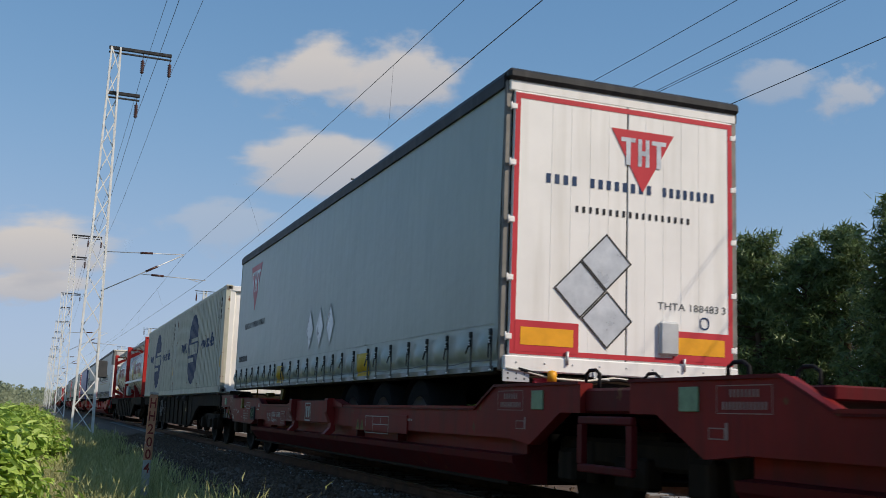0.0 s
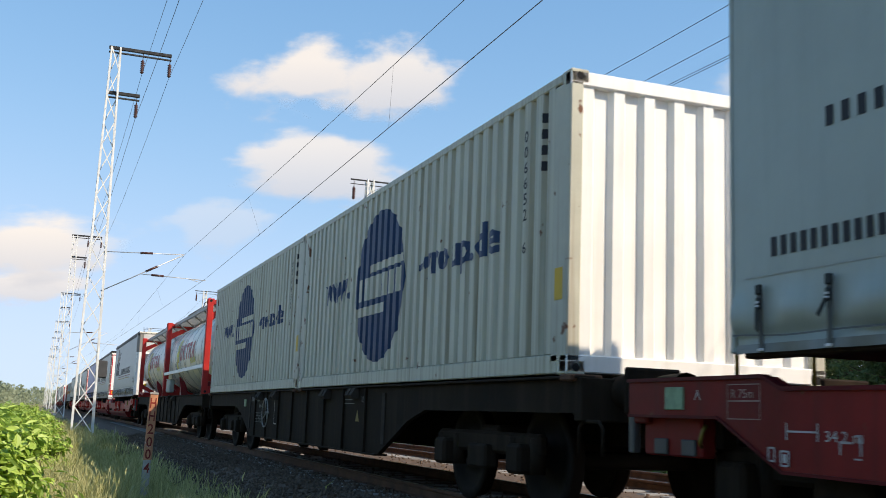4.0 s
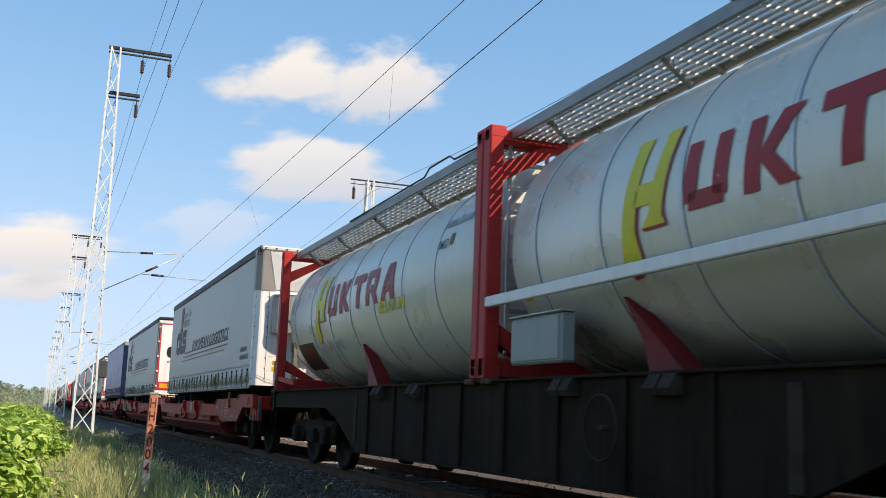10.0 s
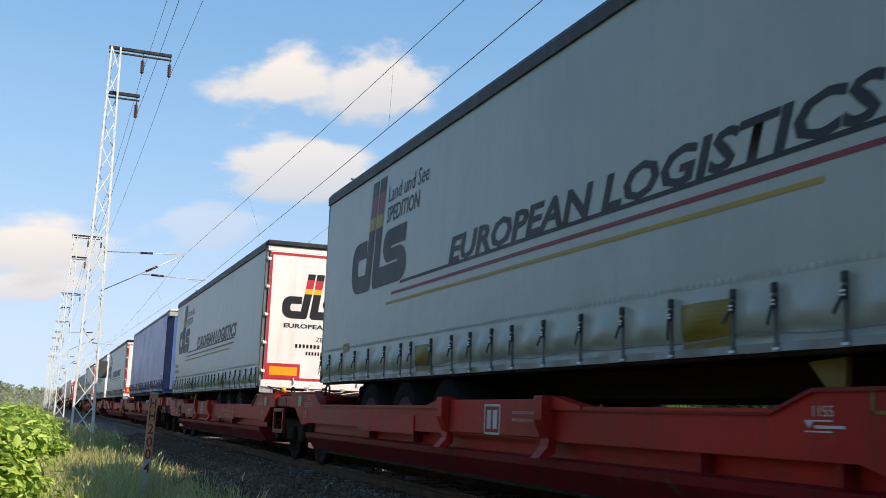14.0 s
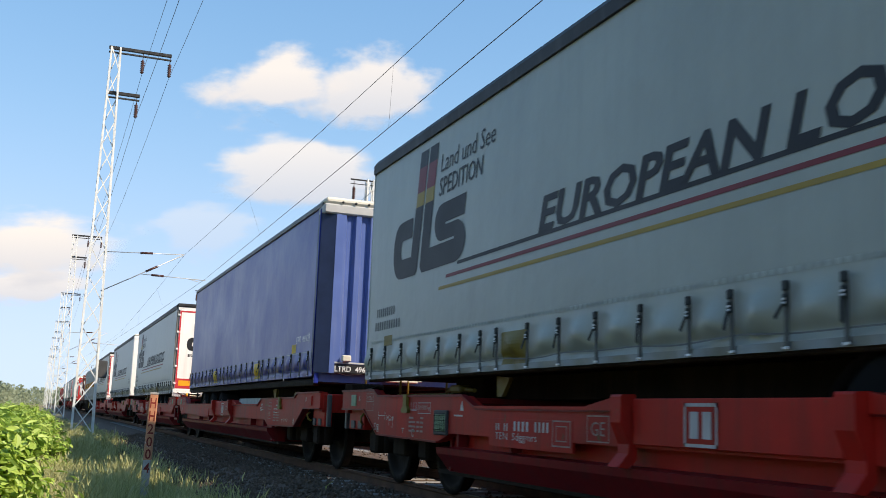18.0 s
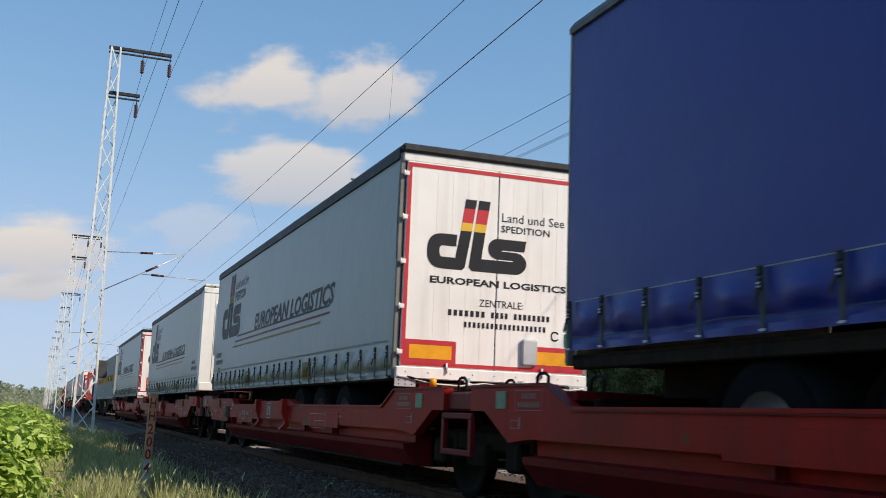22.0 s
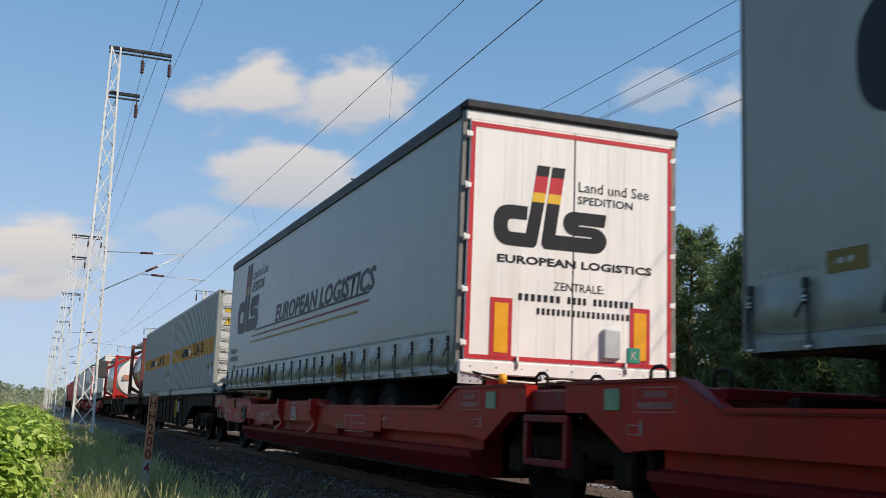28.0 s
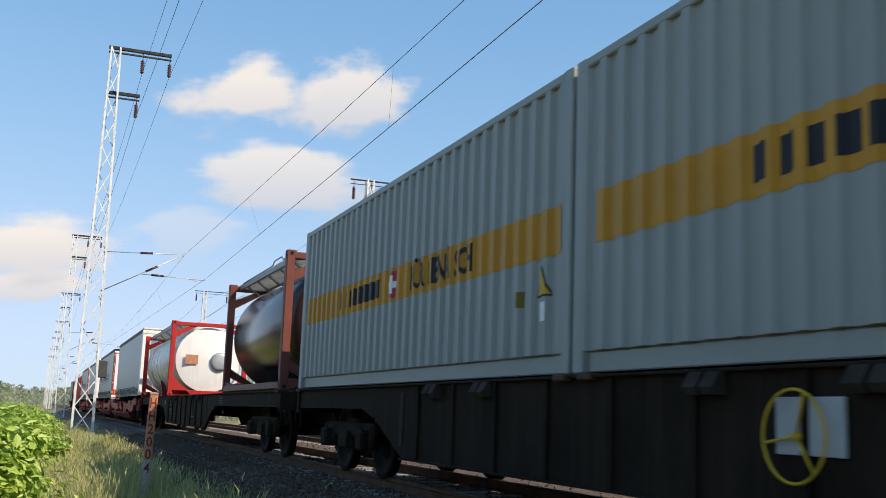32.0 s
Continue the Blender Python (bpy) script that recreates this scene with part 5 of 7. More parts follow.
# ---- semi-trailers ----
def trailer_running_gear(tr, length, rear_lead):
    yr = 0.0 if rear_lead else length
    d = 1 if rear_lead else -1
    for s in (-1, 1):
        part("chassis_beam", Build().box(s * 0.5 - 0.07, s * 0.5 + 0.07, min(yr + d * 0.3, yr + d * 12.3), max(yr + d * 0.3, yr + d * 12.3), 0.99, 1.23, 0.01), M_DARK, tr)
        part("side_rail", Build().box(s * 1.2 - 0.05, s * 1.2 + 0.05, 0.1, length - 0.1, 1.19, 1.27, 0.01), M_DARK, tr)
        ly = yr + d * 11.0
        part("landing_leg", Build().box(s * 0.75 - 0.06, s * 0.75 + 0.06, ly - 0.07, ly + 0.07, 0.6, 1.2, 0.01).box(s * 0.75 - 0.12, s * 0.75 + 0.12, ly - 0.15, ly + 0.15, 0.56, 0.6), M_DARK, tr)
    for k in range(3):
        y = yr + d * (2.3 + 1.31 * k)
        part("axle", Build().tube([(-0.95, y, 0.72), (0.95, y, 0.72)], 0.07, 8), M_DARK, tr)
        for s in (-1, 1):
            t = part("tyre", Build().lathe([(-0.18, 0.29), (-0.19, 0.44), (-0.15, 0.5), (0.15, 0.5), (0.19, 0.44), (0.18, 0.29)], (s * 1.0, y, 0.72), 0, 24), M_TYRE, tr)
            part("rim", Build().lathe([(-s * 0.02, 0.0), (s * 0.04, 0.1), (s * 0.1, 0.14), (s * 0.02, 0.2), (s * 0.12, 0.28), (s * 0.18, 0.295)], (s * 1.0, y, 0.72), 0, 20), M_GALV, t, "dull steel rim")
        part("mudguard", Build().sheet(10, 1, lambda a, q: (-1.22 + 0.4 * q, y + 0.54 * math.cos(math.pi * a), 0.72 + 0.5 * math.sin(math.pi * a)), True), M_BLACK, tr)
    part("underride_bar", Build().box(-1.15, 1.15, min(yr + d * 0.25, yr + d * 0.35), max(yr + d * 0.25, yr + d * 0.35), 0.85, 0.97, 0.01), M_DARK, tr)


STRAP = Build()
STRAP.prism([(-0.02, 0.34), (0.02, 0.34), (0.02, 0.20), (0.017, 0.13), (0.017, 0.0), (0.026, -0.03), (-0.014, -0.03), (-0.017, 0.0), (-0.017, 0.13), (-0.02, 0.20)], 0, -0.008, 0.0)
STRAP_MESH = STRAP.mesh("strap", M_STRAPG)
CLIP_MESH = Build().box(-0.03, -0.022, -0.014, 0.014, 0.212, 0.224, 0.002).box(-0.03, -0.022, -0.014, 0.014, 0.234, 0.246, 0.002).mesh("clip", M_SILVER)
HOOK_MESH = Build().box(-0.018, -0.006, -0.024, 0.024, -0.034, -0.018, 0.003).mesh("hook", M_SILVER)
BUCKLES = []
for lean, drop in ((0.06, 0.12), (0.045, 0.10), (0.07, 0.13), (0.008, 0.075)):
    BUCKLE = Build().box(-0.024, 0.0, -0.022, 0.024, 0.285, 0.343, 0.007).box(-0.026, -0.008, -0.015, 0.016, 0.2, 0.27, 0.005)
    BUCKLE.prism([(-0.008, 0.215), (0.014, 0.215), (lean + 0.014, drop + 0.015), (lean - 0.006, drop)], 0, -0.032, -0.024)
    BUCKLES.append(BUCKLE.mesh("buckle", M_STRAP))
# places of the straps along a trailer of 13.62 m, rear doors at zero
STRAP_PLACES = (0.12, 0.6, 1.2, 1.8, 2.4, 3.02, 3.6, 3.95, 4.56, 5.14, 5.6, 6.08, 6.52, 7.1, 7.7, 8.3, 8.88, 9.5, 9.88, 10.4, 10.97, 11.57, 12.15, 12.75, 13.3)


def curtain_trailer(u, label, length=13.62, rear_lead=True, cloth=None, front="curved", pictures="carrier", upright_reflectors=False, roof_front=None, group="semi-trailers of the train"):
    cloth = cloth or M_CURT
    tr = thing("semi_trailer", label, "semi-trailer", group)
    H, z0 = 3.99, 1.34 if pictures == "blue" else 1.23
    seam_z = z0 + (0.36 if pictures == "blue" else 0.415)
    sd = int(u * 7) % 97
    start = 0.13 if front == "curved" and not rear_lead else 0.05
    places = [(p if rear_lead else 13.62 - p) * length / 13.62 for p in STRAP_PLACES]
    edges = np.array(sorted([-0.3] + places + [length + 0.3]))
    # side curtains
    def cloth_fn(x, s):
        def fn(a, q):
            y = start + (length - 0.05 - start) * (a if s < 0 else 1 - a)
            q = q ** 1.6
            z = z0 + 0.02 + (H - (0.16 if cloth is not M_BLUE else 0.1) - z0) * q
            return (s * hang(y, z), y, z)
        return fn

    def hang(y, z):
        """How far the cloth stands from the middle of the trailer."""
        q = (z - z0 - 0.02) / (H - 0.16 - z0)
        billow = 0.014 * max(0.0, math.sin(math.pi * q)) * (0.6 + 0.8 * noise.noise((y * 0.35, z * 0.7, sd)))
        low = max(0.0, 1 - (z - z0) / 0.42)
        k = int(np.clip(np.searchsorted(edges, y) - 1, 0, len(edges) - 2))
        between = math.sin(math.pi * min(1.0, max(0.0, (y - edges[k]) / (edges[k + 1] - edges[k])))) ** 2
        swell = math.exp(-((z - z0 - 0.21 - 0.04 * noise.noise((y * 1.7, 3, sd))) / 0.10) ** 2)
        sag = math.exp(-((z - z0 - 0.085 - 0.03 * noise.noise((y * 2.3, 8, sd))) / 0.035) ** 2)
        crease = 0.05 * swell * between - 0.018 * sag + 0.022 * low * noise.noise((y * 4.5, z * 7, sd)) * (0.3 + between) - 0.006 * low
        return 1.262 + billow + crease

    def on_cloth(y, z, lift=0.004):
        return lambda p, q: (-hang(y - p, z + q) - lift, y - p, z + q)
    part("curtain", Build().sheet(220, 52, cloth_fn(1.262, -1)), cloth, tr)
    part("curtain", Build().sheet(60, 6, cloth_fn(1.262, 1)), cloth, tr)
    part("hem", Build().sheet(118, 1, lambda a, q: (-1.285 - 0.012 * math.sin(a * 148) * (1 - q), 0.08 + (length - 0.16) * a, z0 - 0.015 + 0.05 * q)), M_HEM if cloth is not M_BLUE else cloth, tr, "stitched lower hem")
    if pictures == "carrier":
        sq = [rect(0.075 * k, 0, 0.075 * k + 0.045, 0.032) for k in range(int((length - 0.4) / 0.075))]
        tagged(patch("stitched_seam", sq, tr, M_WEB, on_cloth(length - 0.2, seam_z), label="row of pale stitched dashes"), kind="stuff")
    else:
        patch("seam", [rect(0, 0, length - 0.3, 0.008)], tr, M_WEB, on_cloth(length - 0.15, seam_z), xs=[0.3 * k for k in range(1, 45)])
    # thin dark strip that paints the shade of the curtain's lower crease
    part("fold", Build().sheet(118, 1, lambda a, q: (-1.2895 - 0.006 * math.sin(a * 148), start + 0.05 + (length - 0.1 - start) * a, z0 + 0.075 + 0.01 * q + 0.015 * math.sin(a * 61) * math.sin(a * 17))), M_FAINT if cloth is not M_BLUE else M_INKB, tr, "dark strip, shade painted along the fold")
    rail = M_ROOF if cloth is not M_BLUE else M_RAILG
    for s in (-1, 1):
        low = 3.82 if cloth is not M_BLUE else 3.885
        part("roof_rail", Build().prism([(s * 1.2, low), (s * 1.287, low + 0.01), (s * 1.29, 3.94), (s * 1.25, 4.0), (s * 1.15, 4.0)], 1, 0.02, length - 0.02), rail, tr)
    part("roof", Build().box(-1.2, 1.2, 0.05, length - 0.05, 3.94, 3.99, 0.02), M_ROOFT, tr)
    part("loading_floor", Build().box(-1.22, 1.22, 0.05, length - 0.05, 1.23, 1.3), M_DARK, tr)
    for k, y in enumerate(places):
        ob = new("strap", STRAP_MESH)
        ob.parent = tr
        ob.location = (-1.29, y, z0 + 0.025)
        ob.rotation_euler = (radians(((k * 37 + sd) % 11 - 5) * 0.5), 0, 0)
        for name, me in (("buckle", BUCKLES[(k * 7 + sd) % 4]), ("clip", CLIP_MESH), ("hook", HOOK_MESH)):
            new(name, me).parent = ob
    for place in (4.25, 9.2):
        y = (place if rear_lead else 13.62 - place) * length / 13.62
        patch("yellow_patch", [rect(-0.26, 0, 0.26, 0.29)], tr, M_YEL if pictures in ("lessor", "blue") else M_YELP, on_cloth(y, z0 + 0.03, 0.008), xs=[-0.26 + 0.052 * i for i in range(1, 10)], ys=[0.029 * i for i in range(1, 10)], label="yellow lifting patch")
    trailer_running_gear(tr, length, rear_lead)
    yc, e = (length - 3.75, 1) if rear_lead else (3.75, -1)
    part("support_plate", Build().prism([(yc - 0.15 * e, 1.17), (yc + 0.15 * e, 1.19), (yc + 0.13 * e, 1.0), (yc + 0.02 * e, 1.0)], 0, -1.06, -1.02), M_YELP, tr, "dull yellow support plate")
    # end posts
    for y in (0.02, length - 0.02):
        for s in (-1, 1):
            if front == "curved" and not rear_lead and y < 1:
                continue
            part("corner_post", Build().box(min(s * 1.27, s * 1.2), max(s * 1.27, s * 1.2), y - 0.02, y + 0.02, 1.22, 3.9, 0.01), M_PIERCED if rear_lead == (y < 1) else cloth, tr)
    far = length - 0.03
    part("end_wall", Build().box(-1.2, 1.2, far - 0.04, far, 1.25, 3.95), M_WHITE, tr)
    if rear_lead:
        rear_doors(tr, pictures, upright_reflectors)
    else:
        trailer_front(tr, front, cloth, roof_front)
    if pictures == "carrier":
        carrier_side(tr, rear_lead, on_cloth)
    elif pictures == "lessor":
        lessor_side(tr, on_cloth)
    elif pictures == "blue":
        letters("unit_code", "LTRD  496962", 0.80, 0.105, tr, M_SILVER, on_cloth(1.29, 1.87), ys=[0.05])
        letters("check_digit", "9", 0.055, 0.105, tr, M_SILVER, on_cloth(0.465, 1.87))
        patch("digit_box", [rect(0, 0, 0.085, 0.008), rect(0, 0.137, 0.085, 0.145), rect(0, 0, 0.006, 0.145), rect(0.079, 0, 0.085, 0.145)], tr, M_SILVER, on_cloth(0.48, 1.85))
        patch("yellow_patch", [rect(-0.15, 0, 0.15, 0.14)], tr, M_YEL, on_cloth(1.45, 1.72))
        # a long pale grey strip below the blue curtain
        part("side_guard", Build().box(-1.19, -1.15, 4.1, 6.6, 0.86, 1.02, 0.015), M_WEB, tr, "pale grey panel below the curtain")
    return couple(tr, u)


def carrier_side(tr, rear_lead, on):
    long_cuts = [0.35 * k for k in range(1, 24)]

    def mk(name, polys, m):
        m = {M_GOLD: M_LINEY, M_REDST: M_LINER}.get(m, m)
        patch(name, polys, tr, m, on(12.65, 2.34), xs=[0.3, 0.6, 0.9, 1.2, 1.5, 1.8], ys=[0.35, 0.7, 1.05])
    emblem(tr, 2.25, 1.38, mk)
    letters("side_lettering", "Land und See", 1.45, 0.2, tr, M_INK, on(11.17, 3.36), shear=0.12)
    letters("side_lettering", "SPEDITION", 1.2, 0.2, tr, M_INK, on(11.2, 3.1), shear=0.12, bold=0.01)
    text_y, text_h = (8.76, 0.31) if rear_lead else (9.03, 0.27)
    letters("side_lettering", "EUROPEAN LOGISTICS", 6.0, text_h, tr, M_INK, on(text_y, 2.335), shear=0.22, bold=0.03)
    patch("side_line", [slant(0, 0, 7.6, 0.035, 0.3)], tr, M_INK, on(10.6, 2.305, 0.003), xs=long_cuts)
    patch("side_line", [slant(0, 0, 7.9, 0.035, 0.3)], tr, M_LINER, on(10.9, 2.20), xs=long_cuts)
    patch("side_line", [slant(0, 0, 7.6, 0.035, 0.3)], tr, M_LINEY, on(11.1, 2.092), xs=long_cuts)
    y = 13.3 if rear_lead else 1.5
    patch("code_bars", blocks(9, 0.72, 0.10, 0.5), tr, M_FAINT, on(y - 0.05, 1.96))
    patch("code_bars", blocks(11, 0.98, 0.10, 0.5), tr, M_FAINT, on(y, 1.80))
    patch("faded_patch", [rect(0, 0, 0.3, 0.12)], tr, M_YELP, on(12.9, 1.6))


def lessor_mark(tr, fn_small, w, h):
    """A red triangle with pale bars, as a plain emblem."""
    patch("emblem", [[(0, h), (0.5 * w, 0), (w, h)]], tr, M_REDST, lambda p, q: fn_small(p, q, 0.0))
    bars = [rect(0.15 * w, 0.80 * h, 0.38 * w, 0.87 * h), rect(0.23 * w, 0.42 * h, 0.30 * w, 0.80 * h), rect(0.42 * w, 0.42 * h, 0.48 * w, 0.87 * h), rect(0.54 * w, 0.42 * h, 0.60 * w, 0.87 * h), rect(0.48 * w, 0.6 * h, 0.54 * w, 0.68 * h), rect(0.64 * w, 0.80 * h, 0.87 * w, 0.87 * h), rect(0.72 * w, 0.42 * h, 0.79 * w, 0.80 * h)]
    patch("emblem_bars", bars, tr, M_SILVER, lambda p, q: fn_small(p, q, 0.003))


def lessor_side(tr, on):
    lessor_mark(tr, lambda p, q, o: on(12.45, 2.70, 0.004 + o)(p, q), 1.1, 0.92)
    patch("name_bars", blocks(17, 2.0, 0.11, 0.5), tr, M_INK, on(12.8, 2.39))
    patch("code_bars", blocks(11, 0.9, 0.11, 0.4), tr, M_INK, on(13.25, 1.75))
    for k in range(3):
        c = 7.2 - 0.61 * k
        patch("silver_diamond", [[(0, -0.28), (0.21, 0), (0, 0.28), (-0.21, 0)]], tr, M_SILVER, on(c, 2.04, 0.006), label="silver placard holder")
        patch("diamond_edge", [[(0, -0.28), (0, -0.315), (0.24, 0), (0.21, 0)], [(0.21, 0), (0.24, 0), (0, 0.315), (0, 0.28)], [(0, 0.28), (0, 0.315), (-0.24, 0), (-0.21, 0)], [(-0.21, 0), (-0.24, 0), (0, -0.315), (0, -0.28)]], tr, M_ROOFT, on(c, 2.04, 0.009))


def rear_doors(tr, pictures, upright):
    y = 0.0
    for s in (-1, 1):
        x0, x1 = (-1.19, -0.004) if s < 0 else (0.004, 1.19)
        d = part("rear_door", Build().box(x0, x1, y - 0.035, y + 0.015, 1.36, 3.80, 0.008), M_WHITE, tr, "white rear door")
        for k in range(5):
            z = 1.5 + k * 0.53
            part("hinge", Build().box(s * 1.195 - 0.03, s * 1.195 + 0.03, y - 0.044, y - 0.02, z, z + 0.055, 0.006).tube([(s * 1.226, y - 0.036, z - 0.01), (s * 1.226, y - 0.036, z + 0.065)], 0.008, 6), M_WHITE, d)
        # vertical board lines
        part("board_groove", Build().box(s * 0.2 - 0.002, s * 0.2 + 0.002, y - 0.037, y - 0.034, 1.4, 3.75).box(s * 0.4 - 0.002, s * 0.4 + 0.002, y - 0.037, y - 0.034, 1.4, 3.75).box(s * 0.6 - 0.002, s * 0.6 + 0.002, y - 0.037, y - 0.034, 1.4, 3.75).box(s * 0.8 - 0.002, s * 0.8 + 0.002, y - 0.037, y - 0.034, 1.4, 3.75), M_WHITE, d)
        part("lock_rod", Build().tube([(s * 0.62, y - 0.06, 1.3), (s * 0.62, y - 0.06, 1.42)], 0.015, 6), M_GALV, d)
    part("door_gap", Build().box(-0.006, 0.006, y - 0.03, y + 0.01, 1.36, 3.80), M_BLACK, tr)
    part("rear_header", Build().box(-1.24, 1.24, y - 0.03, y + 0.03, 3.80, 3.92, 0.01), M_WHITE, tr)
    part("roof_edge", Build().box(-1.27, 1.27, y - 0.07, y + 0.1, 3.90, 4.01, 0.03), M_ROOF, tr, "black roof edge at the rear")
    part("rear_sill", Build().box(-1.24, 1.24, y - 0.05, y + 0.1, 1.22, 1.36, 0.012), M_WHITE, tr)
    part("light_bar", Build().box(-1.2, 1.2, y - 0.02, y + 0.06, 1.05, 1.2, 0.02), M_DARK, tr)
    for s in (-1, 1):
        br = part("bracket", Build().box(s * 1.12 - 0.13, s * 1.12 + 0.13, y - 0.052, y - 0.04, 1.125, 1.232, 0.003), M_GALV, tr, "drilled grey bracket")
        for i in range(3):
            for z in (1.155, 1.2):
                part("bolt_hole", Build().lathe([(0, 0.0), (0, 0.009)], (s * 1.12 - 0.08 + 0.08 * i, y - 0.0535, z), 1, 8), M_BLACK, br)
        part("tail_lamp", Build().box(s * 0.8 - 0.14, s * 0.8 + 0.14, y - 0.05, y - 0.01, 1.09, 1.17, 0.01), M_REDST, tr)
        part("lock_handle", Build().tube([(s * 0.35, y - 0.06, 1.25), (s * 0.35, y - 0.075, 1.19), (s * 0.2, y - 0.08, 1.18)], 0.012, 6).box(s * 0.35 - 0.04, s * 0.35 + 0.04, y - 0.06, y - 0.045, 1.2, 1.26, 0.004), M_GALV, tr)
    for k in range(9):
        part("rivet", Build().lathe([(0, 0.01), (-0.006, 0.007), (-0.008, 0)], (-1.12 + 0.28 * k, y - 0.0505, 1.3), 1, 6), M_GALV, tr)
    part("white_hose", Build().tube([(-1.22, y - 0.055, 1.24), (-1.05, y - 0.065, 1.225), (-0.8, y - 0.09, 1.17), (-0.45, y - 0.09, 1.16), (-0.15, y - 0.07, 1.2), (0.05, y - 0.07, 1.19), (0.3, y - 0.08, 1.14), (0.65, y - 0.07, 1.2), (1.0, y - 0.07, 1.17), (1.2, y - 0.06, 1.2)], 0.011, 6), M_BEIGE, tr, "pale sagging hose")
    part("side_lamp", Build().lathe([(0, 0.0), (0, 0.045), (0.09, 0.04), (0.1, 0)], (-0.8, y - 0.12, 1.14), 2, 10), M_ORANGE, tr, "amber marker lamp")
    f = lead_map(0, y - 0.039, 0)
    red = [rect(-1.185, 1.375, -1.135, 3.785), rect(1.135, 1.375, 1.185, 3.785), rect(-1.135, 3.735, 1.135, 3.785), rect(-1.135, 1.375, 1.135, 1.42)]
    patch("red_border", red, tr, M_REDST, f, label="red contour stripe")
    g = lead_map(0, y - 0.042, 0)
    h = lead_map(0, y - 0.045, 0)
    for s in (-1, 1):
        c = s * 0.80
        if upright:
            patch("reflector_edge", [rect(c - 0.12, 1.4, c + 0.12, 2.0)], tr, M_REDST, g)
            patch("reflector", [rect(c - 0.075, 1.45, c + 0.075, 1.95)], tr, M_ORANGE, h, label="orange reflector panel")
        else:
            c = s * 0.82
            patch("reflector_edge", [rect(c - 0.32, 1.40, c + 0.32, 1.68)], tr, M_REDST, g)
            patch("reflector", [rect(c - 0.265, 1.46, c + 0.265, 1.62)], tr, M_ORANGE, h, label="orange reflector panel")
    part("document_box", Build().box(0.34, 0.55, y - 0.09, y - 0.03, 1.44, 1.76, 0.02), M_GALV, tr, "grey plastic document box")
    part("air_hose", Build().tube([(-1.1, y - 0.06, 1.24), (-0.6, y - 0.09, 1.13), (-0.1, y - 0.07, 1.19), (0.5, y - 0.08, 1.12), (1.0, y - 0.06, 1.2)], 0.016, 6), M_BLACK, tr)
    if pictures == "lessor":
        lessor_mark(tr, lambda p, q, o: (-0.18 + p, y - 0.042 - o, 2.98 + q), 0.69, 0.6)
        patch("name_bars", blocks(4, 0.36, 0.09, 0.48) + [[(a + 0.46, b) for a, b in p] for p in blocks(8, 0.70, 0.09, 0.48)] + [[(a + 1.25, b) for a, b in p] for p in blocks(8, 0.62, 0.09, 0.48)], tr, M_INKB, lead_map(-0.88, y - 0.039, 2.965))
        patch("name_bars", blocks(18, 1.28, 0.06, 0.6), tr, M_INK, lead_map(-0.57, y - 0.039, 2.72))
        for cx, cz in ((-0.22, 2.275), (-0.49, 2.0), (-0.21, 1.735)):
            r = 0.27
            patch("silver_diamond", [[(cx, cz - r), (cx + r, cz), (cx, cz + r), (cx - r, cz)]], tr, M_SILVER, g, label="silver placard holder")
            for (ax, az), (bx, bz) in (((0, -1), (1, 0)), ((1, 0), (0, 1)), ((0, 1), (-1, 0)), ((-1, 0), (0, -1))):
                patch("diamond_edge", [[(cx + ax * r, cz + az * r), (cx + bx * r, cz + bz * r), (cx + bx * r * 0.92, cz + bz * r * 0.92), (cx + ax * r * 0.92, cz + az * r * 0.92)]], tr, M_ROOF, lead_map(0, y - 0.046, 0))
        letters("unit_code", "THTA 188483", 0.68, 0.07, tr, M_FAINT, lead_map(0.34, y - 0.039, 1.875))
        letters("check_digit", "3", 0.045, 0.07, tr, M_FAINT, lead_map(1.06, y - 0.039, 1.875))
        patch("round_mark", ring(0.86, 1.77, 0.055, 0.06, 0.015, 0.015), tr, M_INKB, f)
    else:
        def mk(name, polys, m):
            patch(name, polys, tr, m, lead_map(-0.91, y - 0.039, 2.54))
        emblem(tr, 1.30, 0.87, mk)
        letters("door_lettering", "Land und See", 0.85, 0.11, tr, M_INK, lead_map(0.05, y - 0.039, 3.18))
        letters("door_lettering", "SPEDITION", 0.66, 0.085, tr, M_INK, lead_map(0.04, y - 0.039, 3.05), bold=0.01)
        letters("door_lettering", "EUROPEAN LOGISTICS", 1.8, 0.085, tr, M_INK, lead_map(-0.86, y - 0.039, 2.36), bold=0.03)
        letters("door_lettering", "ZENTRALE:", 0.58, 0.085, tr, M_INK, lead_map(-0.22, y - 0.039, 2.12))
        patch("address_bars", blocks(7, 0.5, 0.07, 0.4) + [[(a + 0.56, b) for a, b in p] for p in blocks(4, 0.24, 0.07, 0.4)] + [[(a + 0.86, b) for a, b in p] for p in blocks(8, 0.5, 0.07, 0.4)], tr, M_INK, lead_map(-0.63, y - 0.039, 1.99))
        patch("name_bars", blocks(19, 1.1, 0.065, 0.45), tr, M_INK, lead_map(-0.42, y - 0.039, 1.86))
        part("clearance_plate", Build().box(0.93 - 0.28 * upright, 1.08 - 0.28 * upright, y - 0.05, y - 0.03, 1.70 - 0.28 * upright, 1.86 - 0.28 * upright, 0.004), M_GREEN, tr, "small green plate")
        letters("plate_letter", "K", 0.07, 0.09, tr, M_WPRINT, lead_map(0.97 - 0.28 * upright, y - 0.054, 1.735 - 0.28 * upright))
        if not upright:
            patch("round_mark", ring(0.80, 1.82, 0.055, 0.06, 0.018, 0.018, 30, 330), tr, M_INK, f)


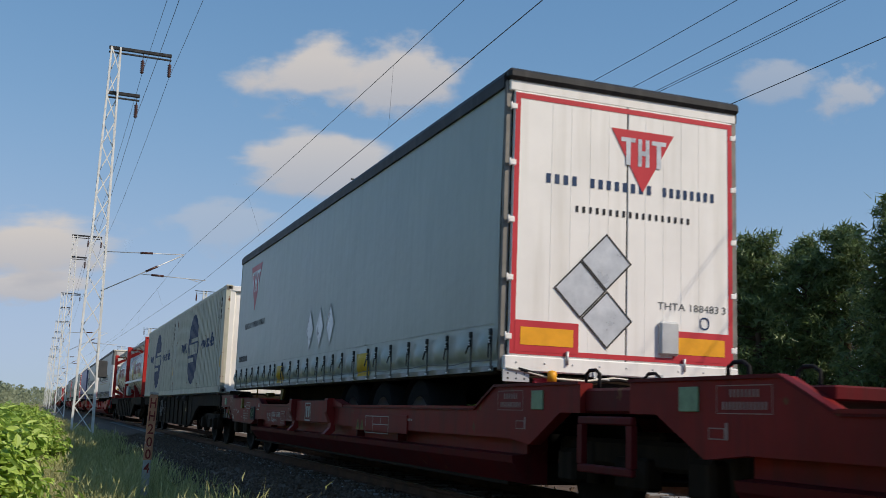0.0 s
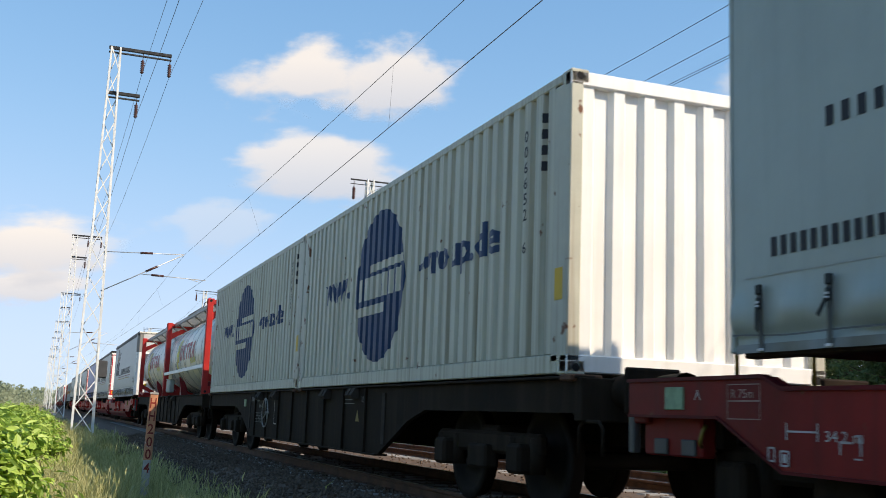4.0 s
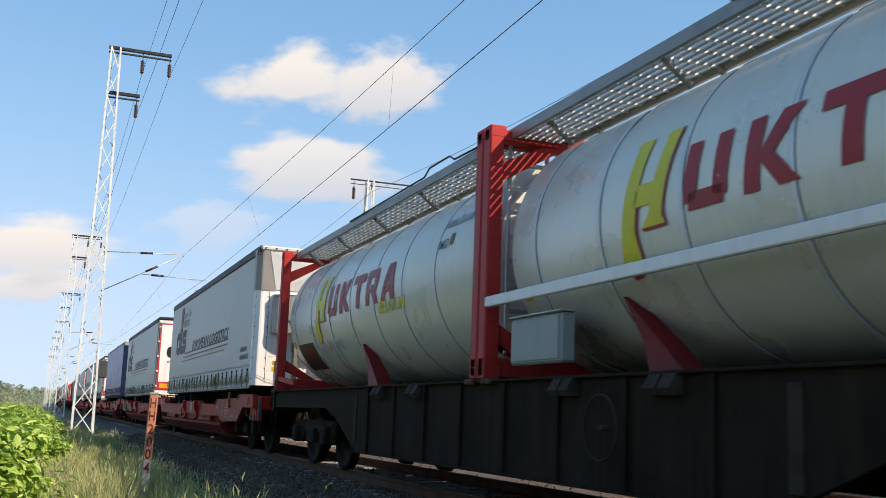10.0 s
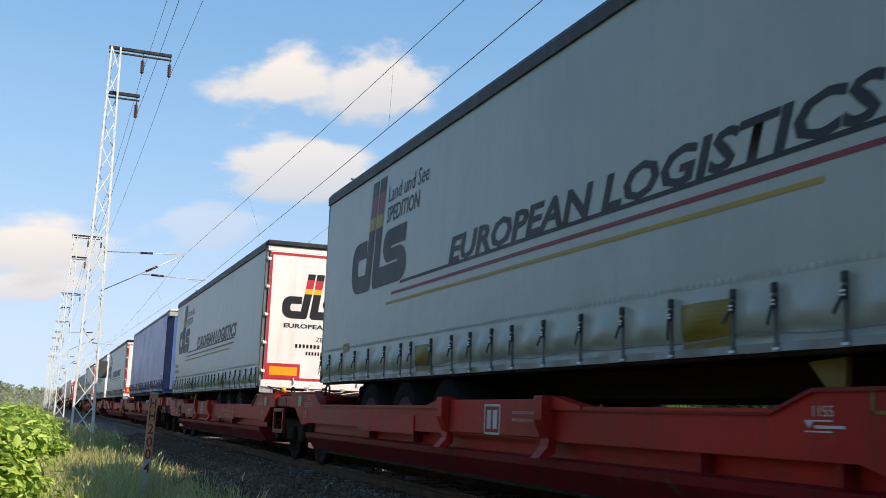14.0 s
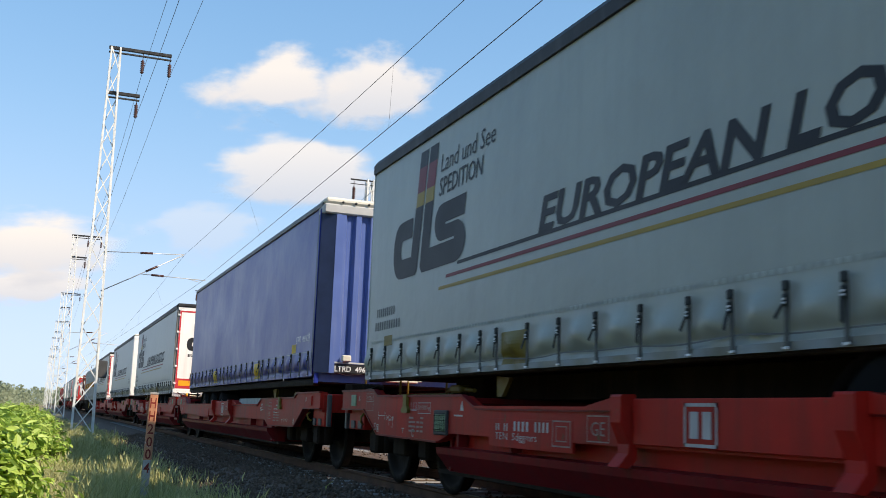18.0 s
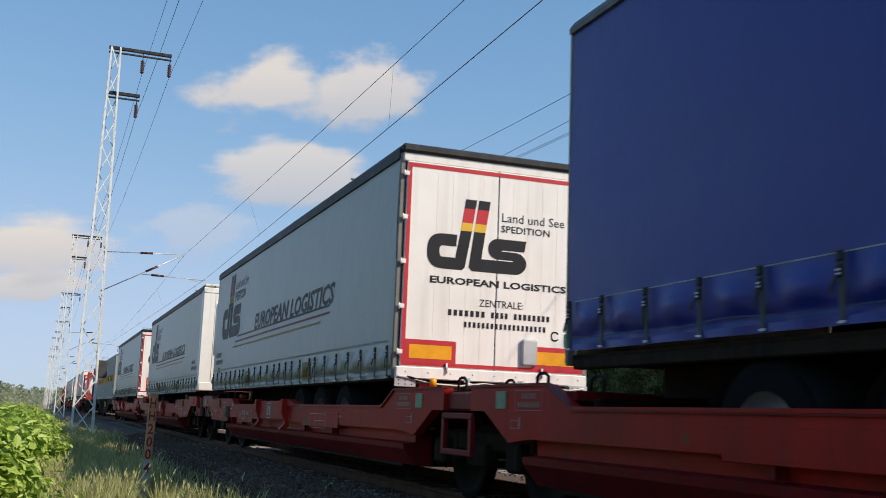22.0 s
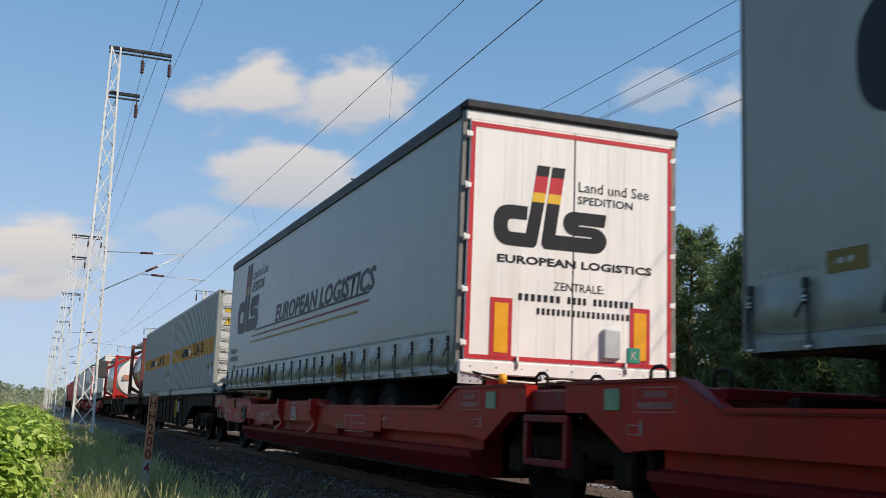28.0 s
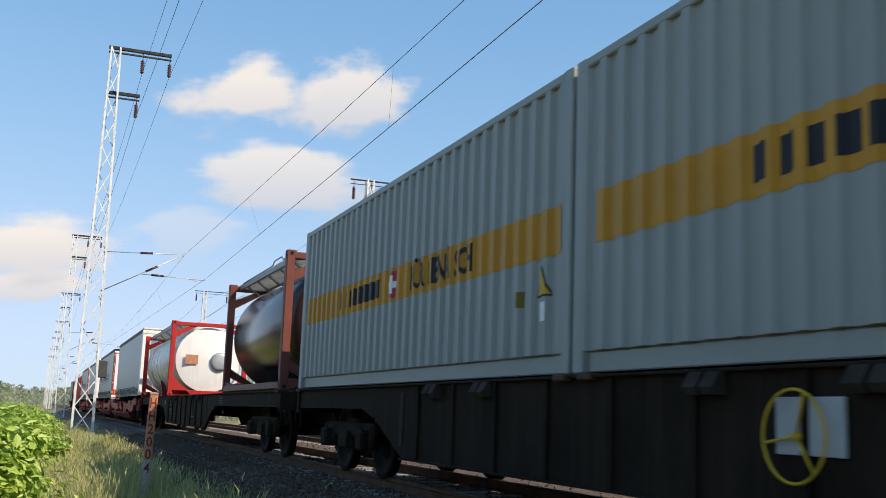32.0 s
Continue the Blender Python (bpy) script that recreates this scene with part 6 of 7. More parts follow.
def trailer_front(tr, kind, cloth, roof_front):
    """The headboard end of a trailer that faces -y at zero."""
    body = M_BLUEP if cloth is M_BLUE else M_WHITE
    if kind == "curved":
        # rounded corners, pyramid-pressed upper panel and a bowed fairing
        corner = [(-1.28, 0.2), (-1.28, 0.13), (-1.265, 0.10), (-1.19, 0.008), (-1.16, 0.0), (1.16, 0.0), (1.19, 0.008), (1.265, 0.10), (1.28, 0.13), (1.28, 0.2)]
        part("front_wall", Build().prism(corner, 2, 1.27, 3.12), M_WHITE, tr, "dirty white front wall")
        part("upper_panel", Build().prism([(x * 0.985, yy + 0.012) for x, yy in corner], 2, 3.122, 3.94), M_PANEL, tr)
        for s in (-1, 1):
            foot = [(-0.91, -0.012), (-1.165, -0.012), (-1.195, -0.004), (-1.272, 0.09), (-1.29, 0.125), (-1.294, 0.3)]
            head = [(-1.07, -0.012)] + foot[1:]
            vs = [(s * x, yy, 3.115) for x, yy in foot] + [(s * x, yy, 3.93) for x, yy in head]
            n = len(foot)
            part("corner_cap", Build().add(vs, [(i, i + 1, i + 1 + n, i + n) if s > 0 else (i, i + n, i + 1 + n, i + 1) for i in range(n - 1)]), M_CAP, tr, "grey-bronze corner cap")
            part("post_seam", Build().box(s * 1.02 - 0.004, s * 1.02 + 0.004, -0.003, 0.0, 1.3, 3.1), M_ROOF, tr)
            for k in range(9):
                for x in (1.035, 1.26):
                    part("rivet", Build().lathe([(0, 0.012), (-0.006, 0.009), (-0.008, 0)], (s * x, -0.0005 if x < 1.1 else 0.092, 1.4 + 0.2 * k), 1, 6), M_ROOF, tr)
        for z in (1.56, 1.84):
            part("panel_joint", Build().box(-1.0, 1.0, -0.003, 0.0, z - 0.003, z + 0.003), M_BEIGE, tr)
        for z in (1.55, 1.67):
            patch("yellow_sticker", [rect(-0.89, z, -0.765, z + 0.085)], tr, M_YEL, lead_map(0, -0.004, 0), label="small yellow sticker")
        cx, cz = 0.0, 3.55
        part("pressed_panel", Build().add([(-0.90, -0.004, 3.14), (0.90, -0.004, 3.14), (1.05, -0.004, 3.9), (-1.05, -0.004, 3.9), (cx, -0.05, cz)], [(0, 1, 4), (1, 2, 4), (2, 3, 4), (3, 0, 4)]), M_PANEL, tr, "cross-pressed white panel")
        part("front_rail", Build().box(-1.24, 1.24, -0.03, 0.2, 3.90, 4.0, 0.03), M_BEIGE, tr)
        for k in range(12):
            part("rail_stud", Build().lathe([(0, 0.018), (-0.02, 0.016), (-0.025, 0)], (-1.15 + k * 0.209, -0.03, 3.95), 1, 8), M_ROOF, tr)
        bw = Build()
        prof = lambda x: -0.42 * (1 - (x / 0.98) ** 2) ** 0.5 * 0.8 - 0.07
        xs = [-0.96 + 1.92 * k / 24 for k in range(25)]
        vs, fs = [], []
        for x in xs:
            vs += [(x, prof(x), 2.29), (x, prof(x), 3.02), (x, 0, 3.04), (x, 0, 2.29)]
        for i in range(24):
            for k in range(4):
                k2 = (k + 1) % 4
                fs.append((i * 4 + k, i * 4 + 4 + k, i * 4 + 4 + k2, i * 4 + k2))
        fs += [(0, 1, 2, 3), (96, 99, 98, 97)]
        bw.add(vs, fs)
        fa = part("fairing", bw, M_BRONZE, tr, "bowed grey-bronze fairing with riveted edge")
        round_map = lambda x0, z: (lambda p, q: (x0 + p, prof(x0 + p) - 0.005, z + q))
        cuts = [0.08 * k for k in range(1, 12)]
        letters("fairing_lettering", "www.", 0.37, 0.08, fa, M_INK, round_map(-0.79, 2.45), bold=0.02, xs=cuts)
        patch("name_bars", [rect(0, 0, 0.055, 0.08), rect(0.07, 0, 0.085, 0.11), rect(0.105, 0, 0.155, 0.08)], fa, M_INK, round_map(-0.40, 2.45))
        letters("fairing_lettering", "-logistics", 0.56, 0.12, fa, M_INK, round_map(-0.22, 2.42), bold=0.02, xs=cuts)
        patch("name_bars", blocks(3, 0.22, 0.08, 0.45), fa, M_INK, round_map(0.39, 2.5), xs=cuts)
        patch("number_bars", blocks(9, 0.55, 0.07, 0.5), fa, M_INK, lambda p, q: (-0.24 + p, prof(-0.24 + p) - 0.006, 2.73 + q), xs=[0.1 * k for k in range(1, 6)])
        patch("maker_plate", [rect(0, 0, 0.12, 0.035)], fa, M_ROOFT, lambda p, q: (-0.9 + p, prof(-0.9 + p) - 0.008, 2.36 + q), xs=[0.05, 0.1])
        for k in range(10):
            x = -0.9 + 0.2 * k
            part("rivet", Build().lathe([(0, 0.012), (-0.008, 0.008), (-0.01, 0)], (x, prof(x) - 0.001, 2.34), 1, 6), M_ROOF, fa)
            part("rivet", Build().lathe([(0, 0.012), (-0.008, 0.008), (-0.01, 0)], (x, prof(x) - 0.001, 2.99), 1, 6), M_ROOF, fa)
        part("fairing_edge", Build().tube([(x, prof(x), 3.025) for x in xs], 0.012, 5), M_GALV, fa)
    else:
        sheet = M_BLUEP if kind == "blue" else M_WHITE
        if kind == "blue":
            part("front_wall", corrugated_lead(-1.0, 1.0, 1.52, 3.78, -0.1, 0.235, 0.07), sheet, tr, "faded blue corrugated front wall")
        else:
            part("front_wall", corrugated_lead(-0.95, 0.95, 1.45, 3.78, -0.045, 0.245, 0.075), sheet, tr, "corrugated front wall")
        part("front_lining", Build().box(-1.2, 1.2, 0.03, 0.06, 1.25, 3.9), sheet, tr)
        for s in (-1, 1):
            if kind == "blue":
                # post in the shade-darkened blue, its front strip in the plain panel blue
                part("front_post", Build().prism([(s * 1.0, 0.2), (s * 1.285, 0.2), (s * 1.285, 0.0), (s * 1.085, -0.105), (s * 1.0, -0.105)], 2, 1.38, 3.79), M_POSTB, tr, "chamfered corner post, its blue darkened for shade")
                part("post_face", Build().box(min(s * 1.0, s * 1.08), max(s * 1.0, s * 1.08), -0.112, -0.106, 1.38, 3.78), sheet, tr)
                part("edge_piping", Build().tube([(s * 1.292, 0.035, 1.36), (s * 1.292, 0.035, 3.86)], 0.011, 6), M_BLUE, tr, "blue curtain edge")
            else:
                part("front_post", Build().box(min(s * 0.94, s * 1.275), max(s * 0.94, s * 1.275), -0.035, 0.2, 1.25, 3.80, 0.02), sheet, tr)
        part("front_header", Build().box(-1.28, 1.28, -0.125 if kind == "blue" else -0.05, 0.25, 3.78, 3.93, 0.02), M_ROOFT if kind == "blue" else M_WHITE, tr)
        part("front_rail", Build().box(-1.27, 1.27, -0.13 if kind == "blue" else -0.06, 0.25, 3.93, 4.03, 0.035), M_BEIGE, tr, "yellowed roof edge with studs")
        for k in range(11):
            part("rail_stud", Build().lathe([(0, 0.02), (-0.02, 0.018), (-0.03, 0)], (-1.0 + k * 0.205, -0.13 if kind == "blue" else -0.06, 3.96), 1, 8), M_ROOF, tr)
        if kind == "blue":
            part("front_sill", Build().box(-1.0, 1.0, -0.1, 0.1, 1.38, 1.52, 0.008), M_INK, tr, "black lower sill")
            part("sill_trim", Build().box(-1.0, -0.25, -0.108, -0.1, 1.525, 1.55, 0.003), M_GALV, tr)
            letters("unit_code", "LTRD  496962 9", 0.72, 0.085, tr, M_PRINT, lead_map(-0.99, -0.104, 1.405), bold=0.01)
            part("junction_box", Build().box(-0.9, -0.76, -0.18, -0.1, 1.555, 1.65, 0.015), M_BEIGE, tr)
        else:
            part("front_sill", Build().box(-1.24, 1.24, -0.05, 0.1, 1.25, 1.46, 0.012), sheet, tr)
            # a tall boxed fairing with bevelled ends
            poly = [(-0.95, -0.02), (-0.66, -0.33), (0.80, -0.33), (0.97, -0.02)]
            fa = part("fairing", Build().prism(poly, 2, 2.5, 3.52), M_WHITE, tr, "white boxed fairing with bevelled sides")
            patch("number_bars", blocks(8, 1.3, 0.18, 0.42), fa, M_INK, lead_map(-0.6, -0.336, 3.16))
            letters("fairing_lettering", "www.", 0.27, 0.06, fa, M_INK, lead_map(-0.6, -0.336, 2.95))
            patch("name_bars", [rect(0, 0, 0.05, 0.075), rect(0.065, 0, 0.08, 0.1), rect(0.095, 0, 0.14, 0.075)], fa, M_INK, lead_map(-0.31, -0.336, 2.95))
            letters("fairing_lettering", "-logistics.eu", 0.72, 0.11, fa, M_INK, lead_map(-0.15, -0.336, 2.925))
            part("side_flap", Build().box(0.68, 1.0, -0.18, -0.14, 1.5, 1.8, 0.006), M_GALV, tr, "grey tilted flap")
    # coupling panel
    curved = kind == "curved"
    x0, x1 = (-0.25, 0.34) if not curved else (-0.53, 0.17)
    steel = M_PIERCED if curved else M_BEIGE
    pn = part("coupling_panel", Build().box(x0, x1, -0.08, -0.03, 1.3 if not curved else 1.95, 2.25 if not curved else 2.12), steel, tr, "dirty coupling panel with hose connectors")
    for q in (x0, x1 - 0.06):
        if not curved:
            part("panel_side", Build().box(q, q + 0.06, -0.28, -0.082, 1.3, 2.28, 0.008), steel, pn)
            continue
        b = Build()
        for k in range(5):
            b.box(q + 0.02, q + 0.035, -0.31 + 0.066 * k, -0.275 + 0.066 * k, 1.33, 2.12)
        for k in range(14):
            for j in range(4):
                b.box(q + 0.02, q + 0.035, -0.275 + 0.066 * j, -0.244 + 0.066 * j, 1.33 + 0.0585 * k, 1.36 + 0.0585 * k)
        b.box(q - 0.012, q + 0.06, -0.325, -0.31, 1.31, 2.13)
        part("panel_side", b, steel, pn, "pierced steel bracket")
    for za, zb in (((2.2, 2.3), (1.86, 1.92), (1.56, 1.62), (1.28, 1.36)) if not curved else ((1.95, 1.98), (2.09, 2.12), (1.29, 1.34))):
        part("panel_shelf", Build().box(x0 + 0.062, x1 - 0.062, -0.27, -0.082, za, zb, 0.01), steel, pn)
    for k, (x, z, m) in enumerate(((0.12, 1.72, M_INK), (0.24, 1.73, M_REDST), (0.36, 1.7, M_INK), (0.5, 1.72, M_HUKY), (0.2, 2.0, M_BLACK), (0.42, 2.02, M_BLACK), (0.18, 2.33, M_BLACK), (0.5, 2.33, M_BLACK))):
        if curved:
            z = 2.01 + 0.03 * (k % 3)
        part("connector", Build().tube([(x0 + x, -0.05, z), (x0 + x, -0.2, z - 0.02)], 0.045, 10).tube([(x0 + x, -0.2, z - 0.02), (x0 + x + 0.03, -0.27, z - 0.06)], 0.03, 8), m, pn)
    part("cable", Build().tube([(-1.2, -0.02, 1.47), (-1.0, -0.04, 1.40), (-0.8, -0.05, 1.36), (x0 - 0.02, -0.06, 1.41)], 0.005, 5), M_GALV, tr)


# ---- boxes and tanks ----
def corner_castings(ob, length, half, z0, z1, material):
    for y in (0, length - 0.16):
        for s in (-1, 1):
            for z in (z0, z1 - 0.12):
                b = Build().box(s * half - (0.17 if s > 0 else 0), s * half + (0 if s > 0 else 0.17), y, y + 0.16, z, z + 0.12, 0.012)
                ca = part("corner_casting", b, material, ob)
                hole = Build().lathe([(0, 0.0), (0, 0.035)], (s * (half - 0.085), y - 0.002, z + 0.06), 1, 10)
                if y == 0:
                    part("casting_hole", hole, M_BLACK, ca)


def box_container(u, label, material, end_material, mark, pitch, door_end=False, group="box containers"):
    L, half, z0, z1 = 9.125, 1.25, 1.155, 3.64
    c = thing("shipping_container", label, "container", group)
    e, dp, flat, inset = (0.14, 0.036, 0.34, 0.055) if mark == "band" else (0.28, 0.042, 0.52, 0.0)
    for s in (-1, 1):
        part("side_wall", corrugated(e, L - e, z0 + 0.17, z1 - 0.08, s * (half - 0.004), s, pitch, dp, flat), material, c)
        for y in (0.0, L - e - 0.02):
            part("corner_post", Build().box(min(s * half, s * (half - 0.12)), max(s * half, s * (half - 0.12)), y, y + (e if y == 0 else e + 0.02), z0 + 0.1, z1 - 0.1, 0.012), M_CRUST if mark == "globe" else material, c)
        part("bottom_rail", Build().box(min(s * (half - inset), s * (half - 0.13)), max(s * (half - inset), s * (half - 0.13)), 0.16, L - 0.16, z0 + 0.01, z0 + 0.165, 0.01), material, c)
        part("top_rail", Build().box(min(s * half, s * (half - 0.07)), max(s * half, s * (half - 0.07)), 0.16, L - 0.16, z1 - 0.09, z1 - 0.01, 0.01), material, c)
    part("lining", Build().box(-half + 0.075, half - 0.075, 0.12, L - 0.12, z0 + 0.02, z1 - 0.06), material, c)
    part("roof", Build().box(-half + 0.05, half - 0.05, 0.1, L - 0.1, z1 - 0.06, z1 - 0.02), end_material, c)
    corner_castings(c, L, half, z0, z1, material)
    if door_end:
        part("front_wall", Build().box(-half + 0.11, half - 0.11, 0.03, 0.08, z0 + 0.55, z1 - 0.12, 0.01), end_material, c, "pale grey smooth end wall")
        part("lower_panel", Build().box(-half + 0.11, half - 0.11, 0.05, 0.1, z0 + 0.05, z0 + 0.56, 0.01), end_material, c)
        b = Build()
        for k in range(7):
            for x in (-1.13, -0.72):
                b.box(x - 0.014, x + 0.014, -0.004, 0.032, 1.725 + 0.262 * k, 1.755 + 0.262 * k)
        ld = part("ladder", b, M_ENDG, c, "steel rungs welded to the end wall")
        for k in range(7):
            z = 1.74 + 0.262 * k
            part("rung", Build().tube([(-1.13, 0.02, z), (-1.12, -0.03, z), (-0.73, -0.03, z), (-0.72, 0.02, z)], 0.009, 6), M_ENDG, ld)
            if k < 6:
                part("bent_rung", Build().tube([(-1.11, 0.024, z + 0.15), (-1.1, 0.012, z + 0.15), (-0.9, 0.005, z + 0.145), (-0.83, 0.005, z + 0.13), (-0.79, 0.01, z + 0.17), (-0.775, 0.024, z + 0.19)], 0.007, 6), M_ROOF, ld, "dark bent rung")
        chain = part("chain", Build().tube([(-1.06, -0.02, 1.985), (-1.06, -0.045, 1.99)], 0.006, 5), M_STEEL, c, "short hanging chain")
        for k in range(5):
            z, q = 1.965 - 0.036 * k, 0.010 if k % 2 else 0.003
            part("link", Build().tube([(-1.06 + q * math.cos(an), -0.04 + (0.012 - q) * math.cos(an), z + 0.022 * math.sin(an)) for an in [math.pi * j / 4 for j in range(9)]], 0.0035, 4, cap=False), M_STEEL, chain)
        part("hoop", Build().tube([(-1.09, -0.04, 1.71), (-1.09, -0.04, 1.79), (-1.075, -0.04, 1.815), (-1.045, -0.04, 1.815), (-1.03, -0.04, 1.79), (-1.03, -0.04, 1.71), (-1.09, -0.04, 1.71)], 0.005, 5), M_STEEL, chain)
        for x in (-0.735, -0.36, 0.01, 0.38, 0.75):
            part("slot", Build().box(x - 0.03, x + 0.03, 0.018, 0.032, z0 + 0.57, z1 - 0.14, 0.004), M_ROOF, c, "dark vertical slot")
        for z, q, m in ((1.545, 0.026, M_ROOFT), (1.345, 0.024, M_RIM), (1.275, 0.024, M_GALV)):
            part("pipe", Build().tube([(-1.02, 0.03, z - 0.06), (-1.02, -0.02, z - 0.05), (-1.0, -0.02, z), (1.1, -0.02, z)], q, 8), m, c)
            for x in ((-0.88, -0.27, 0.4) if z > 1.5 else (-0.95, 0.3)):
                part("clamp", Build().box(x - 0.05, x + 0.05, -0.055, 0.05, z - 0.035, z + 0.04, 0.01).box(x - 0.02, x + 0.03, -0.05, 0.04, z - 0.11, z - 0.03, 0.008), M_ROOF, c, "dark pipe clamp")
        part("hose", Build().tube([(-0.66, -0.06, 1.14), (-0.6, -0.07, 1.2), (-0.53, -0.07, 1.28), (-0.45, -0.07, 1.31), (0.3, -0.06, 1.31)], 0.016, 7), M_RUST, c, "brown bent hose")
        part("fork_pocket", Build().box(-0.98, -0.92, 0.03, 0.052, z0 + 0.05, z0 + 0.2).box(-0.72, -0.66, 0.03, 0.052, z0 + 0.05, z0 + 0.2), M_ROOF, c)
        patch("triangle_border", [[(-1.095, 2.772), (-0.825, 2.772), (-0.96, 3.0)]], c, M_INK, lead_map(0, 0.0245, 0))
        patch("warning_triangle", [[(-1.073, 2.785), (-0.847, 2.785), (-0.96, 2.977)]], c, M_YEL, lead_map(0, 0.021, 0), label="yellow high-voltage warning triangle")
        patch("flash_sign", [[(-0.968, 2.93), (-0.985, 2.865), (-0.965, 2.87), (-0.958, 2.93)], [(-0.965, 2.885), (-0.94, 2.89), (-0.952, 2.82), (-0.962, 2.82)], [(-0.97, 2.825), (-0.945, 2.825), (-0.957, 2.8)]], c, M_INK, lead_map(0, 0.0185, 0))
        patch("yellow_label", [rect(-1.06, 3.1, -0.89, 3.19)], c, M_YEL, lead_map(0, 0.022, 0))
        patch("grey_label", [rect(-0.27, 2.2, -0.13, 2.35)], c, M_GALV, lead_map(0, 0.022, 0))
        patch("white_label", [rect(-0.98, 2.1, -0.88, 2.19), rect(-0.65, 2.35, -0.49, 2.42)], c, M_WHITE, lead_map(0, 0.022, 0))
    else:
        part("front_wall", corrugated_lead(-half + 0.12, half - 0.12, z0 + 0.12, z1 - 0.1, 0.02, 0.29, 0.05), end_material, c, "sunlit corrugated end wall")
        part("front_sill", Build().box(-half, half, 0.0, 0.12, z0 + 0.02, z0 + 0.16, 0.01), end_material, c)
        part("front_top_rail", Build().box(-half, half, 0.0, 0.1, z1 - 0.14, z1 - 0.02, 0.01), end_material, c)
    part("back_wall", Build().box(-half + 0.1, half - 0.1, L - 0.1, L - 0.03, z0 + 0.1, z1 - 0.1), end_material, c)
    x = half

    def skin(y0, z):
        """Paint that follows the corrugation, from y0 towards -y."""
        return lambda p, q: (-(x - wave(y0 - p - e, pitch, dp, flat)), y0 - p, z + q)

    def cuts(y0, w):
        return [y0 - e - f for f in folds(L - 2 * e, pitch, flat) if 0.001 < y0 - e - f < w]
    if mark == "globe":
        y0 = 6.05
        n = 40
        rx, rz = 0.99, 0.95
        poly = [(rx + rx * math.cos(2 * math.pi * k / n), rz + rz * math.sin(2 * math.pi * k / n)) for k in range(n)]
        patch("emblem", [poly], c, M_INKB, skin(y0, 1.43), xs=cuts(y0, 2 * rx), label="faded blue oval emblem")
        up = lambda f: (lambda p, q: (f(p, q)[0] - 0.003, f(p, q)[1], f(p, q)[2]))
        f2 = up(skin(y0, 1.43))
        bands = [[(0.55, 1.24), (1.93, 1.24), (1.95, 1.14), (0.55, 1.14)], [(0.02, 0.72), (1.25, 0.72), (1.25, 0.6), (0.04, 0.6)]]
        patch("emblem_band", bands, c, material, f2, xs=cuts(y0, 2 * rx))
        for p in blocks(7, 1.86, 0.29, 0.22, y=0.8):
            patch("name_block", [[(a + 0.06, b) for a, b in p]], c, material, f2, xs=cuts(y0, 2 * rx))
        letters("side_lettering", "www.", 1.27, 0.29, c, M_INKB, skin(7.66, 2.33), bold=0.03, xs=cuts(7.66, 1.27))
        letters("side_lettering", "-group.de", 2.2, 0.44, c, M_INKB, skin(3.6, 2.2), bold=0.03, xs=cuts(3.6, 2.2))
        patch("yellow_label", [rect(0, 0, 0.14, 0.26)], c, M_YEL, side_map(-half - 0.004, 0.22, 1.75))
        for j, ch in enumerate("0066526"):
            letters("code_digit", ch, 0.07, 0.105, c, M_INK, skin(0.86, 3.2 - (0.14 if j < 6 else 0.165) * j), bold=0.01, xs=cuts(0.86, 0.07))
        for j in range(4):
            patch("code_bars", [rect(0, 0, 0.04, 0.085)], c, M_INK, skin(0.52, 3.3 - 0.14 * j), xs=cuts(0.52, 0.06))
    elif mark == "band":
        y0 = 8.84
        patch("amber_band", [rect(0, 0, 8.68, 0.4)], c, M_BAND, skin(y0, 2.13), xs=cuts(y0, 8.68), label="amber band round the middle")
        up = lambda f: (lambda p, q: (f(p, q)[0] - 0.003, f(p, q)[1], f(p, q)[2]))
        for p in blocks(8, 1.95, 0.23, 0.38):
            patch("name_block", [p], c, M_INK, up(skin(6.98, 2.22)), xs=cuts(6.98, 1.95))
        patch("red_square", [rect(0, 0, 0.36, 0.32)], c, M_REDST, up(skin(4.75, 2.17)), xs=cuts(4.75, 0.36), label="red square with a white cross")
        up2 = lambda f: (lambda p, q: (f(p, q)[0] - 0.006, f(p, q)[1], f(p, q)[2]))
        patch("white_cross", [rect(0.14, 0.05, 0.22, 0.27), rect(0.06, 0.12, 0.14, 0.2), rect(0.22, 0.12, 0.30, 0.2)], c, M_WHITE, up2(skin(4.75, 2.17)), xs=cuts(4.75, 0.36))
        for k, ch in enumerate("DÜRRENÄSCH"):
            y = 3.95 - 0.195 * k
            letters("side_lettering", ch, 0.145, 0.34 if ch in "ÜÄ" else 0.28, c, M_INK, up2(skin(y, 2.2)), bold=0.025, xs=cuts(y, 0.15))
        patch("triangle_border", [[(-0.025, -0.015), (0.265, -0.015), (0.12, 0.25)]], c, M_INK, up(skin(0.62, 1.82)), xs=cuts(0.62, 0.27))
        patch("warning_triangle", [[(0, 0), (0.24, 0), (0.12, 0.22)]], c, M_YEL, up2(skin(0.62, 1.82)), xs=cuts(0.62, 0.25), label="yellow warning triangle")
        patch("white_label", [rect(0, 0, 0.16, 0.16)], c, M_WHITE, up(skin(0.58, 1.6)), xs=cuts(0.58, 0.16))
        patch("yellow_label", [rect(0, 0, 0.1, 0.14)], c, M_YELP, up(skin(1.0, 1.75)), xs=cuts(1.0, 0.1))
    return couple(c, u)


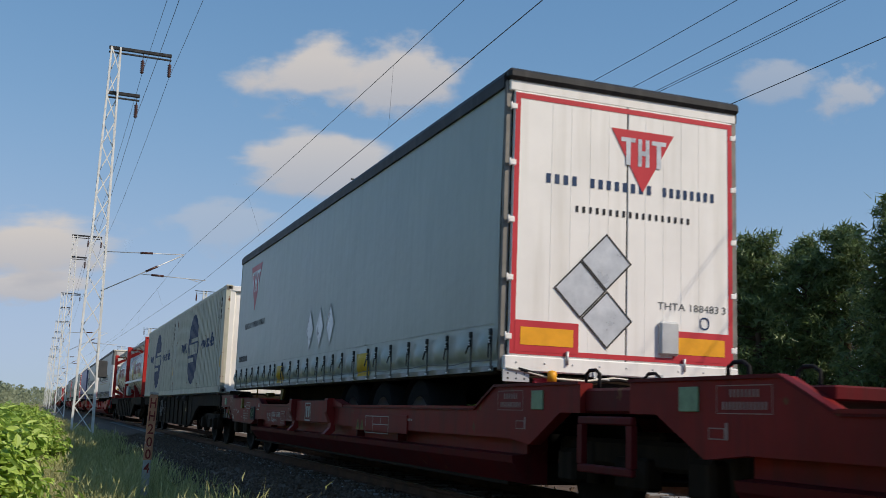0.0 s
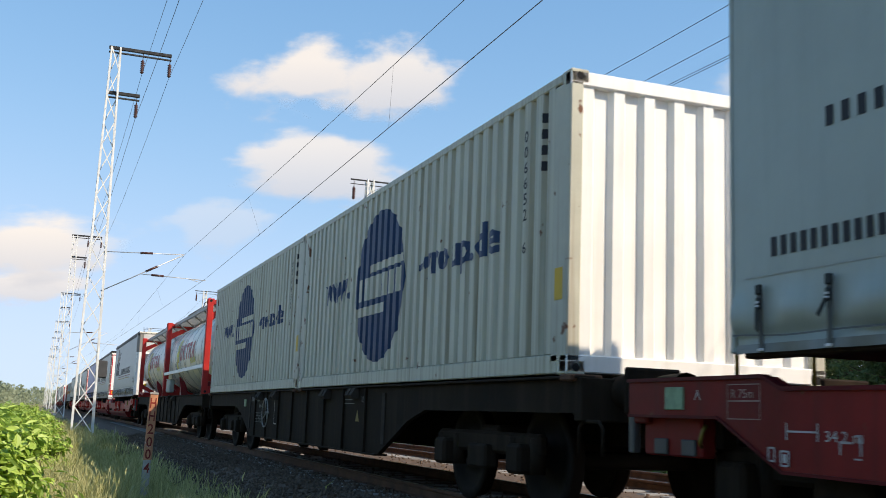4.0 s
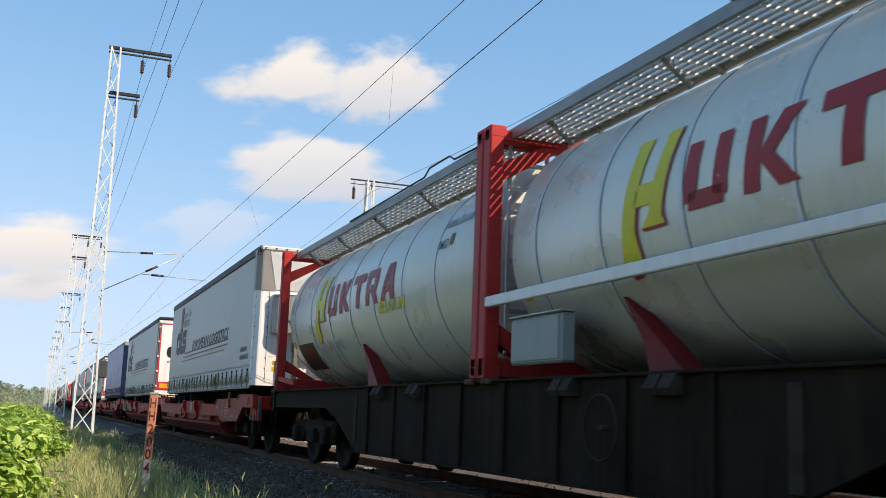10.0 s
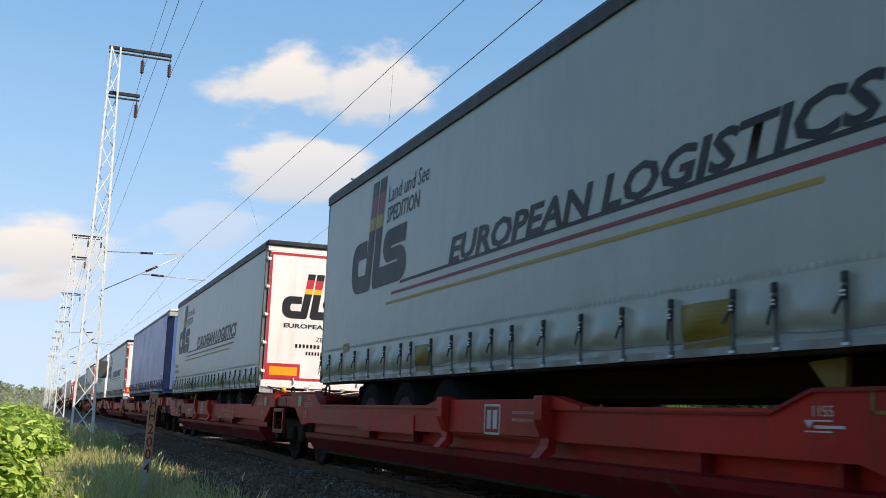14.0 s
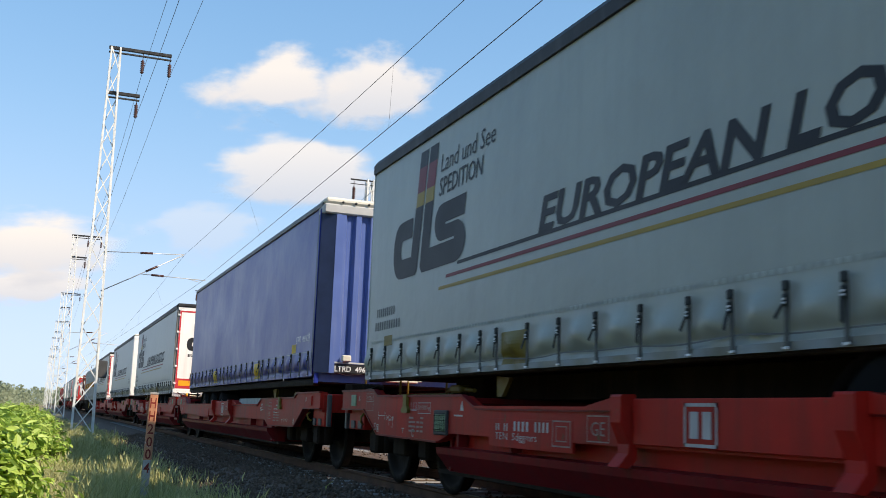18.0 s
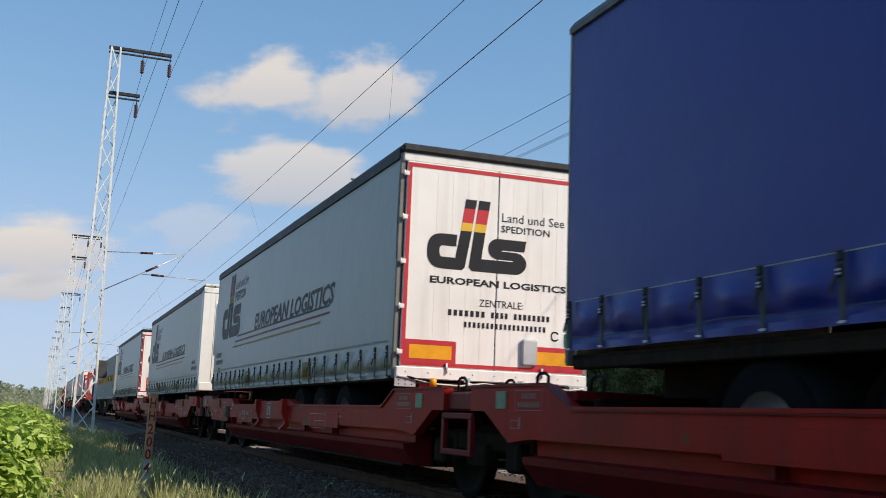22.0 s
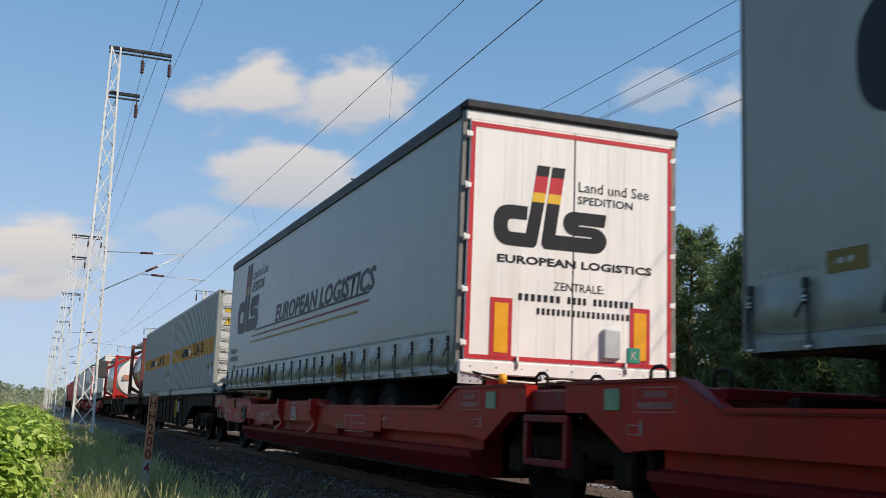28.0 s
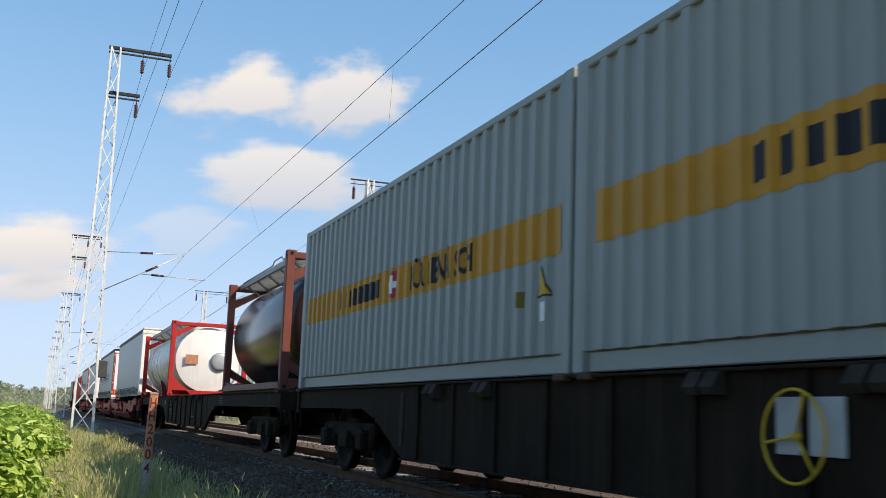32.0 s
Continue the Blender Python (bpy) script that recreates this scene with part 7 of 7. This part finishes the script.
def tank_container(u, label, L, shell, cage, mark=None, top_walk=True, rail=False, round_end=False, group="tank containers"):
    half, z0, z1 = 1.25, 1.155, 3.58
    zc, r = 2.36, 1.14
    t = thing("tank_container", label, "tank container", group)
    for y in (0.0, L - 0.16):
        for s in (-1, 1):
            part("corner_post", Build().box(min(s * half, s * (half - 0.15)), max(s * half, s * (half - 0.15)), y, y + 0.16, z0 + 0.1, z1 - 0.1, 0.015), cage, t)
        part("top_beam", Build().box(-half, half, y + 0.02, y + 0.14, z1 - 0.15, z1 - 0.03, 0.012), cage, t)
        part("bottom_beam", Build().box(-half, half, y + 0.02, y + 0.14, z0 + 0.02, z0 + 0.2, 0.012), cage, t)
        for s in (-1, 1):
            for zz in (1, -1):
                part("gusset", Build().prism([(s * (half - 0.1), zc + zz * 0.65), (s * (half - 0.1), zc + zz * 0.85), (s * 0.55, zc + zz * 1.12), (s * 0.35, zc + zz * 1.12)], 1, y + 0.05, y + 0.11), cage, t)
    corner_castings(t, L, half, z0, z1, cage)
    e = 0.42
    prof = [(e - 0.30, 0.0), (e - 0.29, 0.35), (e - 0.25, 0.7), (e - 0.13, 1.0), (e, r - 0.03), (e + 0.08, r), (L - e - 0.08, r), (L - e, r - 0.03), (L - e + 0.13, 1.0), (L - e + 0.25, 0.7), (L - e + 0.3, 0.0)]
    part("tank_shell", Build().lathe(prof, (0, 0, zc), 1, 56), shell, t)
    for k in range(7 if L > 7 else 0):
        y = (1.42 if rail else 1.54) + 1.125 * k
        part("cladding_band", Build().lathe([(-0.022, r), (-0.022, r + 0.007), (0.022, r + 0.007), (0.022, r)], (0, y, zc), 1, 56), M_HOOP, t, "bright steel band")
        part("band_seam", Build().lathe([(-0.030, r), (-0.030, r + 0.003), (-0.022, r + 0.003), (-0.022, r)], (0, y, zc), 1, 56), M_ROOF, t)
    for y in ((1.3, 6.4) if rail else (4.15,) if L > 7 else ()):
        for s in (-1, 1):
            part("saddle", Build().add([(s * 1.0, y - 0.3, z0 + 0.01), (s * 1.0, y + 0.12, z0 + 0.01), (s * 0.985, y + 0.25, z0 + 0.26), (s * 1.0, y + 0.5, zc - 0.62), (s * 0.8, y - 0.3, z0 + 0.01), (s * 0.8, y + 0.12, z0 + 0.01), (s * 0.8, y + 0.25, z0 + 0.26), (s * 0.88, y + 0.5, zc - 0.62), (s * 0.99, y + 0.02, z0 + 0.24), (s * 0.8, y + 0.02, z0 + 0.24)], [(0, 1, 2, 8), (8, 2, 3), (4, 9, 6, 5), (9, 7, 6), (0, 4, 5, 1), (1, 5, 6, 2), (2, 6, 7, 3), (3, 7, 9, 8), (8, 9, 4, 0)]), M_DEEP, t)
    for s in (-1, 1):
        if cage is M_BROWN:
            part("bottom_rail", Build().box(min(s * half, s * (half - 0.1)), max(s * half, s * (half - 0.1)), 0.16, L - 0.16, z0 + 0.02, z0 + 0.14, 0.01), cage, t)
        if not rail:
            part("end_brace", Build().tube([(s * (half - 0.06), L - 0.1, z0 + 0.2), (s * (half - 0.1), L - 1.2, z0 + 0.1)], 0.05, 4, smooth=False), cage, t)
    if rail:
        part("side_rail", Build().box(-half - 0.0, -half + 0.05, 0.16, L - 0.12, 1.815, 1.915, 0.01), M_WHITE, t, "white longitudinal rail")
        vb = part("valve_box", Build().box(-half + 0.05, -1.06, 7.52, 8.48, 1.26, 1.67, 0.02), M_GREYC, t, "grey valve box")
        part("lid", Build().box(-half + 0.038, -half + 0.05, 7.55, 8.45, 1.29, 1.64, 0.004), M_GREYC, vb)
        part("lid_flange", Build().box(-half + 0.03, -1.08, 7.5, 8.5, 1.67, 1.685, 0.004), M_GALV, vb)
    for zz in ((z1 - 0.1,) if top_walk else ()):
        wk = part("walkway", Build().box(-0.98, -0.42, 0.1, 0.16, zz, zz + 0.03).box(-0.98, -0.42, L - 0.16, L - 0.1, zz, zz + 0.03), M_GRATE, t, "perforated metal walkway")
        for k in range(8):
            x = -0.955 + k * 0.073
            part("slat", Build().box(x - 0.019, x + 0.019, 0.1, L - 0.1, zz + 0.03, zz + 0.05), M_GALV, wk)
        for x in (-1.0, -0.41):
            part("walkway_edge", Build().box(x - 0.02, x + 0.02, 0.1, L - 0.1, zz - 0.02, zz + 0.09, 0.006), M_GRATE, t)
        for k in range(40):
            y = 0.2 + k * (L - 0.4) / 39
            part("grating_bar", Build().box(-0.98, -0.42, y - 0.008, y + 0.008, zz + 0.012, zz + 0.03), M_GALV, wk)
        for k in range(5):
            y = 0.8 + k * (L - 1.6) / 4
            part("walkway_bracket", Build().tube([(-0.95, y, zz), (-0.7, y, zc + r * 0.82)], 0.03, 5), M_GRATE, t)
            part("walkway_bracket", Build().tube([(-0.45, y, zz), (-0.4, y, zc + r * 0.94)], 0.03, 5), M_GRATE, t)
        part("handrail", Build().tube([(-1.03, 0.6, zz + 0.09), (-1.04, 1.3, zz + 0.1), (-1.04, 1.45, zz + 0.17), (-1.04, 2.1, zz + 0.17), (-1.03, 2.3, zz + 0.1), (-1.03, 5.5, zz + 0.09)], 0.012, 5), M_ROOF, t)
        part("manhole", Build().lathe([(0, 0.3), (0.1, 0.3), (0.1, 0.26), (0.16, 0.24), (0.16, 0.0)], (0.1, L / 2, zc + r - 0.03), 2, 18), M_GALV, t)
    if not round_end and top_walk and cage is M_TRED:
        b = Build().box(-0.98, -0.95, -0.04, 0.0, z0 + 0.25, z1 + 0.02).box(-0.58, -0.55, -0.04, 0.0, z0 + 0.25, z1 + 0.02)
        ld = part("ladder", b, M_GALV, t, "aluminium ladder")
    for k in range(9 if not round_end and top_walk and cage is M_TRED else 0):
        part("rung", Build().box(-0.95, -0.58, -0.035, -0.005, z0 + 0.4 + 0.24 * k, z0 + 0.44 + 0.24 * k), M_GALV, ld)

    def skin(y0, z):
        """Print laid round the shell, from y0 towards -y, with its foot at height z."""
        a0 = math.asin((z - zc) / r)
        rr = r + 0.009
        return lambda p, q: (-rr * math.cos(a0 + q / r), y0 - p, zc + rr * math.sin(a0 + q / r))
    vs = [0.06 * k for k in range(1, 18)]
    if mark == "carrier":
        squeeze = lambda f: (lambda p, q: f(0.9 * p, q))
        patch("emblem", [[(-0.02, -0.06), (0.06, -0.12), (0.2, -0.11), (0.28, -0.02), (0.25, 0.2), (0.415, 0.88), (0.22, 0.88), (0.03, 0.1)], [(0.46, 0.2), (0.64, 0.2), (0.81, 0.88), (0.64, 0.88)], [(0.36, 0.2), (0.46, 0.2), (0.485, 0.3)], [(0.64, 0.2), (0.69, 0.2), (0.665, 0.3)], [(0.25, 0.36), (0.50, 0.36), (0.54, 0.52), (0.29, 0.52)], [(0.15, 0.84), (0.22, 0.84), (0.22, 0.88)], [(0.57, 0.84), (0.64, 0.84), (0.64, 0.88)]], t, M_HUKY, squeeze(skin(6.75 if rail else 6.9, 1.98)), ys=vs, label="lemon yellow emblem shape")
        patch("emblem_edge", [[(0.28, -0.02), (0.315, -0.05), (0.29, 0.2), (0.33, 0.36), (0.29, 0.36), (0.25, 0.2)], [(0.06, -0.12), (0.09, -0.155), (0.22, -0.145), (0.315, -0.05), (0.28, -0.02), (0.2, -0.11)], [(0.69, 0.2), (0.72, 0.18), (0.69, 0.3), (0.845, 0.88), (0.81, 0.88), (0.655, 0.26)], [(0.36, 0.2), (0.39, 0.175), (0.72, 0.18), (0.69, 0.2)]], t, M_HUKR, squeeze(skin(6.75 if rail else 6.9, 1.98)), ys=vs)
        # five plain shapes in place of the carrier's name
        shapes = [[slant(0, 0.05, 0.15, 0.46, 0.12), slant(0.33, 0.05, 0.48, 0.46, 0.12), slant(0.06, 0, 0.44, 0.12, 0.12)],
                  [slant(0, 0, 0.15, 0.46, 0.12), [(0.15, 0.2), (0.36, 0.46), (0.56, 0.46), (0.30, 0.21), (0.52, 0.0), (0.33, 0.0)]],
                  [slant(0, 0.34, 0.54, 0.46, 0.12), slant(0.19, 0, 0.35, 0.34, 0.12)],
                  [slant(0, 0, 0.15, 0.46, 0.12), slant(0.15, 0.35, 0.48, 0.46, 0.12), slant(0.15, 0.16, 0.46, 0.25, 0.12), slant(0.36, 0.25, 0.5, 0.35, 0.12), [(0.26, 0.16), (0.42, 0.16), (0.54, 0.0), (0.37, 0.0)]],
                  [[(0, 0), (0.16, 0), (0.42, 0.46), (0.27, 0.46)], [(0.38, 0), (0.55, 0), (0.5, 0.46), (0.34, 0.46)], rect(0.16, 0.1, 0.44, 0.19)]]
        for k, sh in enumerate(shapes):
            patch("emblem_shape", [[(x + 0.655 * k, q) for x, q in p] for p in sh], t, M_HUKR, skin(5.9 if rail else 6.1, 2.2), ys=vs, label="worn dark red print")
        letters("country_lettering", "BELGIUM", 1.05, 0.15, t, M_HUKY, skin(3.6, 2.06), shear=0.2, bold=0.02, ys=vs)
        letters("unit_code", "HUKU 311322 0" if rail else "HUKU 351105 5", 0.9, 0.105, t, M_INK, skin(1.48, 2.82), shear=0.15, bold=0.008, ys=vs)
        if not rail:
            letters("type_code", "3MKD", 0.3, 0.11, t, M_INK, skin(1.5, 2.58), shear=0.15, bold=0.008, ys=vs)
            patch("yellow_label", [rect(0, 0, 0.1, 0.13)], t, M_YELP, skin(1.16, 2.6), ys=vs)
        if not rail:
            patch("dark_placard", [rect(0, 0, 1.0, 0.5)], t, M_UMBER, skin(8.3, 1.50), ys=vs, label="dark brown placard strip")
            patch("red_remnant", [rect(0, 0, 0.5, 0.2)], t, M_DEEP, skin(8.05, 1.66), ys=vs, label="torn red sticker remnant")
            for i, p in enumerate(blocks(13, 1.3, 0.09, 0.35)):
                patch("faded_print", [[(a + 0.04 * (i % 3), b + 0.03 * ((i * 5) % 4)) for a, b in p]], t, M_ROOFT, skin(6.95, 1.72), ys=vs, label="worn grey print")
        patch("orange_label", [rect(0, 0, 0.15, 0.12)], t, M_YEL, skin(8.55, 1.85), ys=vs)
        patch("yellow_triangle", [[(-0.62, 3.02), (-0.4, 3.02), (-0.51, 3.2)]], t, M_YEL, lead_map(0, 0.1, 0))
        patch("end_code", blocks(7, 0.5, 0.12, 0.4), t, M_INK, lead_map(-0.3, 0.1, 3.2))
        part("end_cover", Build().lathe([(0.0, 1.02), (-0.015, 1.0), (-0.02, 0.0)], (0, 0.12, zc), 1, 40), M_WHITE, t, "white domed end")
    if round_end:
        part("end_cover", Build().lathe([(0.0, 1.05), (-0.02, 0.95), (-0.08, 0.6), (-0.1, 0.0)], (0, 0.12, zc), 1, 40), M_WHITE, t, "white domed end")
        part("end_hatch", Build().lathe([(0.0, 0.3), (-0.06, 0.3), (-0.08, 0.22), (-0.08, 0)], (0.35, 0.03, zc - 0.05), 1, 24), M_GALV, t, "round ribbed hatch")
        patch("orange_plate", [rect(-0.75, 2.2, -0.35, 2.5)], t, M_POSTO, lead_map(0, -0.01, 0), label="orange hazard plate")
        for s in (-1, 1):
            part("end_brace", Build().prism([(s * 1.2, 1.2), (s * 1.2, 1.9), (s * 0.5, 1.2)], 1, 0.02, 0.06), cage, t)
    return couple(t, u)


# ---- make-up of the train ----
def make_train():
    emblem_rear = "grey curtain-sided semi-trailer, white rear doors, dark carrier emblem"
    # first stretch
    pocket_wagon(6.55, red=M_MAROON, deep=M_MAROOND)
    curtain_trailer(8.56, "grey-green curtain-sided semi-trailer, white rear doors, red triangle emblem", cloth=M_TCURT, pictures="lessor")
    container_wagon(23.45, hand=(12.25, 0.25, M_GRATE, "pale spoked brake wheel"))
    for k in range(2):
        box_container(24.3 + 9.19 * k, "cream corrugated container with a faded blue oval emblem, rust streaks", M_CREAM, M_CREAM if k else M_WHITE, "globe", 0.238)
    container_wagon(43.25, hand=(7.55, 0.235, M_DUST, "thin pale brake wheel"))
    tank_container(44.09, "pale tank container in a red frame, white side rail, ladder", 9.125, M_TANK, M_TRED, "carrier", rail=True)
    tank_container(53.24, "pale tank container in a red frame, dark placard strip", 9.125, M_TANK, M_TRED, "carrier")
    # pocket wagons
    pocket_wagon(80.9, 0.5)
    curtain_trailer(64.43, "grey curtain-sided semi-trailer with a bowed bronze front fairing", length=14.1, rear_lead=False, front="curved")
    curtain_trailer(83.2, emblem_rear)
    pocket_wagon(115.4)
    curtain_trailer(99.47, "blue curtain-sided semi-trailer with corrugated blue front wall", length=13.87, rear_lead=False, cloth=M_BLUE, front="blue", pictures="blue")
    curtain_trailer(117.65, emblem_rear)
    pocket_wagon(149.87)
    curtain_trailer(133.85, "grey curtain-sided semi-trailer with a white boxed front fairing", rear_lead=False, front="boxed")
    curtain_trailer(152.03, "grey curtain-sided semi-trailer, white rear doors, upright orange reflectors", upright_reflectors=True)
    container_wagon(166.95, hand=(7.34, 0.25, M_YEL, "yellow spoked brake wheel"))
    for k in range(2):
        box_container(167.76 + 9.19 * k, "grey-blue corrugated container with an amber band, pale grey end", M_GREYC, M_ENDG, "band", 0.275, door_end=True)
    container_wagon(186.75, 27.0, label="long dark container wagon, part empty")
    tank_container(187.5, "dark brown tank container in a brown frame", 6.06, M_TANKB, M_BROWN)
    tank_container(204.5, "white tank container, bright red frame, round hatch on its end", 9.125, M_TANK, M_TRED, round_end=True)
    # the rest of the train, far off
    pocket_wagon(231.3)
    curtain_trailer(215.0, "plain grey curtain-sided semi-trailer far down the train", rear_lead=False, front="boxed", pictures="")
    curtain_trailer(233.2, "grey curtain-sided semi-trailer, white rear doors, far down the train")
    pocket_wagon(265.5)
    curtain_trailer(249.9, "plain grey curtain-sided semi-trailer far down the train", rear_lead=False, front="boxed", pictures="")
    curtain_trailer(267.6, "grey curtain-sided semi-trailer, white rear doors, far down the train")
    container_wagon(282.7)
    box_container(283.5, "dark red corrugated container far down the train", M_TRED, M_TRED, "", 0.3)
    box_container(292.7, "dark red corrugated container far down the train", M_TRED, M_BROWN, "", 0.3)
    container_wagon(302.5)
    tank_container(303.3, "white tank container in a bright red frame far down the train", 9.125, M_TANK, M_TRED, round_end=True)
    box_container(312.5, "cream corrugated container far down the train", M_CREAM, M_CREAM, "", 0.29)


def motions():
    stops = [float(k) for k in range(33)]
    for ob, u in TRAIN:
        walk(ob, [(t, pose(TRACK, u - advance(t), 0)) for t in stops])
    # wheels turn under their wagons: one row for every 60 degrees
    fine = np.linspace(0, 32, 961)
    way = np.array([advance(t) for t in fine])
    for ob, r, place in WHEELS:
        n = int(way[-1] / r / radians(60))
        times = [0.0] + [float(np.interp(radians(60) * r * k, way, fine)) for k in range(1, n + 1)] + [32.0]
        rows = [(t, Matrix.Translation(place) @ Matrix.Rotation(advance(t) / r, 4, "X")) for t in times]
        walk(ob, rows)
    for ob, rows in CLOUDS:
        walk(ob, [(16.0 * i, m) for i, m in enumerate(rows)])


make_ground()
make_overhead()
marker_post()
make_plants()
make_clouds()
make_train()
make_track(TRACK, "steel rails on concrete sleepers carrying the train")
make_track(SECOND, "second pair of steel rails beyond the train")
make_ballast()
motions()
